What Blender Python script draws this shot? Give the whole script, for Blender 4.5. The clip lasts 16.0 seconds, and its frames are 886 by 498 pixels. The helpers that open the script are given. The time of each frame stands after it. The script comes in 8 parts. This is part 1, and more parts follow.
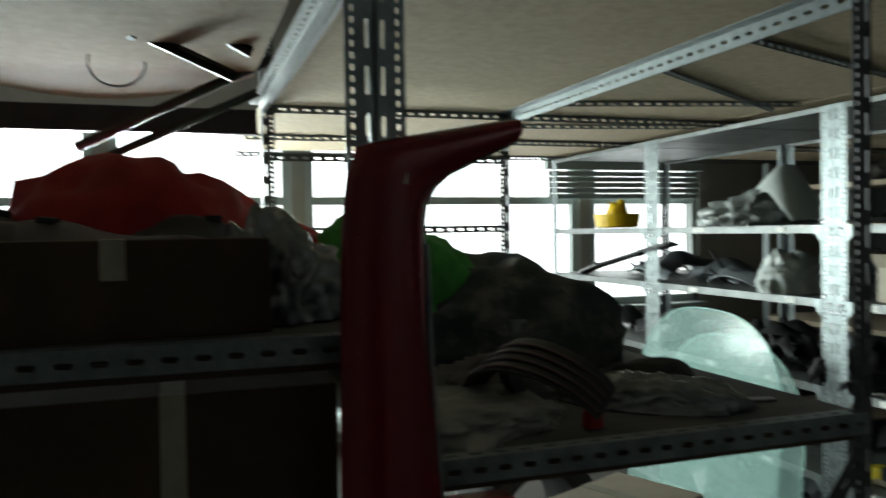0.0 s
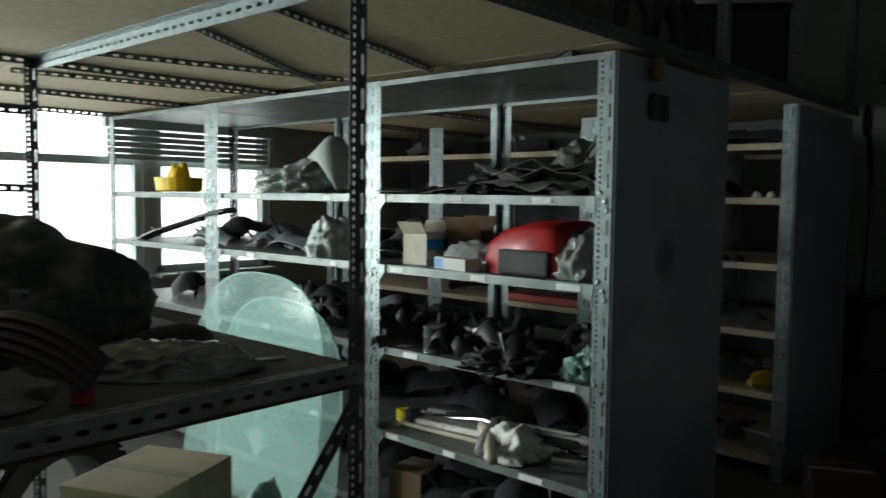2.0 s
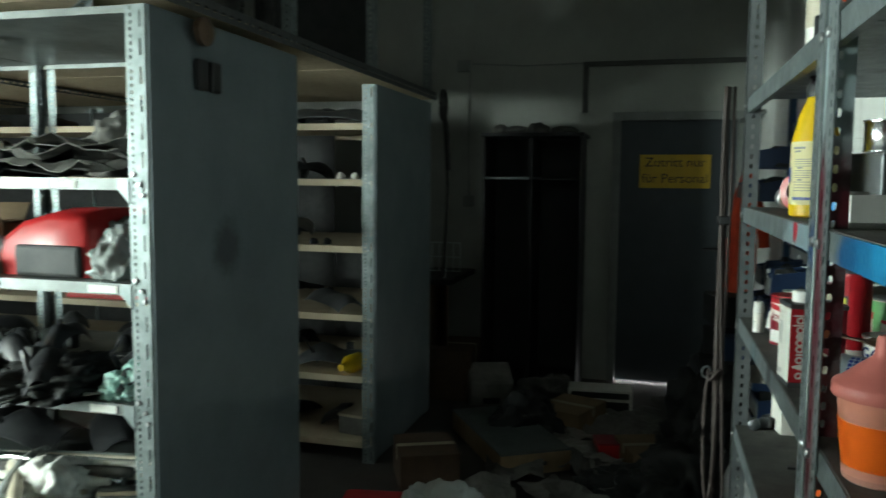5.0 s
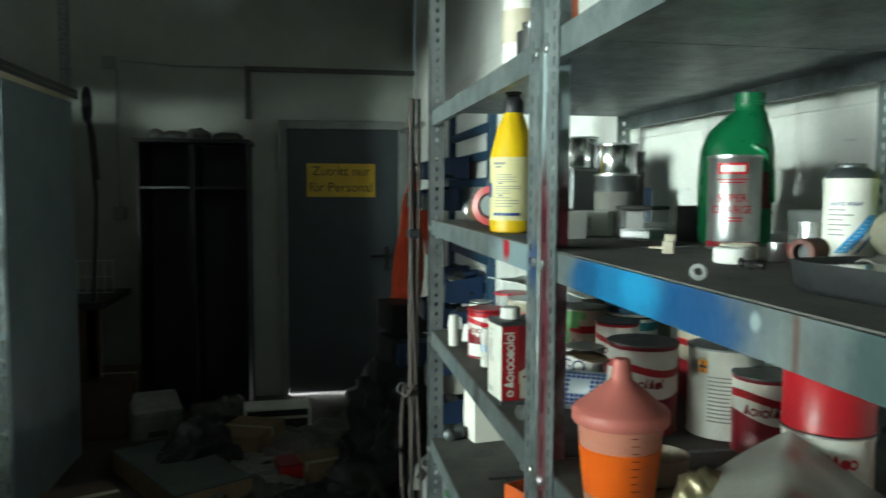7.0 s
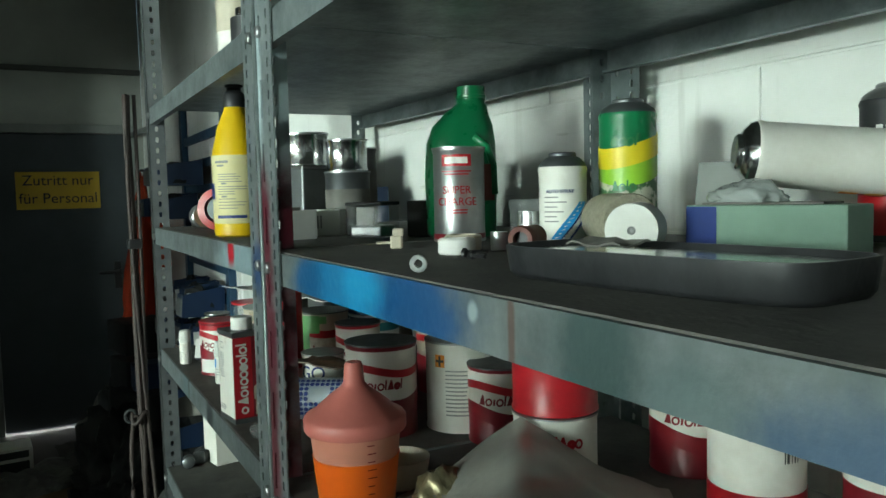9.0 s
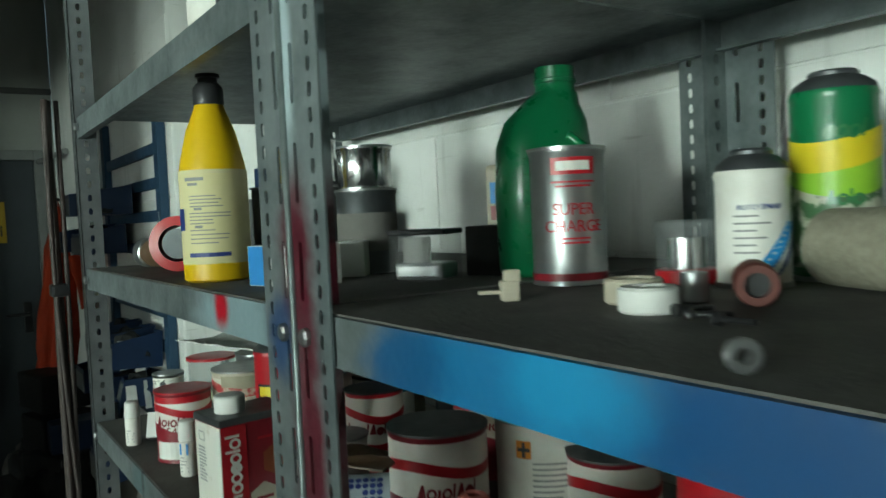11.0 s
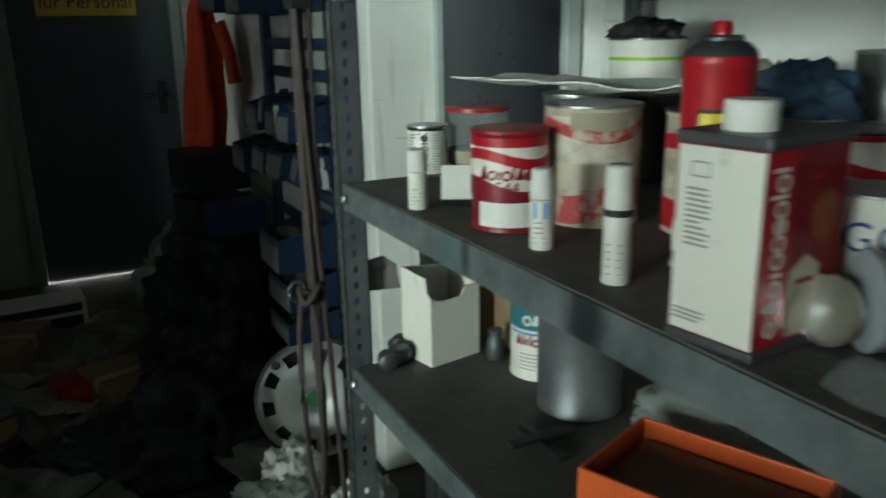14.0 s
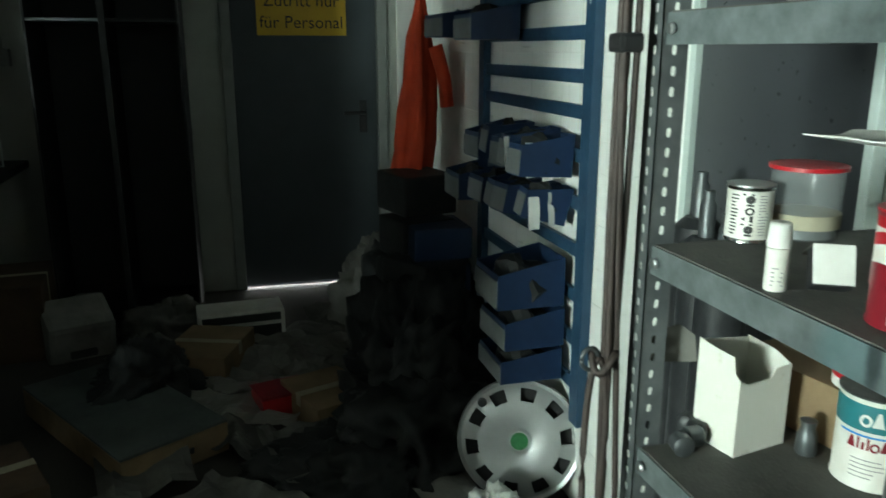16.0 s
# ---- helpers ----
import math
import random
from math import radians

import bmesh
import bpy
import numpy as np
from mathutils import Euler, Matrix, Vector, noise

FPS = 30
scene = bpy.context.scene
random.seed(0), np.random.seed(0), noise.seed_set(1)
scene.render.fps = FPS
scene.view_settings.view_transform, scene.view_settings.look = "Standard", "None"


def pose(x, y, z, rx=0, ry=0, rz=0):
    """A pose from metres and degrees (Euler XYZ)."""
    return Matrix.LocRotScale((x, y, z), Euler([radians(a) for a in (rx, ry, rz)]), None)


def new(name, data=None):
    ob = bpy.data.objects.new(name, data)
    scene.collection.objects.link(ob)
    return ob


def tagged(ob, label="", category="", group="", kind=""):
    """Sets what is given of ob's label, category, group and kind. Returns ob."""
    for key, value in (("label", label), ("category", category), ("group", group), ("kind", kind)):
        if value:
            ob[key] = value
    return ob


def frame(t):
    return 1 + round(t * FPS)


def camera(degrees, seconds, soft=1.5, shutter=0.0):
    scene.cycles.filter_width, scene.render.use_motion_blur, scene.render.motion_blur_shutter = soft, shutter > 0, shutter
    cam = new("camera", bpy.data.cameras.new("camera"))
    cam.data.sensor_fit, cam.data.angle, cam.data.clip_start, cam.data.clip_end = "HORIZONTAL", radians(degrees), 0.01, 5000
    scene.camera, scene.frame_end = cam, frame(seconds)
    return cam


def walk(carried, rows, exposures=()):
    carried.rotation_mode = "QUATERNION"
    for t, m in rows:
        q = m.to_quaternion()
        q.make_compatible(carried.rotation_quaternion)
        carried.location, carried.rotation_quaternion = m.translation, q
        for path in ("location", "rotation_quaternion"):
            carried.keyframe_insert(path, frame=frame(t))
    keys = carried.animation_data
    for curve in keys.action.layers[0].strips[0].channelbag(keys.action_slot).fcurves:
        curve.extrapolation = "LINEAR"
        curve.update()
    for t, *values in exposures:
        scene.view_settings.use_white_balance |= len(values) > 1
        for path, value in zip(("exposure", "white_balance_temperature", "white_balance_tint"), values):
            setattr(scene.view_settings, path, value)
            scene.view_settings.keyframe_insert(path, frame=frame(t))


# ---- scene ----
cam = camera(59.4, 16.0, soft=1.5, shutter=0.5)
METRES, EYE, TILT, LEAN, TURN = 2.3, 1.53, 0.0, 0.0, -18.6
ROWS = [
    (0.0, 0.0, 0.0, 0.0, -0.02, -1.34, 0.89),
    (0.5, 0.011, -0.0043, -0.0062, -9.1, -3.18, 0.04),
    (1.0, 0.0246, -0.0152, -0.0093, -17.53, -4.47, -0.57),
    (1.5, 0.0479, -0.0156, -0.0092, -23.49, -4.99, -0.68),
    (2.0, 0.0798, -0.0063, -0.0036, -29.37, -3.85, -0.7),
    (2.5, 0.1075, -0.0017, -0.0042, -33.01, -3.9, -0.61),
    (3.0, 0.1325, -0.0012, -0.0061, -36.54, -4.28, -0.27),
    (3.5, 0.1619, -0.0029, -0.0068, -39.78, -4.84, -0.08),
    (4.0, 0.2001, -0.0171, -0.0047, -44.25, -5.17, -0.33),
    (6.5, 0.3262, 0.0931, 0.0063, -74.97, -4.37, -0.21),
    (7.0, 0.3271, 0.0918, 0.0081, -80.88, -4.32, -0.28),
    (7.5, 0.3297, 0.0837, 0.0061, -88.43, -4.21, -0.65),
    (8.0, 0.3385, 0.0811, 0.0017, -95.41, -4.5, -0.8),
    (10.5, 0.4584, 0.0998, 0.0034, -102.01, -3.33, 2.73),
    (11.0, 0.5234, 0.1274, 0.0044, -104.94, -2.51, 2.7),
    (11.5, 0.5735, 0.1527, 0.0179, -106.68, -1.57, 1.5),
    (12.0, 0.6307, 0.173, 0.0122, -107.72, -0.98, 1.32),
    (12.5, 0.6553, 0.1819, -0.0127, -104.78, -5.47, 1.65),
    (13.0, 0.6669, 0.1954, -0.0357, -103.09, -10.39, 2.48),
    (13.5, 0.6903, 0.2174, -0.0518, -101.31, -12.98, 2.34),
    (14.0, 0.7325, 0.2604, -0.0644, -98.32, -15.73, 1.03),
    (14.5, 0.7655, 0.2941, -0.06, -95.03, -16.56, 0.99),
    (15.0, 0.7751, 0.3226, -0.0522, -91.16, -15.75, 0.26),
    (15.5, 0.7839, 0.3397, -0.049, -88.92, -15.81, -0.17),
    (16.0, 0.7911, 0.3541, -0.0481, -86.66, -14.44, -0.02),
]
# the clip's camera opens up as it turns from the windows to the dark end
EXPOSURES = [(0.0, -1.1, 6500, 12), (1.5, -1.25, 6500, 12), (2.5, -0.8, 6500, 9), (3.5, -0.2, 6500, 7), (4.2, 0.0, 6500, 6), (6.5, 0.9, 6500, 2), (8.0, 0.6, 6500, 2), (10.5, 0.18, 6500, 1), (11.5, -0.08, 6500, 1), (12.5, -0.22, 6500, 3), (14.0, -0.1, 6500, 4), (16.0, 0.75, 6500, 0)]
walk(cam, [(t, pose(0, 0, EYE, TILT, LEAN, TURN) @ pose(METRES * x, METRES * y, METRES * z, 90 + pitch, roll, yaw)) for t, x, y, z, yaw, pitch, roll in ROWS],
     exposures=EXPOSURES)

# ---- world and light ----
world = bpy.data.worlds.new("sky")
scene.world = world
world.use_nodes = True
wn = world.node_tree.nodes
sky = wn.new("ShaderNodeTexSky")
sky.sky_type, sky.sun_disc = "NISHITA", False
sky.sun_elevation, sky.sun_rotation = radians(40), radians(20)
world.node_tree.links.new(sky.outputs[0], wn["Background"].inputs[0])
wn["Background"].inputs[1].default_value = 0.15


def window_lamp(name, x, y, z, w, h, watts, rz=0):
    """Daylight of a bright overcast sky in a window's opening, shining into the room."""
    data = bpy.data.lights.new(name, "AREA")
    data.shape, data.size, data.size_y, data.energy = "RECTANGLE", w, h, watts
    data.color = (0.86, 1.0, 0.95)
    ob = new(name, data)
    ob.matrix_world = pose(x, y, z, -90, 0, rz)
    return ob


window_lamp("window_light", -0.90, 5.66, 1.6, 0.65, 1.35, 560)
window_lamp("window_light", -0.10, 5.66, 1.6, 0.65, 1.35, 330)
window_lamp("window_light", 1.95, 5.66, 1.6, 2.15, 1.35, 35)
window_lamp("window_light", 3.6, 5.66, 1.6, 0.85, 1.35, 8)

# ---- materials ----
MATS = {}


def material(name, color, rough=0.6, metal=0.0, color2=None, scale=8.0, detail=6.0, bump=0.1, bscale=60.0, mix=(0.35, 0.7), spec=0.5, alpha=1.0, transmission=0.0, ior=1.45, vary=0.0):
    """A surface with variation at two scales: broad stains and fine grain."""
    m = bpy.data.materials.new(name)
    m.use_nodes = True
    n, l = m.node_tree.nodes, m.node_tree.links
    b = n["Principled BSDF"]
    b.inputs["Roughness"].default_value, b.inputs["Metallic"].default_value = rough, metal
    b.inputs["Specular IOR Level"].default_value = spec
    b.inputs["Alpha"].default_value, b.inputs["Transmission Weight"].default_value, b.inputs["IOR"].default_value = alpha, transmission, ior
    if color2 is None:
        color2 = tuple(c * 0.72 for c in color)
    co = n.new("ShaderNodeTexCoord")
    big = n.new("ShaderNodeTexNoise")
    big.inputs["Scale"].default_value, big.inputs["Detail"].default_value, big.inputs["Roughness"].default_value = scale, detail, 0.62
    l.new(co.outputs["Object"], big.inputs["Vector"])
    ramp = n.new("ShaderNodeValToRGB")
    ramp.color_ramp.elements[0].position, ramp.color_ramp.elements[1].position = mix
    ramp.color_ramp.elements[0].color, ramp.color_ramp.elements[1].color = (*color, 1), (*color2, 1)
    l.new(big.outputs["Fac"], ramp.inputs["Fac"])
    out = ramp.outputs["Color"]
    if vary:
        info = n.new("ShaderNodeObjectInfo")
        hsv = n.new("ShaderNodeHueSaturation")
        mr = n.new("ShaderNodeMapRange")
        mr.inputs["To Min"].default_value, mr.inputs["To Max"].default_value = 1 - vary, 1 + vary
        l.new(info.outputs["Random"], mr.inputs["Value"])
        l.new(mr.outputs["Result"], hsv.inputs["Value"])
        l.new(out, hsv.inputs["Color"])
        out = hsv.outputs["Color"]
    l.new(out, b.inputs["Base Color"])
    fine = n.new("ShaderNodeTexNoise")
    fine.inputs["Scale"].default_value, fine.inputs["Detail"].default_value = bscale, 4
    l.new(co.outputs["Object"], fine.inputs["Vector"])
    if bump:
        bp = n.new("ShaderNodeBump")
        bp.inputs["Strength"].default_value, bp.inputs["Distance"].default_value = bump, 0.004
        l.new(fine.outputs["Fac"], bp.inputs["Height"])
        l.new(bp.outputs["Normal"], b.inputs["Normal"])
    rr = n.new("ShaderNodeMapRange")
    rr.inputs["To Min"].default_value, rr.inputs["To Max"].default_value = max(rough - 0.1, 0.02), min(rough + 0.14, 1)
    l.new(fine.outputs["Fac"], rr.inputs["Value"])
    l.new(rr.outputs["Result"], b.inputs["Roughness"])
    MATS[name] = m
    return m


def streaks(m, color):
    """Adds thin grimy runs and hairline cracks to a painted wall."""
    n, l = m.node_tree.nodes, m.node_tree.links
    b = n["Principled BSDF"]
    cur = b.inputs["Base Color"].links[0].from_socket
    geo = n.new("ShaderNodeNewGeometry")
    for scale, lo, hi, strength in (((26.0, 26.0, 2.2), 0.60, 0.74, 0.45), ((5.0, 5.0, 60.0), 0.66, 0.72, 0.5)):
        mp = n.new("ShaderNodeVectorMath")
        mp.operation = "MULTIPLY"
        mp.inputs[1].default_value = scale
        l.new(geo.outputs["Position"], mp.inputs[0])
        ns = n.new("ShaderNodeTexNoise")
        ns.inputs["Scale"].default_value, ns.inputs["Detail"].default_value = 1.0, 5
        l.new(mp.outputs[0], ns.inputs["Vector"])
        mr = n.new("ShaderNodeMapRange")
        mr.inputs["From Min"].default_value, mr.inputs["From Max"].default_value = lo, hi
        mr.inputs["To Min"].default_value, mr.inputs["To Max"].default_value = 0.0, strength
        l.new(ns.outputs["Fac"], mr.inputs["Value"])
        mx = n.new("ShaderNodeMix")
        mx.data_type = "RGBA"
        mx.inputs["B"].default_value = (*color, 1)
        l.new(mr.outputs["Result"], mx.inputs["Factor"])
        l.new(cur, mx.inputs["A"])
        cur = mx.outputs["Result"]
    l.new(cur, b.inputs["Base Color"])
    return m


def overspray(m, spots):
    """Adds blotches of sprayed paint: colour, centre, radii (world metres)."""
    n, l = m.node_tree.nodes, m.node_tree.links
    b = n["Principled BSDF"]
    cur = b.inputs["Base Color"].links[0].from_socket
    metal = None
    geo = n.new("ShaderNodeNewGeometry")
    ns = n.new("ShaderNodeTexNoise")
    ns.inputs["Scale"].default_value, ns.inputs["Detail"].default_value, ns.inputs["Roughness"].default_value = 26, 9, 0.68
    l.new(geo.outputs["Position"], ns.inputs["Vector"])
    for color, c, r, strength in spots:
        sub = n.new("ShaderNodeVectorMath")
        sub.operation = "SUBTRACT"
        sub.inputs[1].default_value = c
        l.new(geo.outputs["Position"], sub.inputs[0])
        div = n.new("ShaderNodeVectorMath")
        div.operation = "DIVIDE"
        div.inputs[1].default_value = r
        l.new(sub.outputs[0], div.inputs[0])
        ln = n.new("ShaderNodeVectorMath")
        ln.operation = "LENGTH"
        l.new(div.outputs[0], ln.inputs[0])
        add = n.new("ShaderNodeMath")
        add.operation = "MULTIPLY_ADD"
        add.inputs[1].default_value = 0.9
        l.new(ns.outputs["Fac"], add.inputs[0])
        l.new(ln.outputs["Value"], add.inputs[2])
        mr = n.new("ShaderNodeMapRange")
        mr.interpolation_type = "SMOOTHSTEP"
        mr.inputs["From Min"].default_value, mr.inputs["From Max"].default_value = 0.85, 1.62
        mr.inputs["To Min"].default_value, mr.inputs["To Max"].default_value = strength, 0.0
        l.new(add.outputs[0], mr.inputs["Value"])
        mx = n.new("ShaderNodeMix")
        mx.data_type = "RGBA"
        mx.inputs["B"].default_value = (*color, 1)
        l.new(mr.outputs["Result"], mx.inputs["Factor"])
        l.new(cur, mx.inputs["A"])
        cur = mx.outputs["Result"]
        if metal is None:
            metal = mr.outputs["Result"]
        else:
            mm = n.new("ShaderNodeMath")
            mm.operation = "MAXIMUM"
            l.new(metal, mm.inputs[0])
            l.new(mr.outputs["Result"], mm.inputs[1])
            metal = mm.outputs[0]
    inv = n.new("ShaderNodeMapRange")
    inv.inputs["To Min"].default_value, inv.inputs["To Max"].default_value = b.inputs["Metallic"].default_value, 0.0
    l.new(metal, inv.inputs["Value"])
    l.new(inv.outputs["Result"], b.inputs["Metallic"])
    l.new(cur, b.inputs["Base Color"])
    return m


galv = material("galvanised_steel", (0.22, 0.25, 0.25), 0.42, 0.5, (0.12, 0.145, 0.145), 26, 8, 0.06, 120)
galv_dark = material("dark_painted_angle", (0.055, 0.06, 0.062), 0.5, 0.25, (0.09, 0.09, 0.09), 20, 8, 0.08, 120)
galv_bench = overspray(material("oversprayed_steel", (0.22, 0.25, 0.255), 0.42, 0.4, (0.095, 0.115, 0.115), 16, 12, 0.12, 110), [
    ((0.30, 0.42, 0.46), (2.02, -0.36, 1.44), (0.16, 0.1, 0.05), 0.7),
    ((0.008, 0.135, 0.30), (1.56, -0.36, 1.44), (0.17, 0.1, 0.06), 0.97),
    ((0.004, 0.055, 0.17), (1.40, -0.36, 1.44), (0.10, 0.1, 0.06), 0.92),
    ((0.02, 0.24, 0.46), (1.52, -0.36, 1.452), (0.06, 0.1, 0.03), 0.85),
    ((0.006, 0.07, 0.18), (1.68, -0.36, 1.44), (0.06, 0.1, 0.04), 0.92),
    ((0.40, 0.48, 0.50), (1.307, -0.36, 1.452), (0.008, 0.1, 0.009), 0.7),
    ((0.03, 0.055, 0.055), (1.176, -0.36, 1.44), (0.045, 0.1, 0.08), 0.9),
    ((0.06, 0.10, 0.10), (1.10, -0.36, 1.43), (0.05, 0.1, 0.03), 0.6),
    ((0.04, 0.08, 0.15), (1.00, -0.36, 1.42), (0.09, 0.1, 0.04), 0.8),
    ((0.10, 0.045, 0.03), (1.257, -0.36, 1.44), (0.005, 0.1, 0.05), 0.8),
    ((0.42, 0.008, 0.022), (2.066, -0.36, 1.452), (0.030, 0.05, 0.030), 1.0),
    ((0.012, 0.014, 0.016), (2.30, -0.36, 1.13), (0.035, 0.1, 0.05), 0.9),
    ((0.10, 0.16, 0.17), (2.55, -0.36, 1.14), (0.05, 0.1, 0.05), 0.7),
    ((0.012, 0.014, 0.016), (2.52, -0.36, 1.145), (0.012, 0.1, 0.05), 0.8)])
galv_post = overspray(material("oversprayed_post_steel", (0.27, 0.305, 0.31), 0.4, 0.45, (0.15, 0.175, 0.18), 20, 8, 0.06, 120), [
    ((0.075, 0.005, 0.014), (1.843, -0.36, 1.50), (0.042, 0.08, 0.10), 1.0),
    ((0.085, 0.006, 0.016), (1.832, -0.36, 1.34), (0.040, 0.08, 0.15), 0.97),
    ((0.12, 0.012, 0.022), (1.836, -0.36, 1.15), (0.034, 0.08, 0.14), 0.9),
    ((0.03, 0.045, 0.05), (1.79, -0.36, 1.43), (0.018, 0.08, 0.16), 0.6),
    ((0.012, 0.05, 0.15), (1.885, -0.36, 1.44), (0.035, 0.08, 0.045), 0.85),
    ((0.45, 0.55, 0.58), (1.845, -0.36, 1.68), (0.02, 0.08, 0.10), 0.7)])
shelf_top = material("dusty_shelf_sheet", (0.135, 0.13, 0.12), 0.75, 0.15, (0.06, 0.06, 0.058), 7, 8, 0.2, 160)
rack_shelf = material("grey_shelf_sheet", (0.18, 0.195, 0.19), 0.45, 0.35, (0.10, 0.11, 0.105), 9, 8, 0.08, 140)
panel_paint = material("blue_grey_panel_paint", (0.165, 0.20, 0.215), 0.5, 0.1, (0.12, 0.15, 0.165), 3, 8, 0.05, 90)
overspray(panel_paint, [((0.045, 0.055, 0.062), (2.98, 1.3, 1.30), (0.10, 0.2, 0.11), 0.9)])
chipboard = material("chipboard", (0.42, 0.34, 0.22), 0.8, 0, (0.32, 0.255, 0.165), 30, 10, 0.12, 220)
chip_stain = overspray(material("stained_chipboard", (0.40, 0.32, 0.21), 0.8, 0, (0.30, 0.24, 0.155), 24, 10, 0.12, 220), [
    ((0.16, 0.085, 0.03), (-0.2, 2.75, 2.05), (0.9, 0.22, 0.5), 0.85)])
worn_board = material("worn_grey_green_board", (0.085, 0.10, 0.095), 0.7, 0, (0.05, 0.058, 0.055), 6, 8, 0.1, 80)
white_wall = streaks(material("white_block_wall", (0.78, 0.79, 0.76), 0.85, 0, (0.66, 0.67, 0.64), 2.2, 10, 0.3, 70), (0.40, 0.40, 0.36))
# white wall greyed in its colour for the dim far end and less bounce
grey_wall = material("dimmed_white_wall", (0.34, 0.35, 0.32), 0.9, 0, (0.25, 0.26, 0.235), 1.4, 10, 0.2, 70)
beige_wall = material("beige_plaster", (0.42, 0.40, 0.35), 0.9, 0, (0.36, 0.34, 0.30), 2, 8, 0.15, 70)
# dirty floor, its colour lowered further to keep bounce light down
concrete = material("dimmed_dirty_concrete", (0.06, 0.053, 0.047), 0.85, 0, (0.03, 0.027, 0.025), 1.6, 12, 0.3, 60)
# ceiling and unseen walls are coloured near black to damp the bounce light
ceil_paint = material("bounce_damping_ceiling", (0.11, 0.11, 0.105), 0.9, 0, (0.08, 0.08, 0.075), 1.2, 8, 0.1, 60)
west_paint = material("bounce_damping_wall", (0.07, 0.07, 0.068), 0.9, 0, (0.05, 0.05, 0.048), 1.5, 8, 0.15, 70)
door_paint = material("grey_door_paint", (0.052, 0.063, 0.070), 0.5, 0.1, (0.038, 0.047, 0.054), 3, 8, 0.05, 60)
frame_paint = material("grey_frame_paint", (0.22, 0.23, 0.22), 0.6, 0, (0.17, 0.18, 0.17), 6, 8, 0.05, 60)
pipe_paint = material("dark_conduit_paint", (0.075, 0.078, 0.072), 0.6, 0, (0.05, 0.052, 0.048), 6, 8, 0.05, 60)
cast_black = material("black_metal", (0.018, 0.018, 0.02), 0.4, 0.3, (0.03, 0.03, 0.03), 12, 6, 0.05, 90)
black_plastic = material("black_plastic", (0.016, 0.017, 0.019), 0.42, 0, (0.035, 0.036, 0.038), 14, 6, 0.12, 70)
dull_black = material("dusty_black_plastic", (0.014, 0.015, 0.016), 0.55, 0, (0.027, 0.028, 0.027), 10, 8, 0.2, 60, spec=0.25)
cowl_rib = material("dull_maroon_rib", (0.10, 0.055, 0.06), 0.35, 0.2, (0.06, 0.035, 0.038), 20, 6, 0.05, 60)
rubber = material("tyre_rubber", (0.02, 0.02, 0.021), 0.75, 0, (0.035, 0.034, 0.032), 18, 8, 0.3, 90)
gloss_black = material("glossy_black_plastic", (0.012, 0.013, 0.014), 0.18, 0, (0.022, 0.023, 0.025), 14, 6, 0.1, 60)
grey_plastic = material("grey_plastic", (0.20, 0.22, 0.23), 0.5, 0, (0.13, 0.15, 0.16), 8, 6, 0.08, 70)
red_plastic = material("red_plastic", (0.42, 0.018, 0.02), 0.35, 0, (0.28, 0.012, 0.014), 8, 6, 0.06, 60)
dark_red_paint = material("dark_red_car_paint", (0.21, 0.012, 0.018), 0.2, 0.1, (0.15, 0.010, 0.014), 5, 6, 0.04, 50)
cardboard = material("cardboard", (0.24, 0.165, 0.095), 0.85, 0, (0.16, 0.11, 0.062), 6, 8, 0.15, 90, vary=0.2)
carton_light = material("pale_carton", (0.46, 0.39, 0.28), 0.8, 0, (0.38, 0.31, 0.22), 6, 8, 0.12, 80)
white_paper = material("white_paper", (0.72, 0.72, 0.69), 0.8, 0, (0.60, 0.60, 0.56), 9, 8, 0.1, 70)
cream_paper = material("cream_label", (0.66, 0.60, 0.33), 0.6, 0, (0.60, 0.54, 0.29), 14, 6, 0.03, 70)
soft_card = material("stained_white_card", (0.68, 0.67, 0.61), 0.85, 0, (0.40, 0.34, 0.25), 16, 8, 0.15, 60, mix=(0.58, 0.74))
dirty_paper = material("dirty_paper", (0.17, 0.165, 0.15), 0.9, 0, (0.08, 0.077, 0.07), 6, 10, 0.3, 40, vary=0.35)
foil = material("clear_wrapping_film", (0.42, 0.45, 0.44), 0.14, 0, (0.26, 0.29, 0.28), 10, 8, 0.5, 28, alpha=0.7)
shiny_film = material("shiny_packet_film", (0.30, 0.31, 0.31), 0.14, 0.45, (0.12, 0.13, 0.13), 14, 8, 0.6, 45)
# cardboard again, darkened so its colour holds the shade of dim corners
shaded_card = material("shaded_brown_carton", (0.075, 0.045, 0.026), 0.85, 0, (0.045, 0.028, 0.018), 6, 8, 0.15, 90)
milky = material("milky_plastic_film", (0.52, 0.57, 0.56), 0.32, 0, (0.48, 0.52, 0.50), 7, 8, 0.4, 24, alpha=0.88)
mint_film = material("mint_plastic_film", (0.40, 0.62, 0.56), 0.28, 0, (0.28, 0.48, 0.43), 8, 8, 0.4, 30, alpha=0.92)
sheet_film = material("grey_plastic_sheet", (0.34, 0.335, 0.30), 0.35, 0, (0.26, 0.255, 0.23), 6, 8, 0.2, 26, alpha=0.8)
green_cloth = material("green_fabric", (0.05, 0.30, 0.05), 0.8, 0, (0.03, 0.18, 0.03), 8, 8, 0.4, 80)
dark_cloth = material("dark_patterned_cloth", (0.03, 0.042, 0.042), 0.9, 0, (0.12, 0.115, 0.105), 9, 8, 0.5, 60, mix=(0.45, 0.6))
blue_cloth = material("blue_cloth", (0.05, 0.10, 0.16), 0.9, 0, (0.03, 0.06, 0.10), 12, 8, 0.5, 90)
orange_cloth = material("orange_cloth", (0.52, 0.05, 0.014), 0.8, 0, (0.34, 0.032, 0.01), 7, 8, 0.35, 70)
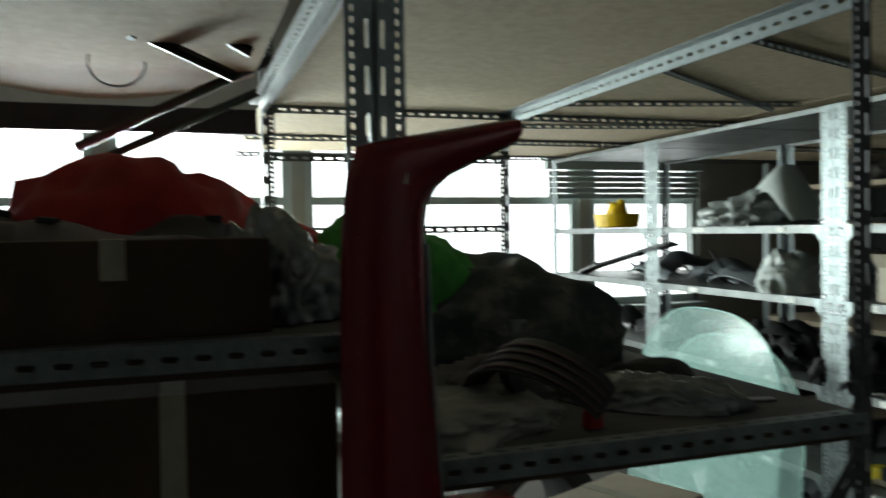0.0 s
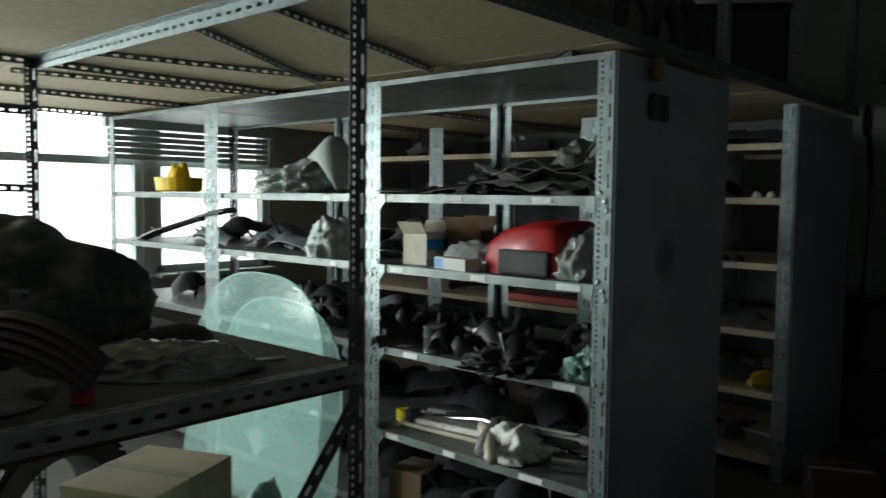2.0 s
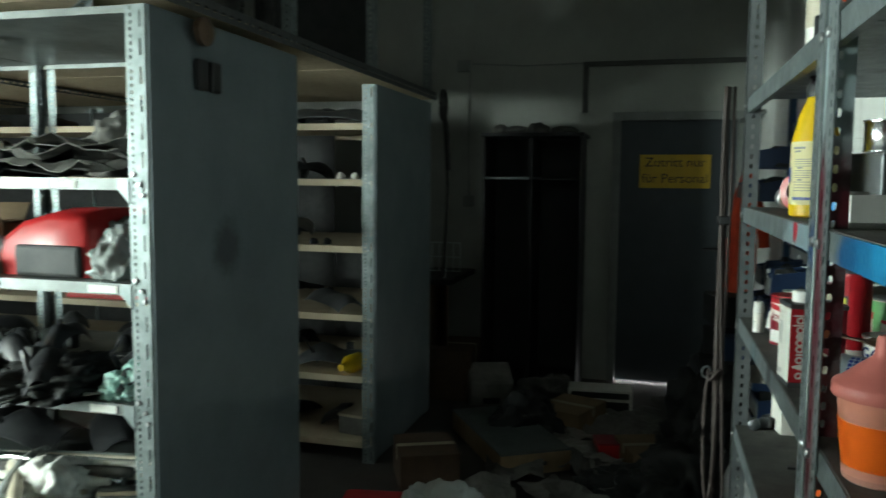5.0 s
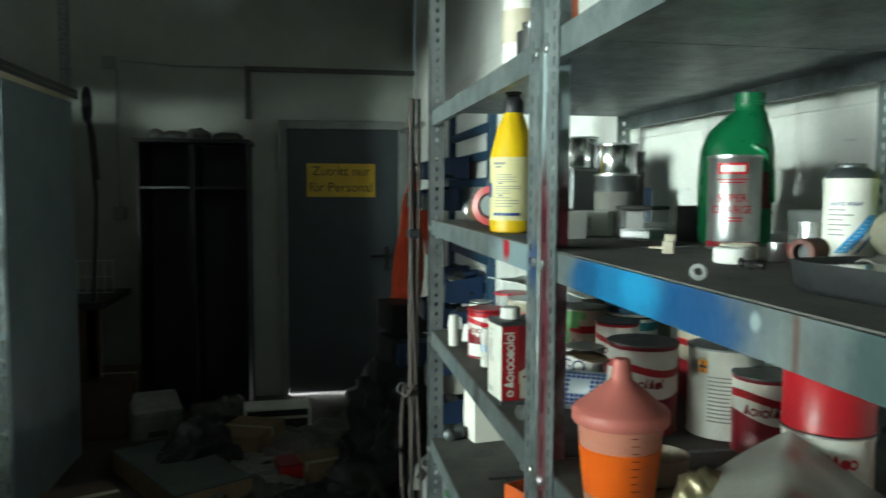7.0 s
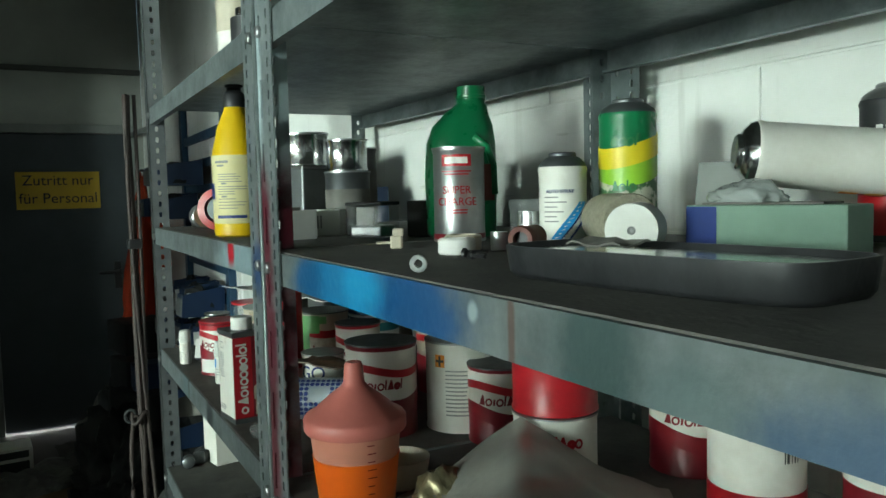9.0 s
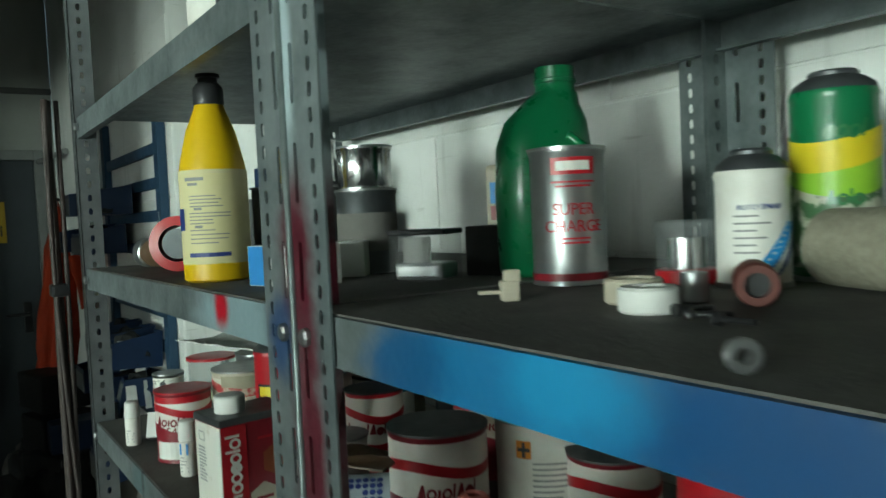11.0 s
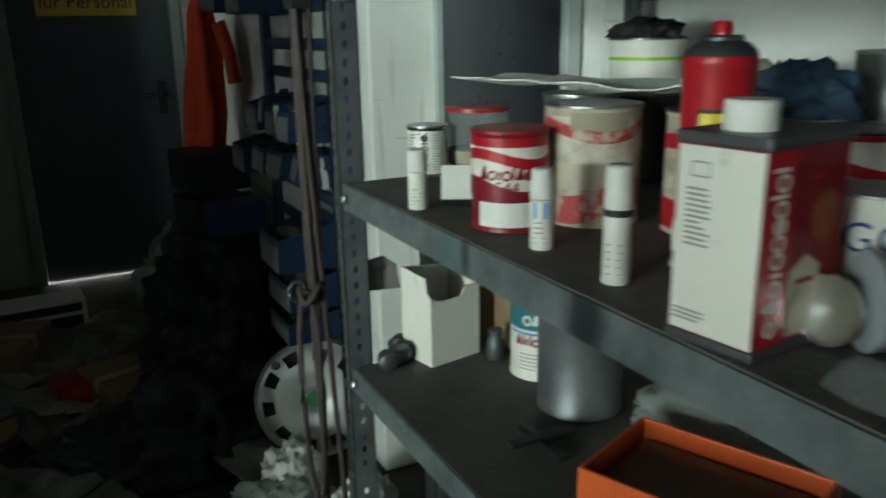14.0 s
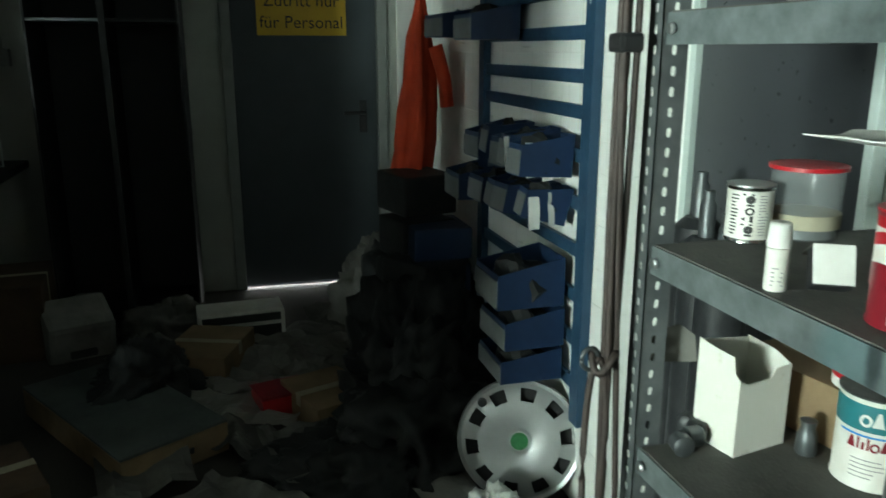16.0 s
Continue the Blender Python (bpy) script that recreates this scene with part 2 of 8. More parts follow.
dusty_glass = material("dusty_green_glass", (0.38, 0.62, 0.56), 0.12, 0, (0.50, 0.74, 0.68), 5, 8, 0.0, 40, alpha=0.2)
clear_plastic = material("clear_plastic", (0.45, 0.48, 0.48), 0.1, 0, (0.36, 0.39, 0.39), 9, 6, 0.0, 40, alpha=0.15)
chrome = material("bright_tin", (0.75, 0.76, 0.76), 0.16, 1.0, (0.55, 0.56, 0.56), 16, 6, 0.05, 60)
tin_dull = material("dull_tin", (0.42, 0.43, 0.43), 0.34, 0.9, (0.28, 0.29, 0.29), 14, 8, 0.08, 60)
pale_tin = material("pale_lacquered_tin", (0.40, 0.45, 0.48), 0.35, 0.25, (0.33, 0.37, 0.40), 16, 8, 0.05, 60)
worn_tin = material("scratched_grey_tin", (0.20, 0.215, 0.22), 0.42, 0.55, (0.11, 0.12, 0.125), 12, 10, 0.1, 80)
dark_tin = material("dark_tin", (0.13, 0.14, 0.145), 0.42, 0.7, (0.085, 0.09, 0.095), 9, 8, 0.08, 60)
silver_paint = material("silver_paint", (0.48, 0.49, 0.49), 0.38, 0.5, (0.42, 0.43, 0.43), 10, 8, 0.04, 60)
can_white = material("can_white", (0.74, 0.73, 0.68), 0.42, 0, (0.62, 0.60, 0.54), 22, 8, 0.05, 60)
can_red = material("can_red", (0.46, 0.012, 0.022), 0.35, 0, (0.36, 0.012, 0.02), 20, 8, 0.05, 60)
can_wine = material("can_wine_red", (0.22, 0.012, 0.022), 0.35, 0, (0.15, 0.010, 0.016), 20, 8, 0.05, 60)
can_cream = material("can_cream", (0.52, 0.47, 0.37), 0.5, 0, (0.40, 0.35, 0.27), 16, 8, 0.06, 60)
yellow_pl = material("yellow_plastic", (0.72, 0.47, 0.008), 0.38, 0, (0.64, 0.40, 0.008), 10, 6, 0.04, 60)
green_pl = material("green_plastic", (0.010, 0.16, 0.06), 0.28, 0, (0.008, 0.125, 0.045), 8, 6, 0.04, 50)
lime = material("lime_print", (0.30, 0.56, 0.04), 0.4, 0, (0.22, 0.46, 0.04), 12, 6, 0.03, 60)
green_paint = material("green_paint_run", (0.10, 0.32, 0.10), 0.35, 0, (0.16, 0.40, 0.14), 30, 6, 0.1, 60)
rust_print = material("rust_brown_print", (0.26, 0.075, 0.03), 0.45, 0, (0.20, 0.055, 0.025), 20, 6, 0.02, 60)
camo_print = material("speckled_print", (0.50, 0.51, 0.40), 0.45, 0, (0.06, 0.14, 0.06), 60, 4, 0.03, 60, mix=(0.45, 0.52))
yellow_print = material("yellow_print", (0.72, 0.58, 0.02), 0.45, 0, (0.66, 0.52, 0.02), 20, 6, 0.03, 60)
blue_print = material("blue_print", (0.04, 0.25, 0.60), 0.45, 0, (0.03, 0.20, 0.50), 20, 6, 0.03, 60)
bright_blue = material("bright_blue_print", (0.03, 0.33, 0.72), 0.4, 0, (0.03, 0.28, 0.62), 20, 6, 0.03, 60)
navy_print = material("navy_print", (0.02, 0.04, 0.20), 0.45, 0, (0.02, 0.04, 0.16), 20, 6, 0.03, 60)
black_print = material("black_print", (0.02, 0.02, 0.02), 0.5, 0, (0.03, 0.03, 0.03), 20, 6, 0.0, 60)
grey_print = material("grey_print", (0.22, 0.22, 0.22), 0.5, 0, (0.28, 0.28, 0.28), 20, 6, 0.0, 60)
orange_print = material("orange_print", (0.75, 0.26, 0.02), 0.5, 0, (0.68, 0.24, 0.02), 20, 6, 0.0, 60)
orange_liquid = material("orange_paint_in_jar", (0.85, 0.14, 0.012), 0.35, 0, (0.75, 0.11, 0.01), 8, 6, 0.03, 60)
jar_haze = material("hazy_jar_plastic", (0.62, 0.24, 0.17), 0.35, 0, (0.50, 0.22, 0.16), 12, 8, 0.04, 60)
pink_pl = material("pink_plastic_lid", (0.52, 0.155, 0.13), 0.42, 0, (0.43, 0.12, 0.10), 9, 6, 0.05, 60)
orange_pl = material("orange_plastic", (0.70, 0.12, 0.025), 0.4, 0, (0.58, 0.095, 0.02), 8, 6, 0.06, 60)
blue_steel = material("blue_rack_paint", (0.028, 0.07, 0.125), 0.45, 0.1, (0.02, 0.05, 0.095), 7, 6, 0.04, 60)
blue_bin = material("blue_bin_plastic", (0.014, 0.034, 0.085), 0.45, 0, (0.010, 0.024, 0.062), 7, 6, 0.05, 60)
grey_bin = material("grey_bin_front", (0.17, 0.18, 0.18), 0.55, 0, (0.11, 0.12, 0.12), 7, 6, 0.05, 60)
sign_yellow = material("sign_yellow", (0.55, 0.36, 0.03), 0.5, 0, (0.48, 0.31, 0.03), 6, 6, 0.03, 60)
rust_rope = material("brown_cable", (0.050, 0.034, 0.030), 0.6, 0, (0.028, 0.021, 0.019), 30, 8, 0.3, 120)
brown_glass = material("brown_plastic", (0.10, 0.055, 0.03), 0.4, 0, (0.15, 0.10, 0.06), 20, 8, 0.05, 60)
tan_tape = material("masking_tape", (0.36, 0.33, 0.24), 0.8, 0, (0.28, 0.26, 0.19), 20, 8, 0.1, 120)
grit_paper = material("abrasive_roll", (0.30, 0.28, 0.21), 0.95, 0, (0.22, 0.20, 0.15), 140, 3, 0.5, 300)
terracotta = material("red_rubber", (0.15, 0.04, 0.03), 0.6, 0, (0.10, 0.028, 0.022), 12, 8, 0.1, 60)
pale_green_box = material("pale_green_carton", (0.20, 0.30, 0.235), 0.7, 0, (0.15, 0.235, 0.185), 9, 6, 0.05, 60)
brass_foil = material("gold_foil", (0.34, 0.29, 0.17), 0.32, 0.5, (0.22, 0.19, 0.12), 15, 8, 0.6, 40)
window_metal = material("window_frame_metal", (0.50, 0.56, 0.54), 0.5, 0.1, (0.40, 0.46, 0.44), 5, 6, 0.05, 60)
red_cloth = material("faded_red_plastic", (0.34, 0.022, 0.022), 0.55, 0, (0.20, 0.014, 0.014), 6, 8, 0.1, 40, spec=0.2)
mirror_pane = material("dusty_mirror_glass", (0.34, 0.38, 0.37), 0.08, 0.9, (0.26, 0.30, 0.29), 9, 6, 0.0, 60)
scuffed_print = material("scuffed_label", (0.58, 0.55, 0.46), 0.6, 0, (0.33, 0.28, 0.20), 34, 10, 0.12, 90, mix=(0.42, 0.62))
scuffed_red = material("scuffed_red_print", (0.40, 0.05, 0.05), 0.55, 0, (0.48, 0.40, 0.31), 40, 10, 0.1, 90, mix=(0.5, 0.6))
teal_print = material("teal_print", (0.02, 0.17, 0.19), 0.45, 0, (0.02, 0.14, 0.16), 20, 6, 0.02, 60)
green_emblem = material("green_emblem", (0.05, 0.22, 0.08), 0.3, 0, (0.03, 0.14, 0.05), 60, 6, 0.1, 100)
cab_black = material("black_locker_paint", (0.012, 0.012, 0.014), 0.55, 0.1, (0.02, 0.02, 0.021), 5, 6, 0.05, 60)
grey_board = material("glossy_grey_board", (0.055, 0.058, 0.065), 0.3, 0.2, (0.045, 0.048, 0.054), 2, 6, 0.02, 60)


# ---- mesh helpers ----
def link_mesh(name, bm_or_mesh, mat, parent=None, label="", smooth=False):
    if isinstance(bm_or_mesh, bmesh.types.BMesh):
        me = bpy.data.meshes.new(name)
        bm_or_mesh.normal_update()
        bm_or_mesh.to_mesh(me)
        bm_or_mesh.free()
    else:
        me = bm_or_mesh
    if mat is not None and not me.materials:
        me.materials.append(mat)
    if smooth:
        for p in me.polygons:
            p.use_smooth = True
    ob = new(name, me)
    if parent is not None:
        ob.parent = parent
    if label:
        ob["label"] = label
    return ob


def part(name, bm, mat, parent, label="", smooth=False):
    return link_mesh(name, bm, mat, parent, label, smooth)


def thing(name, m, label, category, group="", kind=""):
    """An Empty at a thing's base, which carries its parts."""
    ob = new(name)
    ob.empty_display_size = 0.05
    ob.matrix_world = m
    return tagged(ob, label, category, group, kind)


def box(x0, y0, z0, x1, y1, z1, bevel=0.0, bm=None):
    own = bm is None
    b = bmesh.new()
    bmesh.ops.create_cube(b, size=1.0, matrix=Matrix.LocRotScale(((x0 + x1) / 2, (y0 + y1) / 2, (z0 + z1) / 2), None, (x1 - x0, y1 - y0, z1 - z0)))
    if bevel:
        bmesh.ops.bevel(b, geom=b.edges[:], offset=bevel, segments=2, profile=0.6, affect="EDGES")
    if own:
        return b
    me = bpy.data.meshes.new("tmp")
    b.to_mesh(me)
    b.free()
    bm.from_mesh(me)
    bpy.data.meshes.remove(me)
    return bm


def lathe(profile, seg=28, m=None, bm=None, a0=0.0, a1=360.0):
    """A turned shape: profile of (radius, height), bottom to top."""
    b = bm or bmesh.new()
    full = abs(a1 - a0) >= 359.9
    n = seg if full else seg + 1
    rings = []
    for r, z in profile:
        ring = []
        for i in range(n):
            a = radians(a0 + (a1 - a0) * i / seg)
            v = Vector((r * math.cos(a), r * math.sin(a), z))
            ring.append(b.verts.new(m @ v if m else v))
        rings.append(ring)
    for k in range(len(rings) - 1):
        for i in range(seg):
            j = (i + 1) % n
            b.faces.new((rings[k][i], rings[k][j], rings[k + 1][j], rings[k + 1][i]))
    if full and profile[0] != profile[-1]:
        if profile[0][0] > 1e-4:
            b.faces.new(rings[0][::-1])
        if profile[-1][0] > 1e-4:
            b.faces.new(rings[-1])
    return b


def smooth_sharp(ob, angle=35):
    me = ob.data
    for p in me.polygons:
        p.use_smooth = True
    b = bmesh.new()
    b.from_mesh(me)
    for e in b.edges:
        if len(e.link_faces) == 2 and e.calc_face_angle(0) > radians(angle):
            e.smooth = False
    b.to_mesh(me)
    b.free()
    return ob


def turned(name, profile, mat, parent, label="", seg=28, m=None, a0=0.0, a1=360.0):
    return smooth_sharp(part(name, lathe(profile, seg, m, None, a0, a1), mat, parent, label))


def tube(points, r, seg=8, bm=None, closed=False):
    """A round bar along a line of points."""
    b = bm or bmesh.new()
    pts = [Vector(p) for p in points]
    rings = []
    for i, p in enumerate(pts):
        d = (pts[min(i + 1, len(pts) - 1)] - pts[max(i - 1, 0)])
        q = d.to_track_quat("Z", "Y").to_matrix()
        rings.append([b.verts.new(p + q @ Vector((r * math.cos(2 * math.pi * k / seg), r * math.sin(2 * math.pi * k / seg), 0))) for k in range(seg)])
    for a, c in zip(rings, rings[1:]):
        for k in range(seg):
            b.faces.new((a[k], a[(k + 1) % seg], c[(k + 1) % seg], c[k]))
    b.faces.new(rings[0][::-1])
    b.faces.new(rings[-1])
    return b


def heap(w, d, h, seed, rough=0.25, freq=3.0, sub=4, flat=True, sharp=0.0):
    """A crumpled lump w x d x h on its base at z = 0."""
    b = bmesh.new()
    bmesh.ops.create_icosphere(b, subdivisions=sub, radius=1.0)
    off = Vector((seed * 3.17, seed * 1.71, seed * 0.93))
    for v in b.verts:
        c = v.co.normalized()
        n1 = noise.noise(c * freq * 0.5 + off)
        n2 = 1 - abs(noise.noise(c * freq + off)) * 2
        n3 = 1 - abs(noise.noise(c * freq * 2.6 + off)) * 2
        k = 1 + rough * (0.9 * n1 + (0.35 + sharp) * n2 + (0.18 + sharp * 0.6) * n3)
        p = c * k
        z = p.z * 0.5 + 0.5 if not flat else max(p.z, -0.05) + 0.05
        v.co = (p.x * w / 2, p.y * d / 2, max(z, 0) * h)
    return b


def open_box(w, d, h, front, t=0.004):
    """An open-topped bin in one piece, x across, from y = -d (the lower front) to y = 0."""
    b = bmesh.new()
    o = [(-w / 2, -d), (w / 2, -d), (w / 2, 0), (-w / 2, 0)]
    i = [(-w / 2 + t, -d + t), (w / 2 - t, -d + t), (w / 2 - t, -t), (-w / 2 + t, -t)]
    top = [front, front, h, h]
    ob_, ot_ = [b.verts.new((x, y, 0)) for x, y in o], [b.verts.new((x, y, z)) for (x, y), z in zip(o, top)]
    ib_, it_ = [b.verts.new((x, y, t)) for x, y in i], [b.verts.new((x, y, z)) for (x, y), z in zip(i, top)]
    b.faces.new(ob_[::-1])
    b.faces.new(ib_)
    for k in range(4):
        j = (k + 1) % 4
        b.faces.new((ob_[k], ob_[j], ot_[j], ot_[k]))
        b.faces.new((ot_[k], ot_[j], it_[j], it_[k]))
        b.faces.new((it_[k], it_[j], ib_[j], ib_[k]))
    return b


def sheet_mesh(w, d, seed, amp, n=16, freq=4.0, thick=0.002):
    """A crumpled sheet lying at z >= 0."""
    b = bmesh.new()
    off = Vector((seed * 2.3, seed * 5.1, 0))
    top = []
    for i in range(n + 1):
        row = []
        for j in range(n + 1):
            x, y = (i / n - 0.5) * w, (j / n - 0.5) * d
            q = Vector((x, y, 0)) * freq
            z = amp * (1 - 2 * abs(noise.noise(q + off))) + amp * 0.4 * noise.noise(q * 2.7 + off)
            k = 1 + 0.12 * noise.noise(q * 0.5 + off)
            row.append(b.verts.new((x * k, y * k, max(z, 0.0) + 0.001 + thick)))
        top.append(row)
    for i in range(n):
        for j in range(n):
            b.faces.new((top[i][j], top[i + 1][j], top[i + 1][j + 1], top[i][j + 1]))
    r = bmesh.ops.extrude_face_region(b, geom=b.faces[:])
    for v in r["geom"]:
        if isinstance(v, bmesh.types.BMVert):
            v.co.z += thick
    return b


def flange(b, o, u, v, length, width, thick, rows, pitch=0.05, seg=10):
    """One pierced leaf of slotted angle: from o along u (length) and v (width). rows: (slot length, slot width, phase), shared evenly over the width."""
    o, u, v = Vector(o), Vector(u), Vector(v)
    w = u.cross(v) * thick
    sw = width / len(rows)
    for ri, (sl, sd, ph, *own_pitch) in enumerate(rows):
        count = max(1, round(length / (own_pitch[0] if own_pitch else pitch)))
        p = length / count
        for i in range(count):
            c = o + u * (p * (i + 0.5)) + v * (sw * (ri + 0.5))
            outer, inner = [], []
            for k in range(seg):
                a = 2 * math.pi * (k + 0.5) / seg
                ca, sa = math.cos(a), math.sin(a)
                s = max(abs(ca), abs(sa))
                if k in (0, seg // 2 - 1, seg // 2, seg - 1) or True:
                    ox, oy = ca / s, sa / s
                outer.append((ox * p / 2, oy * sw / 2))
                inner.append((ca * sd / 2 + math.copysign(max(sl - sd, 0) / 2, ca) + ph * p * 0.5, sa * sd / 2))
            f0 = [b.verts.new(c + u * x + v * y) for x, y in outer]
            i0 = [b.verts.new(c + u * x + v * y) for x, y in inner]
            f1 = [b.verts.new(c + u * x + v * y + w) for x, y in outer]
            i1 = [b.verts.new(c + u * x + v * y + w) for x, y in inner]
            cor = [(-1, -1), (1, -1), (1, 1), (-1, 1)]
            for k in range(seg):
                j = (k + 1) % seg
                b.faces.new((f0[j], f0[k], i0[k], i0[j]))
                b.faces.new((f1[k], f1[j], i1[j], i1[k]))
                b.faces.new((i0[k], i1[k], i1[j], i0[j]))
            for ang, (sx, sy) in zip((225, 315, 45, 135), cor):
                k = int((ang / 360 * seg) - 0.5) % seg
                j = (k + 1) % seg
                for f, flip in ((f0, True), (f1, False)):
                    q = b.verts.new(c + u * (sx * p / 2) + v * (sy * sw / 2) + (w if not flip else Vector()))
                    try:
                        b.faces.new((f[k], f[j], q) if flip is False else (f[j], f[k], q))
                    except ValueError:
                        pass
    # closing edges of the leaf
    for a, d in ((o, u * length), (o + v * width, u * length), (o, v * width), (o + u * length, v * width)):
        q = [b.verts.new(x) for x in (a, a + d, a + d + w, a + w)]
        b.faces.new(q)
    return b


ROWS_POST_M = ((0.050, 0.0075, 0.0, 0.08), (0.0125, 0.008, 0.0, 0.02))
ROWS_SIDE = ((0.0135, 0.0085, 0.0, 0.027),)


def put(name, me, mat, m, parent, label=""):
    ob = new(name, me)
    if mat is not None and not me.materials:
        me.materials.append(mat)
    ob.parent = parent
    ob.matrix_basis = m
    if label:
        ob["label"] = label
    return ob


def writing(text, size, mat, m, parent, name="lettering", radius=0.0, depth=0.0008, stretch=1.0):
    """Raised lettering, flat in the local x-z plane facing -y, or wrapped round an upright cylinder of that radius."""
    cu = bpy.data.curves.new(name, "FONT")
    cu.body, cu.size, cu.align_x, cu.align_y, cu.extrude, cu.resolution_u = text, size, "CENTER", "CENTER", depth / 2, 3
    tmp = new("tmp", cu)
    me = bpy.data.meshes.new_from_object(tmp.evaluated_get(bpy.context.evaluated_depsgraph_get()))
    bpy.data.objects.remove(tmp)
    for v in me.vertices:
        x, z, y = v.co.x * stretch, v.co.y, -v.co.z
        if radius:
            a = x / radius
            rr = radius - y
            v.co = (rr * math.sin(a), -rr * math.cos(a), z)
        else:
            v.co = (x, y, z)
    me.materials.clear()
    return put(name, me, mat, m, parent)


def bars(rows, mat, m, parent, name="print", radius=0.0, depth=0.0006):
    """Flat printed bars (x, z, width, height) in the local x-z plane facing -y, flat or round a cylinder."""
    b = bmesh.new()
    for x, z, w, h in rows:
        n = max(1, int(w / 0.008)) if radius else 1
        cols = []
        for i in range(n + 1):
            xx = x - w / 2 + w * i / n
            if radius:
                a = xx / radius
                px, py = (radius + depth) * math.sin(a), -(radius + depth) * math.cos(a)
            else:
                px, py = xx, -depth
            cols.append((b.verts.new((px, py, z - h / 2)), b.verts.new((px, py, z + h / 2))))
        for a, c in zip(cols, cols[1:]):
            b.faces.new((a[0], c[0], c[1], a[1]))
    ob = part(name, b, mat, parent)
    ob.matrix_basis = m
    return ob

def emblem(pattern, size, mat, m, parent, radius=0.0, lean=0.0, name="emblem", depth=0.0009, up=False):
    """A brand mark as plain shapes: rings (o), discs (c), tall and short strokes (i, t) and wedges (a), each a mesh of its own; up: read from below upwards."""
    step = {"o": 0.66, "c": 0.60, "a": 0.72, "i": 0.30, "t": 0.42}
    total = sum(step[k] for k in pattern) * size
    x = -total / 2
    for k in pattern:
        w = step[k] * size
        cx, h, t = x + w / 2, size * 0.62, size * 0.17
        quads = []
        if k in "oc":
            n = 14
            a0, a1 = 0, 2 * math.pi
            for q in range(n):
                u0, u1 = a0 + (a1 - a0) * q / n, a0 + (a1 - a0) * (q + 1) / n
                r0, r1 = (0.28 * size - t / 2 if k == "o" else 0.02 * size), 0.28 * size + t / 2
                quads.append([(cx + r * math.cos(u), h / 2 + r * math.sin(u) * 1.1) for r, u in ((r0, u0), (r1, u0), (r1, u1), (r0, u1))])
        elif k == "a":
            hh = size * 0.95
            quads.append([(cx - 0.33 * size, 0), (cx + 0.33 * size, 0), (cx + t / 2, hh), (cx - t / 2, hh)])
        elif k == "i":
            quads.append([(cx - t / 2, 0), (cx + t / 2, 0), (cx + t / 2, size), (cx - t / 2, size)])
        else:
            quads.append([(cx - t * 0.6, 0), (cx + t * 0.6, 0), (cx + t * 0.6, h), (cx - t * 0.6, h)])
        b = bmesh.new()
        for qd in quads:
            vs = []
            for px, pz in qd:
                px += lean * pz
                if up:
                    px, pz = -pz + size * 0.31, px
                if radius:
                    vs.append(b.verts.new(((radius + depth) * math.sin(px / radius), -(radius + depth) * math.cos(px / radius), pz)))
                else:
                    vs.append(b.verts.new((px, -depth, pz)))
            b.faces.new(vs)
        bmesh.ops.remove_doubles(b, verts=b.verts[:], dist=1e-6)
        part(name, b, mat, parent).matrix_basis = m
        x += w


# ---- the room ----
XB, XF, YR, YP, YW, ZC = -3.6, 6.67, -1.0, -0.80, 5.6, 3.3
ZT = 2.30
XC = 3.88          # where the right wall steps forward


def structure(name, bm, mat, label, category="wall"):
    return tagged(link_mesh(name, bm, mat), label, category, kind="structure")


structure("floor", box(XB - 0.2, YR - 0.2, -0.12, XF + 0.2, YW + 0.2, 0.0), concrete, "dirty concrete workshop floor, darkened against bounce light", "floor")
structure("ceiling", box(XB - 0.2, YR - 0.2, ZC, XF + 0.2, YW + 0.2, ZC + 0.15), ceil_paint, "plain plaster ceiling over the store, darkened against bounce light", "ceiling")
structure("wall_south_west", box(XB, YR - 0.2, 0, 0.6, YR - 0.004, ZC), west_paint, "unseen wall behind the start of the walk, darkened against bounce light")
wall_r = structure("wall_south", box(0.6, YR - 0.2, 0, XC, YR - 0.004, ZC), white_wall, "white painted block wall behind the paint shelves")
wall_p = structure("wall_south_pier", box(XC, YR - 0.2, 0, XF, YP, ZC, 0.006), white_wall, "white painted block pier beside the bin rack")
structure("wall_west", box(XB - 0.2, YR, 0, XB, YW, ZC), west_paint, "unseen wall closing the store, darkened against bounce light")
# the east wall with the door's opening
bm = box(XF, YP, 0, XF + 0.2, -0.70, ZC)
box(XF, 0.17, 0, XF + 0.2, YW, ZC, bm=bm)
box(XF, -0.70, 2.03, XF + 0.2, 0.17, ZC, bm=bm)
structure("wall_east", bm, grey_wall, "white painted wall with the staff door, dimness in its colour")
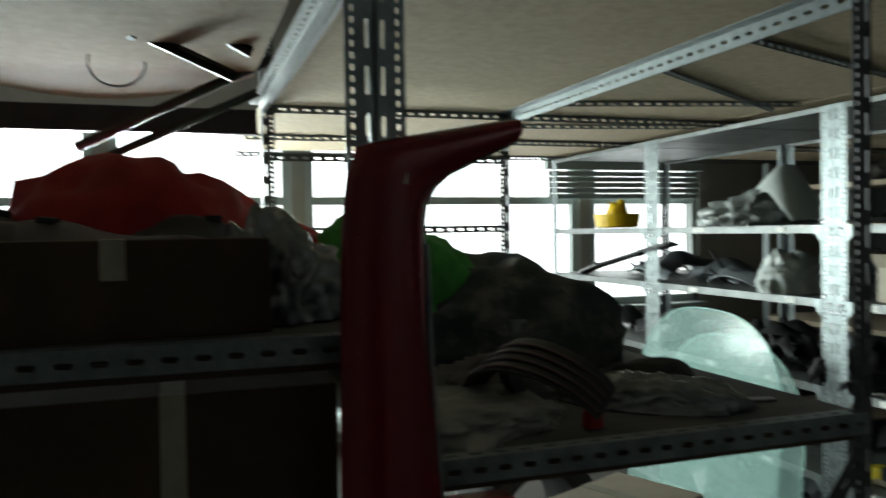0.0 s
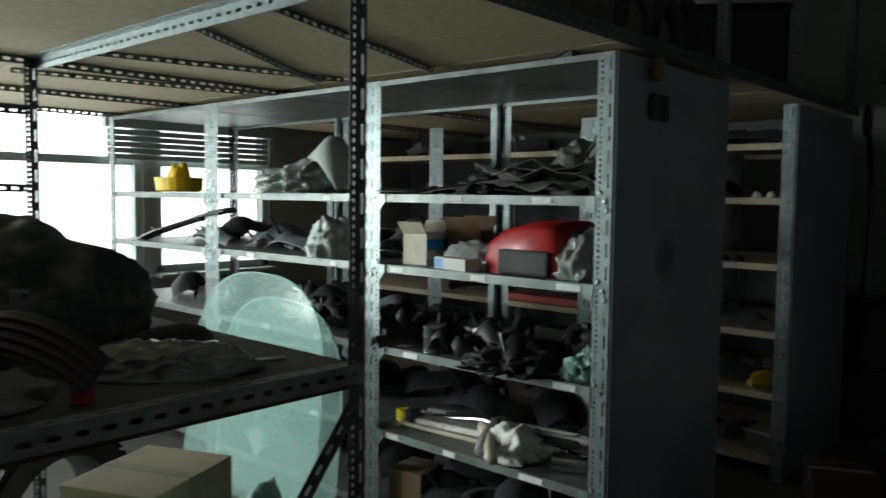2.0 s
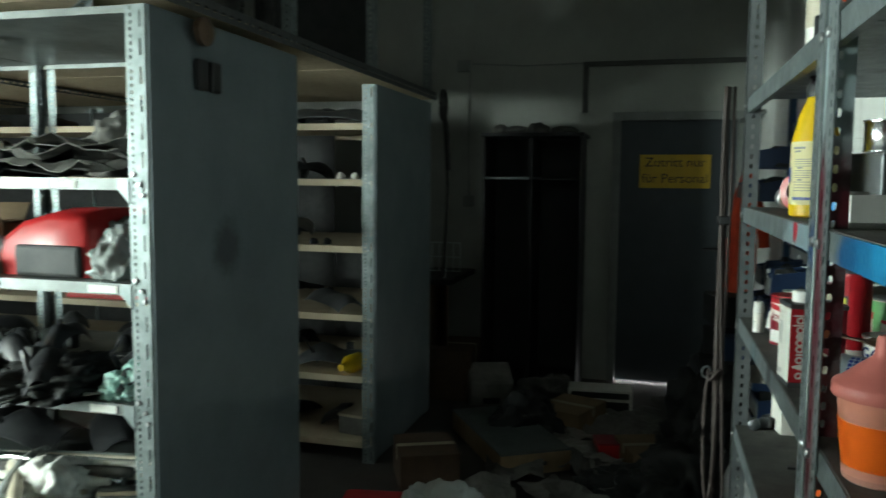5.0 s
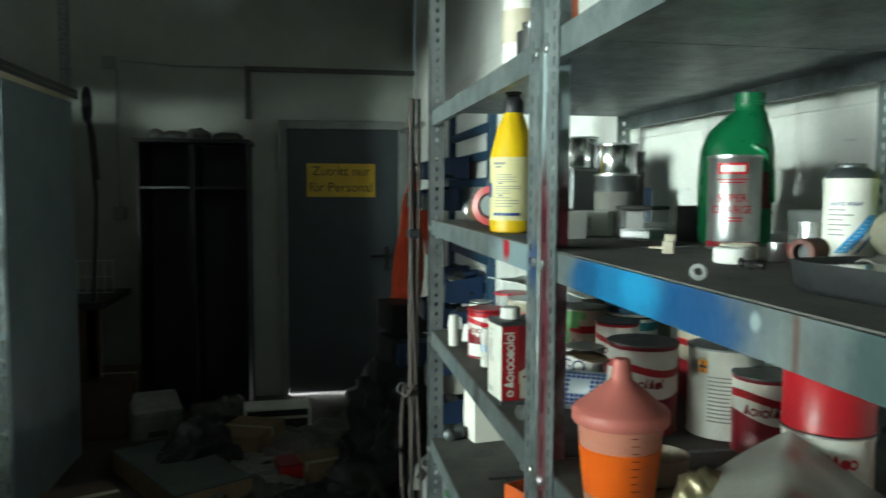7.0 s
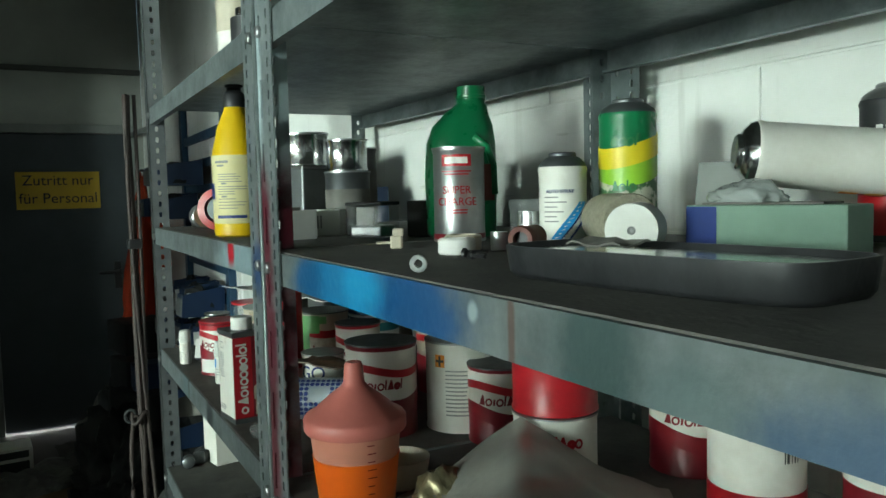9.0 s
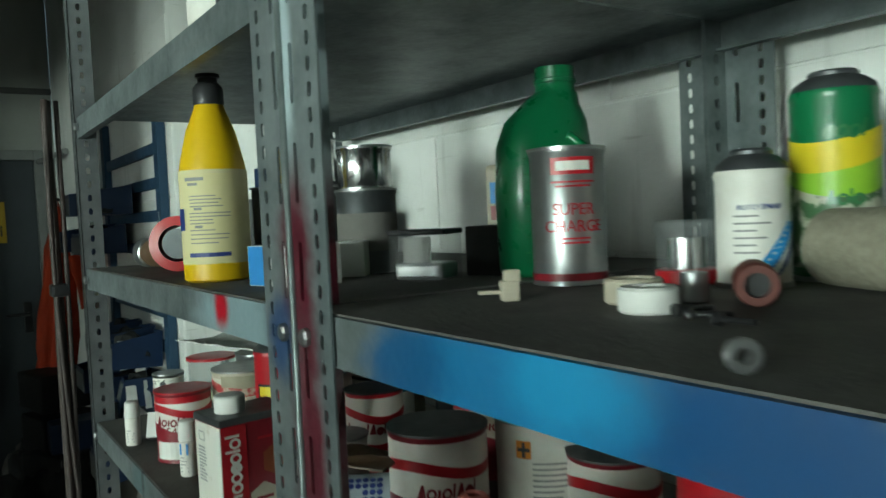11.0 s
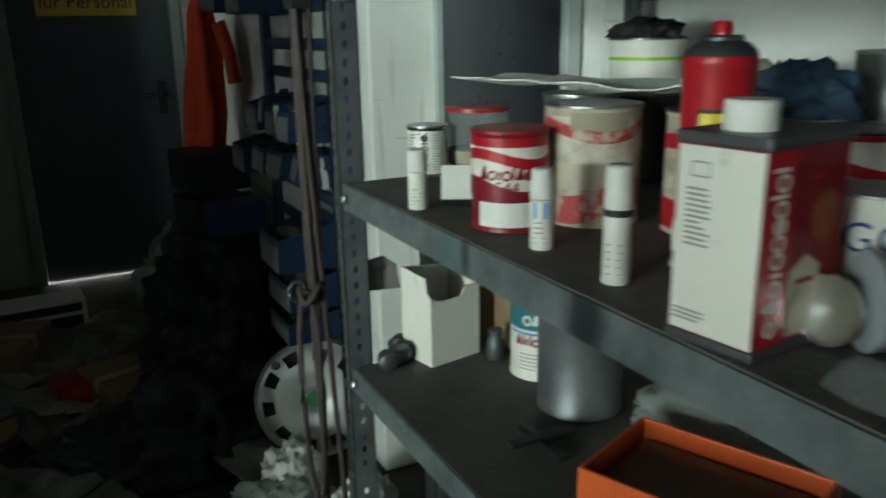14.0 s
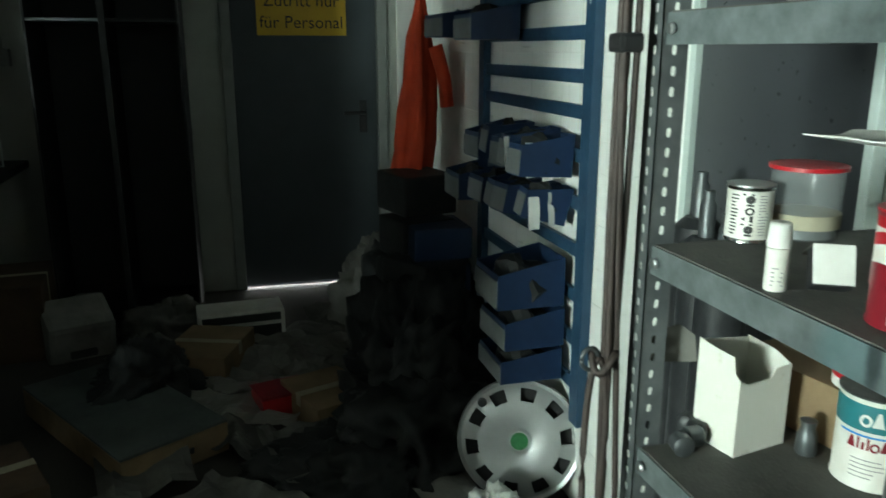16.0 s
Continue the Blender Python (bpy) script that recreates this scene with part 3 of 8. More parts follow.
# the north wall with wide windows
WINS = [(-3.4, -0.55), (-0.45, 0.75), (0.85, 3.05), (3.15, 4.20)]
bm = box(XB, YW, 0, XF, YW + 0.2, 0.9)
box(XB, YW, ZT, XF, YW + 0.2, ZC, bm=bm)
box(XB, YW, 0.9, -3.4, YW + 0.2, ZT, bm=bm)
box(4.20, YW, 0.9, XF, YW + 0.2, ZT, bm=bm)
for (a, b), (c, d) in zip(WINS, WINS[1:]):
    box(b, YW, 0.9, c, YW + 0.2, ZT, bm=bm)
structure("wall_north", bm, beige_wall, "beige plastered wall with a row of windows")
for i, (a, b) in enumerate(WINS):
    win = thing("window_%d" % (i + 1), pose((a + b) / 2, YW, 0.9), "bright window in a pale metal frame", "window", "windows", "structure")
    w = (b - a) / 2
    fr = box(-w, 0.02, 0, -w + 0.06, 0.09, ZT - 0.9, 0.004)
    box(w - 0.06, 0.02, 0, w, 0.09, ZT - 0.9, 0.004, fr)
    box(-w, 0.02, 0, w, 0.09, 0.06, 0.004, fr)
    box(-w, 0.02, ZT - 0.96, w, 0.09, ZT - 0.9, 0.004, fr)
    part("window_frame", fr, window_metal, win)
    part("transom", box(-w + 0.06, 0.025, 0.83, w - 0.06, 0.085, 0.89, 0.004), window_metal, win)
    part("window_sill", box(-w - 0.02, -0.12, -0.03, w + 0.02, 0.02, 0.0, 0.004), window_metal, win)

JOINT = 0.004


def block_wall(parent, x0, x1, y, z0, z1, bw=1.0, bh=0.235, mat=white_wall):
    """Blocks with open joints in front of a wall."""
    meshes = {}
    k = 0
    z = z0
    while z < z1 - 0.01:
        zt = min(z + bh, z1)
        x = x0 - (bw / 2 if k % 2 else 0)
        while x < x1 - 0.01:
            a, b = max(x, x0), min(x + bw, x1)
            key = (round(b - a, 3), round(zt - z, 3))
            if key[0] > 0.03:
                if key not in meshes:
                    me = bpy.data.meshes.new("block")
                    bb = box(0, 0, 0, key[0] - JOINT, 0.006, key[1] - JOINT, 0.0015)
                    bb.to_mesh(me)
                    bb.free()
                    meshes[key] = me
                put("block", meshes[key], mat, pose(a, y + random.uniform(-0.0015, 0.0005), z), parent)
            x += bw
        z = zt
        k += 1


# the staff door
door = thing("door_1", pose(XF, -0.26, 0), "closed dark grey steel staff door with a yellow sign", "door", kind="structure")
part("door_leaf", box(0.03, -0.42, 0.012, 0.08, 0.41, 2.0, 0.004), door_paint, door)
fr = box(-0.02, 0.41, 0, 0.1, 0.47, 2.06, 0.004)
box(-0.02, -0.48, 0, 0.1, -0.42, 2.06, 0.004, fr)
box(-0.02, -0.42, 2.0, 0.1, 0.41, 2.06, 0.004, fr)
part("door_frame", fr, frame_paint, door)
dh = part("door_handle", box(0.015, -0.355, 0.93, 0.03, -0.31, 1.12, 0.004), cast_black, door, "black lever handle on a long plate")
part("lever", tube([(0.02, -0.335, 1.05), (-0.03, -0.335, 1.05), (-0.035, -0.30, 1.05), (-0.035, -0.21, 1.048)], 0.011), cast_black, dh, smooth=True)
sg = part("sign", box(0.022, -0.245, 1.495, 0.028, 0.265, 1.745, 0.001), sign_yellow, door, "yellow sign with dark German lettering")
for k, line in enumerate(("Zutritt nur", "für Personal")):
    writing(line, 0.098, black_print, pose(0.0215, 0.01, 1.685 - 0.12 * k, 0, 0, -90), sg)
# the light outside shows under the door
data = bpy.data.lights.new("threshold_daylight", "AREA")
data.shape, data.size, data.size_y, data.energy = "RECTANGLE", 0.011, 0.58, 0.5
lo = new("threshold_daylight", data)
lo.matrix_world = pose(XF + 0.026, -0.13, 0.0065)
lo.rotation_euler = (0, radians(90), 0)

# conduits and sockets on the east wall
con = thing("conduit", pose(XF, 0, 0), "grey surface conduit with boxes on the wall", "conduit", kind="structure")
part("pipe", box(-0.03, -0.80, 2.405, 0, 0.44, 2.44, 0.004), pipe_paint, con)
part("pipe", box(-0.03, 0.40, 2.06, 0, 0.44, 2.405, 0.004), pipe_paint, con)
part("junction_box", box(-0.05, 1.32, 2.39, 0, 1.42, 2.48, 0.006), frame_paint, con)
part("cable", tube([(-0.02, 1.30, 2.45), (-0.02, 0.9, 2.425), (-0.02, 0.42, 2.43)], 0.006), frame_paint, con)
part("socket_box", box(-0.06, 1.28, 1.33, 0, 1.36, 1.42, 0.006), frame_paint, con)
part("cable", tube([(-0.02, 1.32, 2.40), (-0.02, 1.33, 1.9), (-0.02, 1.32, 1.42)], 0.007), frame_paint, con)
part("pipe", tube([(-0.05, -0.70, 1.985), (-0.6, -0.78, 2.0)], 0.018), frame_paint, con)

# ---- racks of slotted angle ----
POST = {}


def post_mesh(length, w, depth, left):
    key = (round(length, 2), w, depth, left)
    if key not in POST:
        b = bmesh.new()
        s = -1 if left else 1
        flange(b, (0, 0, 0), (0, 0, 1), (s, 0, 0), length, w, 0.002 * s, ROWS_POST_M if w > 0.05 else ROWS_SIDE)
        flange(b, (0, 0, 0), (0, 0, 1), (0, 1, 0), length, depth, 0.002 * -s, ROWS_SIDE)
        me = bpy.data.meshes.new("slotted_post")
        b.normal_update()
        b.to_mesh(me)
        b.free()
        POST[key] = me
    return POST[key]


def beam_mesh(length, w=0.05, depth=0.04):
    key = ("beam", round(length, 2), w, depth)
    if key not in POST:
        b = bmesh.new()
        flange(b, (0, 0, 0), (1, 0, 0), (0, 0, -1), length, w, 0.002, ((0.026, 0.012, 0.0),))
        flange(b, (0, 0, 0), (1, 0, 0), (0, 1, 0), length, depth, 0.002, ((0.026, 0.010, 0.0),))
        me = bpy.data.meshes.new("slotted_beam")
        b.normal_update()
        b.to_mesh(me)
        b.free()
        POST[key] = me
    return POST[key]


def own(me, mat):
    """The same mesh under another material."""
    key = (me.name, mat.name)
    if key not in POST:
        c = me.copy()
        c.materials.clear()
        c.materials.append(mat)
        POST[key] = c
    return POST[key]


def tray(w, d, lip=0.04, t=0.003):
    """A folded steel shelf in one piece, its top at z = 0; x along the front (-y side), from the left corner."""
    prof = [(0, -lip), (0, 0), (d, 0), (d, -lip), (d - 0.014, -lip), (d - 0.014, -lip + t), (d - t, -lip + t), (d - t, -t), (t, -t), (t, -lip + t), (0.014, -lip + t), (0.014, -lip)]
    b = bmesh.new()
    r0, r1 = ([b.verts.new((x, y, z)) for y, z in prof] for x in (0, w))
    for k in range(len(prof)):
        j = (k + 1) % len(prof)
        b.faces.new((r0[k], r0[j], r1[j], r1[k]))
    b.faces.new(r0[::-1])
    b.faces.new(r1)
    bmesh.ops.recalc_face_normals(b, faces=b.faces[:])
    return b


def bolt(m, parent, mat):
    b = lathe([(0.008, 0), (0.008, 0.004), (0.006, 0.006), (0, 0.0065)], 8, m)
    part("bolt", b, mat, parent)


# the paint shelves along the white wall: local x runs towards -x of the room, front at y = -0.36
FA, DA = -0.36, 0.585
AX = [0.90, 1.85, 2.92]
AZ = [1.765, 1.465, 1.155, 0.845, 0.50, 0.12]
paint_rack = thing("paint_shelving", pose(0, 0, 0), "grey slotted steel shelving stained with sprayed paint against the white wall", "shelving")
for i, x in enumerate(AX):
    for s, left in ((1, False), (-1, True)):
        if i == 2 and s == -1:
            continue
        for yy, back in ((FA, False), (FA - DA, True)):
            m = pose(x + 0.001 * s, yy, 0.0) @ pose(0, 0, 0, 0, 0, 180 if not back else 0)
            # a front post shows its broad leaf towards the aisle
            # the end post's darker metal covers both its grime and its shade
            put("post", own(post_mesh(2.35, 0.035 if i == 2 else 0.068, 0.04, (not left) if not back else left), (worn_tin if i == 2 else galv_post) if not back else galv), None, m, paint_rack)
for i in range(2):
    a, b = AX[i], AX[i + 1]
    for z in AZ:
        sh = part("shelf", tray(b - a - 0.006, DA - 0.01), galv_bench, paint_rack)
        sh.matrix_basis = pose(b - 0.003, FA - 0.004, z, 0, 0, 180)
        dust = part("dust_sheet", box(0.004, 0.003, 0.0005, b - a - 0.010, DA - 0.015, 0.0022), shelf_top, sh, "dusty dark shelf surface")
        for bx in (0.02, b - a - 0.026):
            bolt(pose(b - 0.003 - bx, FA + 0.0, z - 0.02, -90, 0, 0), paint_rack, tin_dull)


# slim round rod added on the post's folded corner to give its highlight
part("ridge", lathe([(0.0035, 0), (0.0035, 2.35)], 10, pose(1.85, FA + 0.001, 0)), galv, paint_rack, "thin rod on the post's fold, added to catch a highlight", True)


def rack(name, x0, x1, ys, zs, label, mat_front, y_dir=1, posts_h=2.03, lip=0.035, mat_shelf=None):
    """Steel shelving whose open face looks along -x: posts at the ys, shelves at the zs."""
    r = thing(name, pose(0, 0, 0), label, "shelving")
    for y in ys:
        for s in (1, -1):
            for xx, back in ((x0, False), (x1, True)):
                m = pose(xx, y + 0.001 * s + (0.001 if y == ys[0] else 0), 0, 0, 0, -90 if not back else 90)
                if y == ys[0] and s == -1:
                    continue
                if y == ys[-1] and s == 1:
                    continue
                put("post", own(post_mesh(posts_h, 0.066, 0.04, (s == 1) != back), mat_front), None, m, r)
    for a, b in zip(ys, ys[1:]):
        for z in zs:
            sh = part("shelf", tray(b - a - 0.006, x1 - x0 - 0.01, lip), mat_shelf or rack_shelf, r)
            sh.matrix_basis = pose(x0 + 0.005, b - 0.003, z, 0, 0, -90)
            for yy in (a + 0.03, b - 0.03):
                bolt(pose(x0 - 0.001, yy, z - 0.018, 0, -90, 0), r, tin_dull)
    return r


P1Y = [1.30, 2.54, 3.86, 5.12]
P1Z = [1.53, 1.215, 0.845, 0.46, 0.10]
parts_rack = rack("parts_shelving", 2.57, 3.53, P1Y, P1Z, "galvanised slotted steel shelving crammed with car parts", galv)
part("side_panel", box(2.575, 1.292, 0.02, 3.53, 1.299, 2.03, 0.002), panel_paint, parts_rack, "blue-grey painted sheet steel side panel")
for a, b in zip(P1Y, P1Y[1:]):
    tt = part("top_tray", tray(b - a - 0.006, 0.95, 0.022), rack_shelf, parts_rack)
    tt.matrix_basis = pose(2.575, b - 0.003, 2.03, 0, 0, -90)
for y in P1Y[:3]:
    for z in P1Z[:4]:
        for sy in ((1,) if y == P1Y[0] else (1, -1)):
            b = bmesh.new()
            q0, q1 = ([b.verts.new((x, sy * yy, zz)) for yy, zz in ((0.066, 0.0), (0.105, 0.0), (0.105, -0.032), (0.066, -0.075))] for x in (2.566, 2.569))
            b.faces.new(q0)
            b.faces.new(q1[::-1])
            for k in range(4):
                b.faces.new((q0[k], q0[(k + 1) % 4], q1[(k + 1) % 4], q1[k]))
            bmesh.ops.recalc_face_normals(b, faces=b.faces[:])
            part("gusset", b, galv, parts_rack).matrix_basis = pose(0, y, z)
            bolt(pose(2.569, y + sy * 0.05, z + 0.012, 0, -90, 0), parts_rack, tin_dull)
            bolt(pose(2.569, y + sy * 0.02, z - 0.05, 0, -90, 0), parts_rack, tin_dull)
rl = random.Random(5)
for z in P1Z[:4]:
    for a in (1.55, 1.95, 2.35, 2.85, 3.4):
        w = rl.uniform(0.05, 0.11)
        y = a + rl.uniform(-0.1, 0.1)
        part("shelf_label", box(2.571, y - w / 2, z - 0.030, 2.5735, y + w / 2, z - 0.006, 0.0), white_paper, parts_rack)
back_rack = rack("back_shelving", 4.45, 5.47, [1.30, 2.54, 3.86, 5.12], [1.83, 1.536, 1.18, 0.81, 0.475, 0.115], "grey steel shelving with cream shelf edges and odd parts", galv, mat_shelf=carton_light)
part("side_panel", box(4.455, 1.292, 0.02, 5.47, 1.299, 2.03, 0.002), panel_paint, back_rack, "blue-grey painted sheet steel side panel")

# the deep rack by the window aisle
deep = thing("deep_shelving", pose(0, 0, 0), "dark slotted angle rack with deep boards for body parts", "shelving")
for x, y, mat in ((0.32, 1.30, galv), (1.42, 1.30, galv_dark), (0.32, 3.25, galv_dark), (1.42, 3.25, galv_dark), (-0.72, 1.30, galv_dark), (-0.72, 3.25, galv_dark)):
    for s in ((1, -1) if x == 0.32 and y < 2 else (1,) if x < 1 else (-1,)):
        put("post", own(post_mesh(3.1 if x == 0.32 else 2.6, 0.052, 0.045, s == -1), mat), None, pose(x + 0.001 * s, y, 0, 0, 0, 0), deep)


def board(x0, y0, x1, y1, z, mat, parent, t=0.018, name="board"):
    return part(name, box(x0, y0, z - t, x1, y1, z, 0.001), mat, parent)


board(0.34, 1.31, 1.41, 3.24, 1.118, shelf_top, deep)
board(-0.71, 1.31, 0.30, 3.24, 1.352, shelf_top, deep)
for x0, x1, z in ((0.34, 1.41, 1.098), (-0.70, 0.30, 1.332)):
    part("batten", box(x0, 1.306, z - 0.035, x1, 1.326, z, 0.001), shaded_card, deep)
for x0, x1, z in ((0.33, 1.41, 1.10), (-0.71, 0.31, 1.335), (0.33, 1.41, 0.14), (-0.71, 0.31, 0.6)):
    for y in (1.30, 3.25):
        put("beam", own(beam_mesh(x1 - x0, 0.045), galv_dark if y > 2 else galv if x1 < 1 else galv_bench), None, pose(x0, y - 0.002, z + 0.02), deep)
board(0.34, 1.31, 1.41, 3.24, 0.16, shelf_top, deep)
put("brace", own(beam_mesh(0.75, 0.04, 0.03), galv_dark), None, pose(1.40, 1.297, 1.02, 0, 0, 0) @ pose(0, 0, 0, 0, 128, 0), deep)

# the timber deck above the racks
deck = thing("mezzanine_deck", pose(0, 0, 0), "low chipboard deck on slotted steel angles over the racks", "deck", kind="structure")
for x0, y0, x1, y1 in ((0.33, 1.28, 1.42, 3.25), (1.43, 1.28, 2.56, 3.25), (0.33, 3.26, 1.42, 5.0), (1.43, 3.26, 2.56, 5.2), (2.57, 1.28, 4.1, 3.25), (2.57, 3.26, 4.1, 5.2), (4.11, 1.28, 5.5, 3.25), (4.11, 3.26, 5.5, 5.2)):
    board(x0, y0, x1, y1, 2.075, chipboard, deck)
for x in (0.32, 1.42):
    for k, off in enumerate((0.0, 0.0)):
        put("beam", own(beam_mesh(1.95, 0.045, 0.05), galv), None, pose(x + (0.004 if k else -0.004), 1.30, 2.055, 0, 0, 90) @ (pose(0, 0, 0) if k else Matrix.Scale(-1, 4, (0, 1, 0))), deck)
for y in (3.25, 4.2, 5.1):
    put("beam", own(beam_mesh(5.1, 0.03, 0.04), galv), None, pose(0.33, y, 2.055), deck)
put("beam", own(beam_mesh(5.2, 0.05, 0.05), galv_dark), None, pose(0.32, 1.272, 2.10), deck)
for a, b in (((1.44, 1.75), (2.55, 2.15)), ((1.44, 2.15), (2.55, 2.85)), ((1.44, 2.9), (2.55, 2.65)), ((2.6, 1.5), (3.5, 2.6)), ((1.44, 3.6), (2.55, 3.4))):
    d = Vector((b[0] - a[0], b[1] - a[1], 0))
    put("tie", own(beam_mesh(round(d.length, 1), 0.02, 0.03), galv), None, pose(a[0], a[1], 2.055, 0, 0, math.degrees(math.atan2(d.y, d.x))), deck)

# bright haze outside the windows
glow = bpy.data.materials.new("bright_haze")
glow.use_nodes = True
gn = glow.node_tree.nodes
gn.remove(gn["Principled BSDF"])
em = gn.new("ShaderNodeEmission")
em.inputs["Color"].default_value, em.inputs["Strength"].default_value = (0.92, 1.0, 0.98, 1), 6.0
glow.node_tree.links.new(em.outputs[0], gn["Material Output"].inputs["Surface"])
structure("backdrop", box(-30, 14, -6, 30, 14.1, 16), glow, "white overcast haze outside the windows", "backdrop")

# ---- things on the paint shelves ----
Z1, Z2, Z3, Z0 = 1.4675, 1.1575, 0.8475, 1.7675


def text_lines(w, z0, z1, n, seed, x=0.0, h=0.0022):
    """Rows of unreadable small print."""
    rnd = random.Random(seed)
    return [(x - w / 2 + ww / 2, z1 - (z1 - z0) * k / max(n - 1, 1), ww, h) for k in range(n) for ww in [w * rnd.uniform(0.55, 1.0)]]


def wave(r, zc, amp, thick, mat, parent, name="wavy_stripe", turns=2.0, ph=0.0, d=0.0009):
    """A wavy printed band round a can."""
    b = bmesh.new()
    n = 48
    ring = []
    for i in range(n):
        a = 2 * math.pi * i / n
        z = zc + amp * math.sin(turns * a + ph)
        ring.append([b.verts.new(((r + d) * math.cos(a), (r + d) * math.sin(a), zz)) for zz in (z - thick / 2, z + thick / 2)])
    for i in range(n):
        p, q = ring[i], ring[(i + 1) % n]
        b.faces.new((p[0], q[0], q[1], p[1]))
    return part(name, b, mat, parent, smooth=True)


def can(x, y, z, r, h, body, label, sleeves=(), rz=0.0, top="lid", tilt=0.0, name="paint_can", category="paint can", lid_mat=None, group="paint cans"):
    """A round tin with rolled rims; sleeves are printed bands (from, to, material)."""
    c = thing(name, pose(x, y, z, tilt, 0, rz), label, category, group)
    prof = [(r - 0.002, 0), (r + 0.0012, 0.001), (r + 0.0012, 0.004), (r, 0.006), (r, h - 0.006), (r + 0.0014, h - 0.004), (r + 0.0014, h - 0.001), (r - 0.002, h)]
    if top == "open":
        prof += [(r - 0.004, h - 0.001), (r - 0.004, h - 0.04), (0.0, h - 0.04)]
    elif top == "lid":
        prof += [(r - 0.006, h), (r - 0.008, h - 0.006), (r - 0.018, h - 0.006), (r - 0.020, h - 0.001), (0.0, h - 0.001)]
    turned("body", prof, body, c)
    turned("rim", [(r - 0.003, h - 0.0006), (r + 0.0022, h - 0.0005), (r + 0.0022, h + 0.0018), (r - 0.003, h + 0.0018)], lid_mat or tin_dull, c)
    for z0, z1, mat in sleeves:
        turned("label_band", [(r + 0.0005, z0), (r + 0.0006, z1)], mat, c, seg=36)
    return c


def face_dir(x, y, cx=1.75, cy=0.05):
    """The turn about z that shows a thing's -y side to a point in the aisle."""
    return math.degrees(math.atan2(cy - y, cx - x)) + 90


# tin with wavy print and a white label, the number on it
def wavy_tin(x, y, z, rz, label, number="", tall=0.135, r=0.054, lid=None, top="lid", base=None, upper=None):
    c = can(x, y, z, r, tall, base or can_wine, label, [(tall * 0.86, tall * 0.95, can_red if number else upper or can_white), (tall * 0.40, tall * 0.86, upper or can_white)], rz, top, lid_mat=lid)
    wave(r, tall * 0.74, 0.006, 0.012, can_red, c)
    wave(r, tall * 0.40, 0.008, 0.022, base or can_wine, c, ph=0.6)
    emblem("aotoiaci", 0.0155, can_wine, pose(0, 0, tall * 0.545), c, r + 0.0003, 0.1)
    if number:
        writing(number, 0.019, can_wine, pose(0, 0, tall * 0.46), c, "number", r + 0.0012)
        bars([(-0.004, tall * 0.19, 0.062, tall * 0.25)], white_paper, pose(0, 0, 0), c, "white_label", r + 0.0008)
    return c


wavy_tin(2.554, -0.443, Z2, face_dir(2.554, -0.443, 1.86, 0.05), "red and white paint tin with wavy stripe and number 544", "544", 0.114, 0.0445, can_red)
wavy_tin(1.975, -0.575, Z2, face_dir(1.975, -0.575, 0.9, -0.1), "open yellowed paint tin with a red wavy stripe", "", 0.145, 0.056, dark_tin, "open")
wavy_tin(1.838, -0.715, Z2, face_dir(1.838, -0.715, 0.9, -0.1), "wine red and white paint tin with dark lid", "", 0.117, 0.05, dark_tin, "open")
wavy_tin(2.16, -0.79, Z2, face_dir(2.16, -0.79, 1.0, -0.1), "dusty red and cream paint tin at the back", "", 0.135, 0.056, dark_tin, "lid", upper=can_cream)
wavy_tin(1.60, -0.87, Z2, face_dir(1.60, -0.87, 0.9, -0.1), "white and wine red paint tin by the wall", "", 0.13, 0.055, dark_tin, "lid")
c = can(1.935, -0.70, Z2, 0.058, 0.142, can_white, "tall white thinner can with an orange warning square", [], face_dir(1.935, -0.70, 0.9, -0.1))
bars([(-0.035, 0.115, 0.018, 0.020)], orange_print, pose(0, 0, 0), c, "warning_square", 0.0585)
bars([(-0.035, 0.115, 0.004, 0.017), (-0.035, 0.115, 0.015, 0.004)], black_print, pose(0, 0, 0), c, "warning_mark", 0.0592)
bars(text_lines(0.06, 0.03, 0.10, 12, 3, 0.005), grey_print, pose(0, 0, 0), c, "small_print", 0.0585)
c = can(1.65, -0.68, Z2, 0.054, 0.095, can_white, "short white tin with red print", [(0.005, 0.022, can_red)], face_dir(1.65, -0.68, 0.9, -0.1))
emblem("aoctiaco", 0.016, can_red, pose(0, 0, 0.060), c, 0.0545)
c = can(1.652, -0.682, Z2 + 0.0970, 0.055, 0.10, can_red, "glossy red paint tin standing on a short tin", [(0.078, 0.092, can_white)], 30)
c = can(1.45, -0.82, Z2, 0.054, 0.13, can_white, "white paint tin with a bar code and a red base", [(0.006, 0.038, can_red)], face_dir(1.45, -0.82, 0.8, -0.07))
bars([(0.03, 0.09, 0.0015, 0.03), (0.034, 0.09, 0.003, 0.03), (0.039, 0.09, 0.001, 0.03), (0.043, 0.09, 0.002, 0.03), (0.047, 0.09, 0.001, 0.03)], black_print, pose(0, 0, 0), c, "bar_code", 0.0548)
writing("E6", 0.02, navy_print, pose(0, 0, 0.105, 0, 0, 0), c, "lettering", 0.0548)
can(1.33, -0.90, Z2, 0.055, 0.135, can_wine, "dark red paint tin against the wall", [(0.06, 0.11, can_white)], 0)
can(1.02, -0.84, Z2, 0.08, 0.19, can_white, "large white paint tin in the dark of the shelf", [(0.02, 0.07, can_red)], 0)

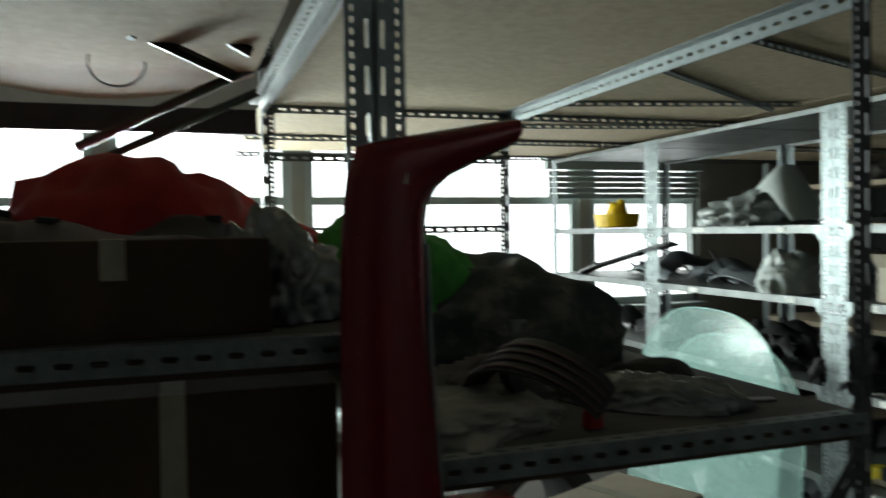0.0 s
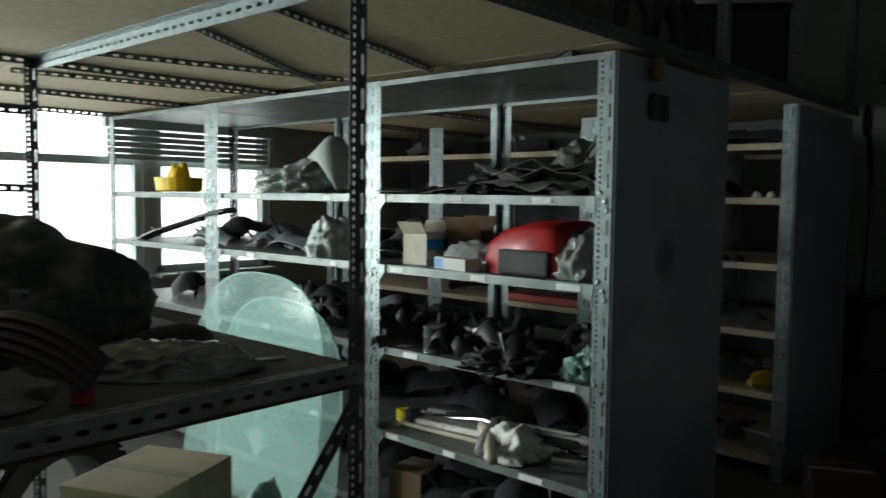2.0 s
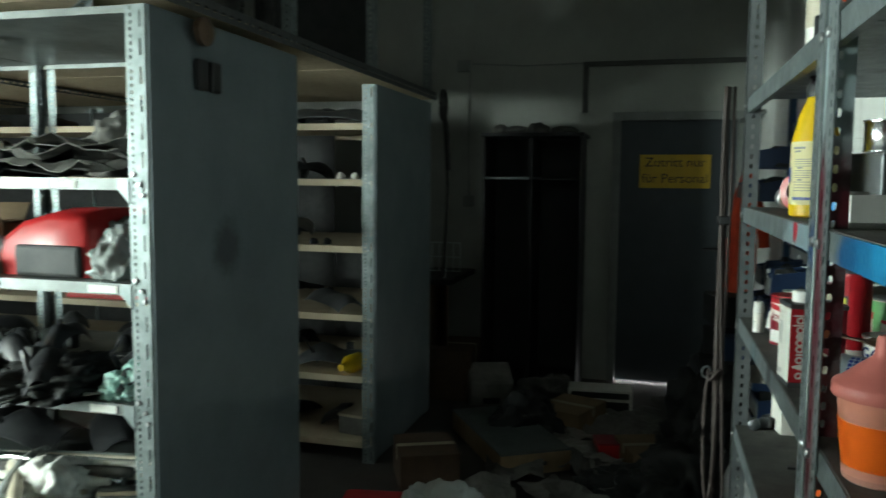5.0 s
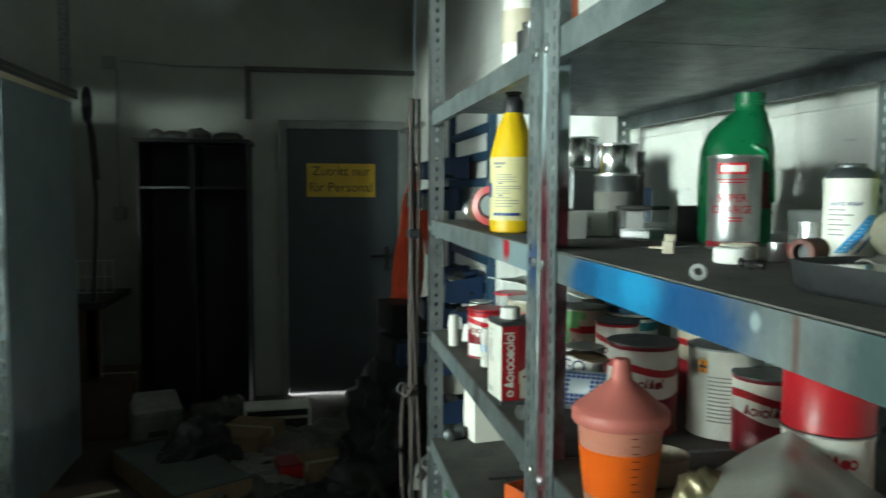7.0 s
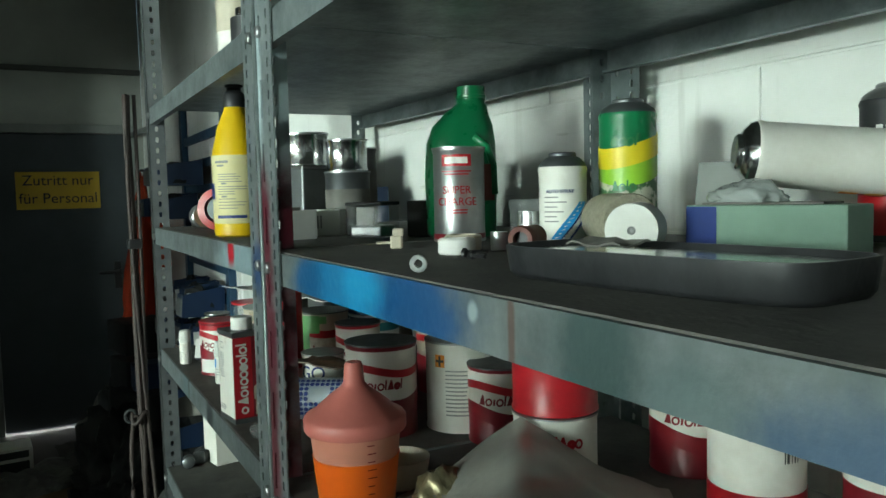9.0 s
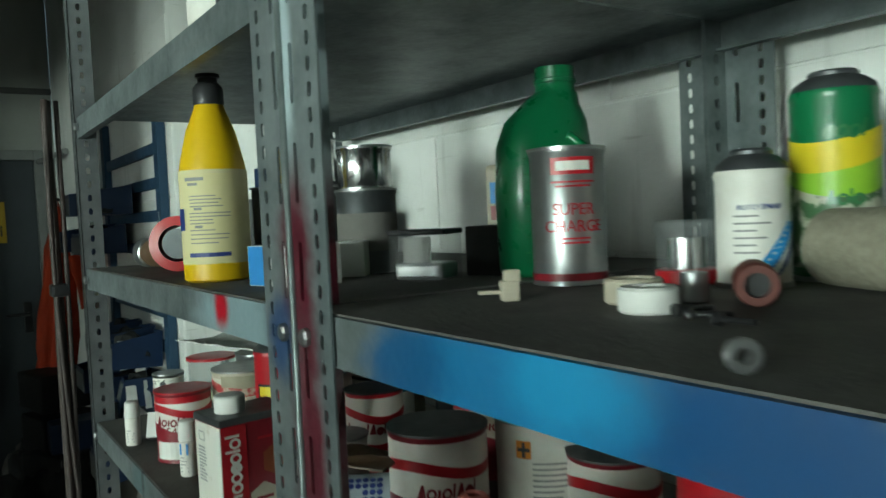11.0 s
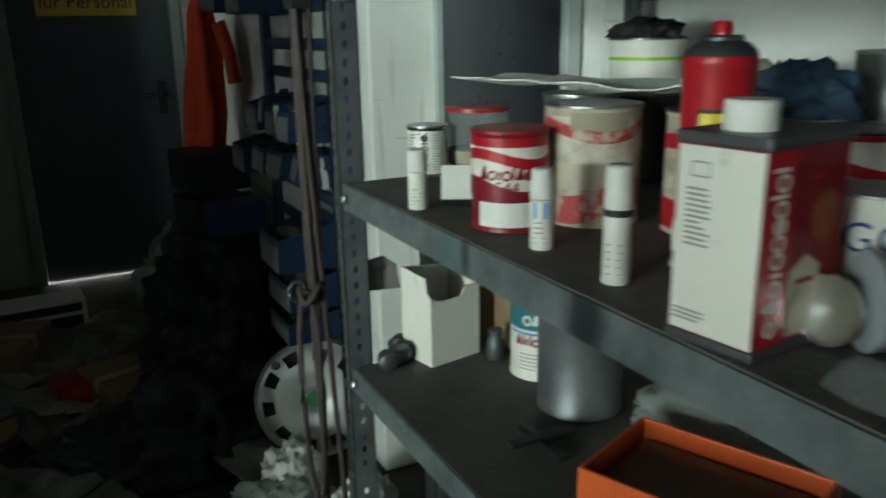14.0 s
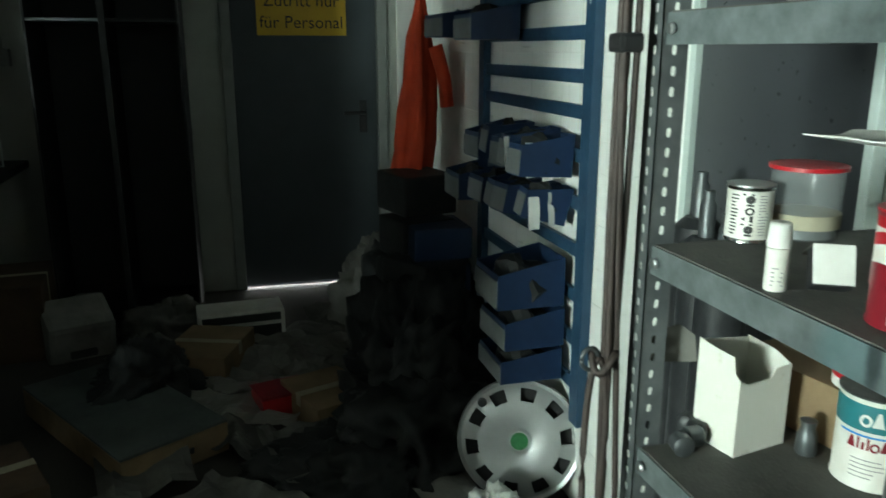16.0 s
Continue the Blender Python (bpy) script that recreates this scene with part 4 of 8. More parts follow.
# the rectangular solvent canister at the shelf's edge
ac = thing("solvent_canister", pose(2.203, -0.366, Z2, 0, 0, 187), "white and dark red rectangular solvent canister with a white cap", "canister")
W, D, H = 0.072, 0.098, 0.155
part("body", box(0, 0, 0.006, W, D, H - 0.006, 0.004), can_wine, ac)
part("base_rim", box(-0.0015, -0.0015, 0, W + 0.0015, D + 0.0015, 0.008, 0.002), dark_tin, ac)
part("top_rim", box(-0.0015, -0.0015, H - 0.009, W + 0.0015, D + 0.0015, H, 0.002), dark_tin, ac)
part("white_label", box(0.002, -0.0008, 0.009, W - 0.001, 0.003, H - 0.010, 0.0005), soft_card, ac, "stained white label with small print")
bars(text_lines(0.022, 0.075, 0.115, 11, 5, 0.022, 0.0018) + text_lines(0.03, 0.018, 0.025, 3, 6, 0.02, 0.0018), grey_print, pose(0, -0.001, 0), ac, "small_print")
bars([(0.022, 0.134, 0.016, 0.0012), (0.022, 0.124, 0.016, 0.0012), (0.0145, 0.129, 0.0012, 0.011), (0.0295, 0.129, 0.0012, 0.011)], grey_print, pose(0, -0.001, 0), ac, "printed_frame")
side = pose(W, 0, 0, 0, 0, 90)
bars([(0.016, H / 2, 0.032, H - 0.02)], can_red, side @ pose(0, -0.0004, 0), ac, "red_strip")
emblem("aotoocoioi", 0.0185, can_white, side @ pose(0.017, -0.0008, 0.084), ac, name="upright_emblem", up=True)
turned("ring_mark", [(0.0035, 0), (0.0065, 0), (0.0065, 0.0004), (0.0035, 0.0004), (0.0035, 0)], can_white, ac, m=side @ pose(0.017, -0.0012, 0.022, 90, 0, 0))


def hexagon(cx, cz, r, mat, m, parent):
    b = bmesh.new()
    b.faces.new([b.verts.new((cx + r * math.cos(radians(60 * k + 30)), -0.0012, cz + r * math.sin(radians(60 * k + 30)))) for k in range(6)])
    o = part("printed_hexagon", b, mat, parent)
    o.matrix_basis = m


hexagon(0.071, 0.095, 0.021, rust_print, side, ac)
hexagon(0.052, 0.050, 0.021, can_cream, side, ac)
bars([(0.056, 0.030, 0.040, 0.036)], can_cream, side @ pose(0, -0.0006, 0), ac, "cream_print")
bars([(0.052, 0.052, 0.022, 0.004)], can_wine, side @ pose(0, -0.0016, 0), ac, "printed_line")
bars([(0.056, 0.125, 0.02, 0.003)], can_red, side @ pose(0, -0.0016, 0), ac, "printed_line")
turned("cap", [(0.017, H - 0.001), (0.0185, H + 0.001), (0.0185, H + 0.019), (0.017, H + 0.021), (0, H + 0.0215)], white_paper, ac, "white screw cap", m=pose(0.036, 0.030, 0))

# aerosol behind it
def aerosol(x, y, z, r, h, body, dome, label, rz=0, cap=None, bands=(), lie=None, name="aerosol_can", nozzle=True):
    c = thing(name, lie or pose(x, y, z, 0, 0, rz), label, "spray can", "spray cans")
    turned("body", [(r - 0.003, 0), (r + 0.001, 0.002), (r, 0.006), (r, h - 0.01), (r + 0.0012, h - 0.006), (r, h - 0.002)], body, c, seg=32)
    turned("dome", [(r, h - 0.002), (r * 0.94, h + 0.003), (r * 0.72, h + 0.009), (r * 0.58, h + 0.011), (r * 0.58, h + 0.014), (r * 0.52, h + 0.016), (0, h + 0.016)], dome, c)
    turned("base_rim", [(r - 0.004, 0.0), (r + 0.0018, 0.0), (r + 0.0018, 0.004), (r - 0.002, 0.005)], tin_dull, c)
    if nozzle:
        turned("nozzle", [(0.0085, h + 0.016), (0.008, h + 0.025), (0.006, h + 0.028), (0, h + 0.028)], cap or white_paper, c, seg=12)
    for z0, z1, mat in bands:
        turned("label_band", [(r + 0.0005, z0), (r + 0.0006, z1)], mat, c, seg=36)
    return c


sp = aerosol(2.318, -0.520, Z2, 0.0325, 0.200, can_red, dark_tin, "red spray can with a dark dome and red nozzle", face_dir(2.318, -0.520, 1.88, 0.08), can_red, [(0.004, 0.016, black_print), (0.016, 0.046, can_white)])
bars([(0, 0.105, 0.026, 0.095)], black_print, pose(0, 0, 0), sp, "black_border", 0.0330)
bars([(0, 0.105, 0.020, 0.088)], yellow_print, pose(0, 0, 0), sp, "yellow_print", 0.0334)
emblem("iaaotci", 0.0165, black_print, pose(0, 0, 0.105), sp, 0.0336, name="upright_emblem", up=True)
bars(text_lines(0.03, 0.022, 0.042, 5, 9, 0, 0.0014), grey_print, pose(0, 0, 0), sp, "small_print", 0.0330)


def touch_up_stick(x, y, z, h, label, band=None, dark=False):
    s = thing("touch_up_stick", pose(x, y, z), label, "paint stick", "touch-up sticks")
    r = 0.0128
    turned("body", [(r - 0.001, 0), (r, 0.002), (r, h * 0.62), (r - 0.001, h * 0.63)], can_white, s, seg=18)
    turned("cap", [(r + 0.0006, h * 0.64), (r + 0.0008, h * 0.68), (r - 0.001, h - 0.002), (r - 0.003, h), (0, h)], white_paper, s, seg=18)
    if band:
        bars([(0, h * 0.5, 0.014, h * 0.2)], band, pose(0, 0, 0, 0, 0, face_dir(x, y, 1.9, 0.1)), s, "print_band", r + 0.0006)
    if dark:
        turned("neck_band", [(r + 0.0003, h * 0.58), (r + 0.0004, h * 0.64)], black_plastic, s, seg=18)
    bars(text_lines(0.014, h * 0.1, h * 0.35, 5, int(x * 100), 0, 0.0014), grey_print, pose(0, 0, 0, 0, 0, face_dir(x, y, 1.9, 0.1)), s, "small_print", r + 0.0004)
    return s


touch_up_stick(2.692, -0.388, Z2, 0.078, "slim white touch-up paint stick with silver cap")
touch_up_stick(2.450, -0.419, Z2, 0.086, "slim white touch-up paint stick with a blue label", blue_print)
touch_up_stick(2.320, -0.412, Z2, 0.109, "white touch-up paint stick with a dark neck band", None, True)

# the little white carton leaning by the 544 tin
cb = thing("small_carton", pose(2.650, -0.425, Z2 + 0.0105, 0, 24, -30), "small white and black carton tipped on its edge", "carton")
part("body", box(-0.015, -0.02, 0, 0.02, 0.02, 0.045, 0.001), black_plastic, cb)
part("white_face", box(-0.0165, -0.021, 0.002, -0.0145, 0.021, 0.046, 0.0005), white_paper, cb)
part("torn_flap", box(-0.013, -0.0205, 0.045, 0.05, 0.0205, 0.0465, 0.0004), dirty_paper, cb)

# tins at the back of the lower shelf
c = can(2.903, -0.505, Z2, 0.0305, 0.080, chrome, "white tin with bold black upright print", [(0.007, 0.074, can_white)], face_dir(2.903, -0.505, 1.96, 0.17))
emblem("tciaotci", 0.0155, black_print, pose(0, 0, 0.041), c, 0.0309, name="upright_emblem", up=True)
bars(text_lines(0.012, 0.014, 0.068, 12, 2, -0.021, 0.002), black_print, pose(0, 0, 0), c, "small_print", 0.0312)
bars(text_lines(0.016, 0.014, 0.068, 14, 4, 0.020, 0.0012), grey_print, pose(0, 0, 0), c, "small_print", 0.0312)
j = thing("plastic_jar", pose(2.905, -0.598, Z2) @ Matrix.Diagonal((0.86, 0.86, 0.77, 1)), "clear plastic mixing jar with red rim and tan tape", "jar")
turned("wall", [(0.052, 0), (0.056, 0.002), (0.058, 0.125), (0.060, 0.127), (0.060, 0.130), (0.057, 0.130), (0.055, 0.122), (0.053, 0.004), (0, 0.004)], clear_plastic, j)
turned("tape", [(0.0575, 0.022), (0.058, 0.048)], tan_tape, j)
turned("rim", [(0.058, 0.127), (0.062, 0.128), (0.062, 0.135), (0.058, 0.136)], can_red, j)
turned("paint_residue", [(0.052, 0.0045), (0.052, 0.02), (0, 0.02)], dark_tin, j)
c = can(2.533, -0.545, Z2, 0.0555, 0.138, can_cream, "large scuffed paint tin with a torn red and cream label", [(0.075, 0.128, scuffed_print), (0.006, 0.045, scuffed_print)], face_dir(2.533, -0.545, 1.88, 0.08), "open")
wave(0.0555, 0.112, 0.007, 0.014, scuffed_red, c, "worn_red_stripe", 2.0, 0.8)
wave(0.0555, 0.030, 0.010, 0.034, scuffed_red, c, "worn_red_stripe", 2.0, 2.6)
turned("smear", [(0.0568, 0.133), (0.0566, 0.120), (0.0562, 0.112)], tan_tape, c, a0=-110, a1=-40)
c = can(2.418, -0.628, Z2, 0.055, 0.135, can_cream, "paint tin with a run of green paint", [(0.045, 0.085, scuffed_print), (0.006, 0.04, can_red)], face_dir(2.418, -0.628, 1.88, 0.08), "open", lid_mat=dark_tin)
wave(0.055, 0.098, 0.006, 0.016, can_red, c)
for xx, zt, zb, w in ((-0.022, 0.132, 0.108, 0.022), (-0.004, 0.132, 0.062, 0.020), (0.016, 0.132, 0.095, 0.024), (0.034, 0.130, 0.115, 0.016)):
    bars([(xx, (zt + zb) / 2, w, zt - zb)], green_paint, pose(0, 0, 0), c, "green_paint_run", 0.0562)
emblem("aoti", 0.016, can_wine, pose(0, 0, 0.055), c, 0.0556)
c = can(2.665, -0.625, Z2, 0.05, 0.138, tin_dull, "bare dull paint tin with a lid", [(0.03, 0.09, can_cream)], 0)
pb = thing("newspaper_sheet", pose(2.62, -0.63, Z2 + 0.145, 0, 0, 18), "flat folded paper lying over the tins", "paper")
part("sheet", sheet_mesh(0.42, 0.12, 4, 0.010, 16, 9), white_paper, pb)
c = can(2.735, -0.80, Z2, 0.058, 0.126, dark_tin, "dark tin with a white and green tin on it", [], 0)
c = can(2.735, -0.80, Z2 + 0.128, 0.057, 0.078, can_white, "white tin with a thin green line standing on a tin", [(0.048, 0.053, lime)], 0, lid_mat=dark_tin)
rg = thing("rag", pose(2.735, -0.80, Z2 + 0.208), "crumpled black rag on the lid of a tin", "rag")
part("cloth", heap(0.085, 0.07, 0.022, 27, 0.5, 3.2, 4, True, 0.4), dull_black, rg, smooth=True)
c = can(2.42, -0.748, Z2, 0.055, 0.122, can_white, "white tin with dark print carrying a rag", [(0.086, 0.104, teal_print), (0.111, 0.116, black_print)], 0, lid_mat=tin_dull)
rg = thing("rag", pose(2.415, -0.75, Z2 + 0.124), "crumpled blue cleaning rag on a tin", "rag")
part("cloth", heap(0.11, 0.09, 0.042, 7, 0.45, 3.2, 4, True, 0.35), blue_cloth, rg, smooth=True)
rg = thing("rag", pose(2.56, -0.83, Z2 + 0.0), "dull yellow cloth bundle among the tins", "rag")
part("cloth", heap(0.14, 0.12, 0.145, 17, 0.35, 3.0, 4, True, 0.25), tan_tape, rg, smooth=True)
can(2.395, -0.90, Z2, 0.050, 0.096, dark_tin, "dark tin under a bare one at the wall", [], 0)
can(2.395, -0.90, Z2 + 0.098, 0.051, 0.092, tin_dull, "plain shiny bare tin without a lid", [], 0, "open")
wavy_tin(2.262, -0.648, Z2, face_dir(2.262, -0.648, 1.76, 0.0), "white paint tin with red wavy stripe and black lid", "", 0.128, 0.043, black_plastic, "open", base=can_red)
ld = thing("jar_lid", pose(2.126, -0.448, Z2 + 0.0285, 80, 0, face_dir(2.126, -0.448, 1.74, 0.0) - 38) @ Matrix.Scale(0.9, 4), "round bright tin lid leaning on the canister", "lid")
turned("disc", [(0.0, 0.0), (0.020, 0.001), (0.024, 0.004), (0.029, 0.004), (0.030, 0.006), (0.029, 0.008), (0.0, 0.003)], chrome, ld)
# the tilted can with blue dots and its neighbours by the post
dc = can(0, 0, 0, 0.035, 0.125, pale_tin, "silver tin lying on its side with rows of blue dots", [], 0, "lid", name="dotted_tin")
dc.matrix_world = pose(2.112, -0.458, Z2 + 0.0375) @ pose(0, 0, 0, 0, 0, 238) @ pose(0, 0, 0, 0, 90, 0) @ pose(0, 0, 0, 0, 0, 340)
for i in range(8):
    for k in range(10):
        if not (2 <= i <= 4 and 3 <= k <= 6):
            a = (-0.030 + 0.0086 * i) / 0.0354
            turned("blue_dot", [(0.0, 0.0), (0.0038, 0.0), (0.0036, 0.0003), (0.0, 0.0004)], navy_print, dc, seg=8, m=pose(0.0354 * math.sin(a), -0.0354 * math.cos(a), 0.024 + 0.0086 * k, 90, 0, math.degrees(a)))
lg = can(2.166, -0.542, Z2, 0.037, 0.098, can_white, "white tin with bold blue letters and a red foot", [(0.004, 0.035, can_red)], face_dir(2.166, -0.542, 1.75, 0.0))
writing("GO", 0.034, navy_print, pose(0, 0, 0.066), lg, "lettering", 0.0374)
wr = thing("plastic_wrapper", pose(2.06, -0.405, Z2), "crumpled clear plastic wrapper on the shelf", "wrapper")
part("film", heap(0.045, 0.035, 0.018, 31, 0.35, 3.0, 4, True, 0.3), clear_plastic, wr, smooth=True)
wr = thing("torn_paper", pose(2.045, -0.50, Z2 + 0.088, 10, 0, 30), "torn brown paper over the open tin", "paper")
part("sheet", sheet_mesh(0.14, 0.10, 14, 0.02, 12, 9), brown_glass, wr)

# the paint jar with the pink lid
pj = thing("mixing_jar", pose(1.676, -0.414, Z2) @ Matrix.Diagonal((1.04, 1.04, 0.91, 1)), "tapered plastic jar of orange paint with a pink funnel lid", "jar")
turned("jar_wall", [(0.038, 0), (0.041, 0.003), (0.051, 0.124), (0.0525, 0.126), (0.050, 0.126)], jar_haze, pj, seg=36)
turned("paint", [(0.0405, 0.012), (0.0418, 0.014), (0.0485, 0.084), (0.0492, 0.086)], orange_liquid, pj, "bright orange paint inside", seg=36)
turned("foot", [(0.0395, 0.0), (0.0412, 0.002), (0.0418, 0.010), (0.040, 0.011)], clear_plastic, pj, seg=36)
turned("lid", [(0.056, 0.118), (0.0575, 0.121), (0.0575, 0.134), (0.055, 0.138), (0.048, 0.142), (0.030, 0.160), (0.016, 0.172), (0.012, 0.178), (0.0105, 0.200), (0.0085, 0.204), (0.0045, 0.204), (0.004, 0.19), (0, 0.19)], pink_pl, pj, "cloudy pink funnel lid", seg=36)
bars(text_lines(0.012, 0.04, 0.11, 8, 3, 0.022, 0.0012), dark_red_paint, pose(0, 0, 0, 0, 0, face_dir(1.66, -0.42, 0.9, -0.06)), pj, "scale_marks", 0.0495)
bw = thing("paper_bowl", pose(1.745, -0.50, Z2), "small white ceramic cup with dark paint rest", "cup")
turned("wall", [(0.028, 0), (0.034, 0.004), (0.040, 0.038), (0.038, 0.038), (0.032, 0.008), (0, 0.008)], can_cream, bw)
fo = thing("foil_ball", pose(1.63, -0.50, Z2), "crumpled golden foil beside the jar", "foil")
part("foil", heap(0.07, 0.06, 0.045, 23, 0.35, 3.5, 4, True, 0.3), brass_foil, fo, smooth=True)
ps = thing("plastic_sheeting", pose(1.50, -0.545, Z2, 0, 0, -114), "folded cloudy grey plastic sheet lying on the shelf", "plastic sheet")
b = bmesh.new()
n = 22
g = [[None] * (n + 1) for _ in range(n + 1)]
for i in range(n + 1):
    for k in range(n + 1):
        u, v = i / n, k / n
        zz = 0.105 * max(0.0, 1 - abs(2 * u - 0.9)) ** 1.2 * (0.45 + 0.55 * v) + 0.012 * noise.noise(Vector((u * 5, v * 5, 2.2)))
        g[i][k] = b.verts.new(((u - 0.5) * 0.34 + 0.05 * (v - 0.5), (v - 0.5) * 0.28, max(zz, 0.002)))
for i in range(n):
    for k in range(n):
        b.faces.new((g[i][k], g[i + 1][k], g[i + 1][k + 1], g[i][k + 1]))
part("film", b, sheet_film, ps, smooth=True)
c = can(1.40, -0.415, Z2, 0.026, 0.052, chrome, "small bright tin with a stepped lid at the shelf edge", [], 0, "lid")
turned("stepped_lid", [(0.022, 0.0525), (0.022, 0.058), (0.012, 0.060), (0.011, 0.066), (0, 0.066)], chrome, c)
can(1.30, -0.42, Z2, 0.022, 0.045, dark_tin, "small dark round tin at the shelf edge", [], 0)

# ---- main shelf, far bay ----
yb = thing("polish_bottle", pose(2.262, -0.425, Z1, 0, 0, face_dir(2.262, -0.425, 1.5, -0.05)) @ Matrix.Diagonal((1.06, 1.06, 1.09, 1)), "yellow plastic polish bottle with cream label and black cap", "bottle")
turned("body", [(0.036, 0), (0.0405, 0.003), (0.041, 0.010), (0.041, 0.128), (0.0395, 0.140), (0.030, 0.180), (0.0195, 0.205), (0.0175, 0.212), (0.0165, 0.214)], yellow_pl, yb, seg=40)
turned("label", [(0.0414, 0.022), (0.0415, 0.133)], cream_paper, yb, "cream label with small print", seg=40, a0=-185, a1=5)
bars(text_lines(0.052, 0.047, 0.062, 4, 1, 0.0, 0.0013) + text_lines(0.052, 0.070, 0.082, 4, 2, 0.0, 0.0013) + text_lines(0.05, 0.090, 0.102, 4, 3, 0.0, 0.0013) + [(-0.018, 0.122, 0.026, 0.004), (-0.02, 0.116, 0.014, 0.003), (-0.014, 0.087, 0.010, 0.003), (-0.014, 0.066, 0.010, 0.003)], grey_print, pose(0, 0, 0), yb, "small_print", 0.0419)
bars([(-0.003, 0.033, 0.052, 0.005)], navy_print, pose(0, 0, 0), yb, "dark_stripe", 0.0419)
bars([(-0.043, 0.075, 0.014, 0.026)], navy_print, pose(0, 0, 0), yb, "dark_emblem", 0.0419)
turned("cap", [(0.0185, 0.212), (0.019, 0.214), (0.0185, 0.232), (0.014, 0.238), (0.012, 0.239), (0.012, 0.244), (0.015, 0.245), (0.015, 0.249), (0, 0.250)], black_plastic, yb, "black push-pull cap", seg=20)
bx = thing("small_carton", pose(2.125, -0.418, Z1, 0, 0, 194), "small blue and white striped carton on its side", "carton")
part("body", box(0, 0, 0, 0.098, 0.06, 0.047, 0.0012), white_paper, bx)
bars([(0.020, 0.0235, 0.036, 0.045), (0.0425, 0.0235, 0.004, 0.045), (0.051, 0.0235, 0.004, 0.045), (0.059, 0.0235, 0.003, 0.045)], blue_print, pose(0, 0, 0), bx, "blue_stripes")
part("torn_flap", box(0.06, -0.001, 0.046, 0.098, 0.03, 0.052, 0.001), dirty_paper, bx)
jr = thing("tin_box", pose(2.305, -0.49, Z1, 0, 0, 205), "dark square tin beneath a bare round tin", "tin")
part("body", box(0, 0, 0, 0.10, 0.08, 0.122, 0.004), worn_tin, jr)
part("edge_rim", box(-0.001, -0.001, 0.120, 0.101, 0.081, 0.124, 0.001), tin_dull, jr)
can(2.235, -0.545, Z1 + 0.1245, 0.042, 0.058, chrome, "bare bright tin standing on a square tin", [], 0, "open")
can(2.165, -0.60, Z1, 0.04, 0.11, dark_tin, "rusty dark tin behind the square one", [(0.03, 0.08, dirty_paper)], 0)
can(2.165, -0.60, Z1 + 0.112, 0.036, 0.055, chrome, "small bright tin stacked on a rusty tin", [], 0)
can(2.30, -0.66, Z1, 0.05, 0.16, dark_tin, "dark tin in the shade near the wall", [(0.04, 0.12, dirty_paper)], 0)
rr = thing("red_funnel", pose(2.56, -0.455, Z1 + 0.046, 90, 0, 62), "red plastic ring funnel lying on its side", "funnel")
turned("ring", [(0.030, -0.02), (0.046, -0.018), (0.047, 0.03), (0.044, 0.045), (0.034, 0.05), (0.030, 0.048), (0.032, 0.0), (0.030, -0.02)], red_plastic, rr)
turned("plug", [(0.025, -0.016), (0.025, 0.012), (0.012, 0.02), (0, 0.02)], dark_tin, rr)
br = thing("brown_bottle", pose(2.62, -0.47, Z1 + 0.028, 0, 90, 6), "brown bottle lying on the shelf with a tin cap", "bottle")
turned("body", [(0.02, 0), (0.027, 0.004), (0.027, 0.12), (0.024, 0.135)], brown_glass, br)
turned("cap", [(0.026, 0.135), (0.028, 0.137), (0.028, 0.165), (0, 0.167)], tin_dull, br)
bn = thing("blue_box", pose(2.76, -0.80, Z1, 0, 0, 12), "dark blue plastic box with a sloping open front", "box")
part("body", box(-0.10, -0.09, 0, 0.10, 0.09, 0.09, 0.004), blue_bin, bn)
part("back_plate", box(-0.10, 0.07, 0.09, 0.10, 0.09, 0.19, 0.004), blue_bin, bn)
part("paper", box(-0.06, -0.06, 0.0905, 0.06, 0.05, 0.094), white_paper, bn)

# ---- main shelf, near bay ----
gj = thing("oil_jug", pose(1.905, -0.69, Z1, 0, 0, face_dir(1.905, -0.69, 1.0, -0.1) + 20) @ Matrix.Scale(0.93, 4), "translucent green plastic oil jug without a cap", "jug")
b = bmesh.new()
secs = [(0.0, 0.052, 0.036, 0), (0.006, 0.058, 0.040, 0), (0.10, 0.060, 0.042, 0), (0.155, 0.058, 0.041, 0.001), (0.185, 0.050, 0.037, 0.005), (0.205, 0.038, 0.030, 0.012), (0.218, 0.029, 0.025, 0.019), (0.222, 0.024, 0.024, 0.020), (0.230, 0.024, 0.024, 0.020), (0.231, 0.026, 0.026, 0.020), (0.235, 0.026, 0.026, 0.020), (0.236, 0.024, 0.024, 0.020), (0.250, 0.024, 0.024, 0.020), (0.250, 0.021, 0.021, 0.020), (0.235, 0.021, 0.021, 0.020)]
rings = []
for z, a, d, sh in secs:
    ring = []
    for k in range(32):
        t = 2 * math.pi * k / 32
        ca, sa = math.cos(t), math.sin(t)
        e = 0.75 if z < 0.2 else 1.0
        ring.append(b.verts.new((math.copysign(abs(ca) ** e, ca) * a + sh, math.copysign(abs(sa) ** e, sa) * d, z)))
    rings.append(ring)
for p, q in zip(rings, rings[1:]):
    for k in range(32):
        b.faces.new((p[k], p[(k + 1) % 32], q[(k + 1) % 32], q[k]))
b.faces.new(rings[0][::-1])
b.faces.new(rings[-1])
smooth_sharp(part("body", b, green_pl, gj), 50)
part("grip_ridge", tube([(0.012, -0.040, 0.165), (0.034, -0.040, 0.15), (0.044, -0.040, 0.12), (0.046, -0.041, 0.07)], 0.006, 10), green_pl, gj, smooth=True)
bars([(-0.045, 0.03 + 0.018 * k, 0.008, 0.0016) for k in range(7)], green_emblem, pose(0, -0.0425, 0), gj, "level_marks")
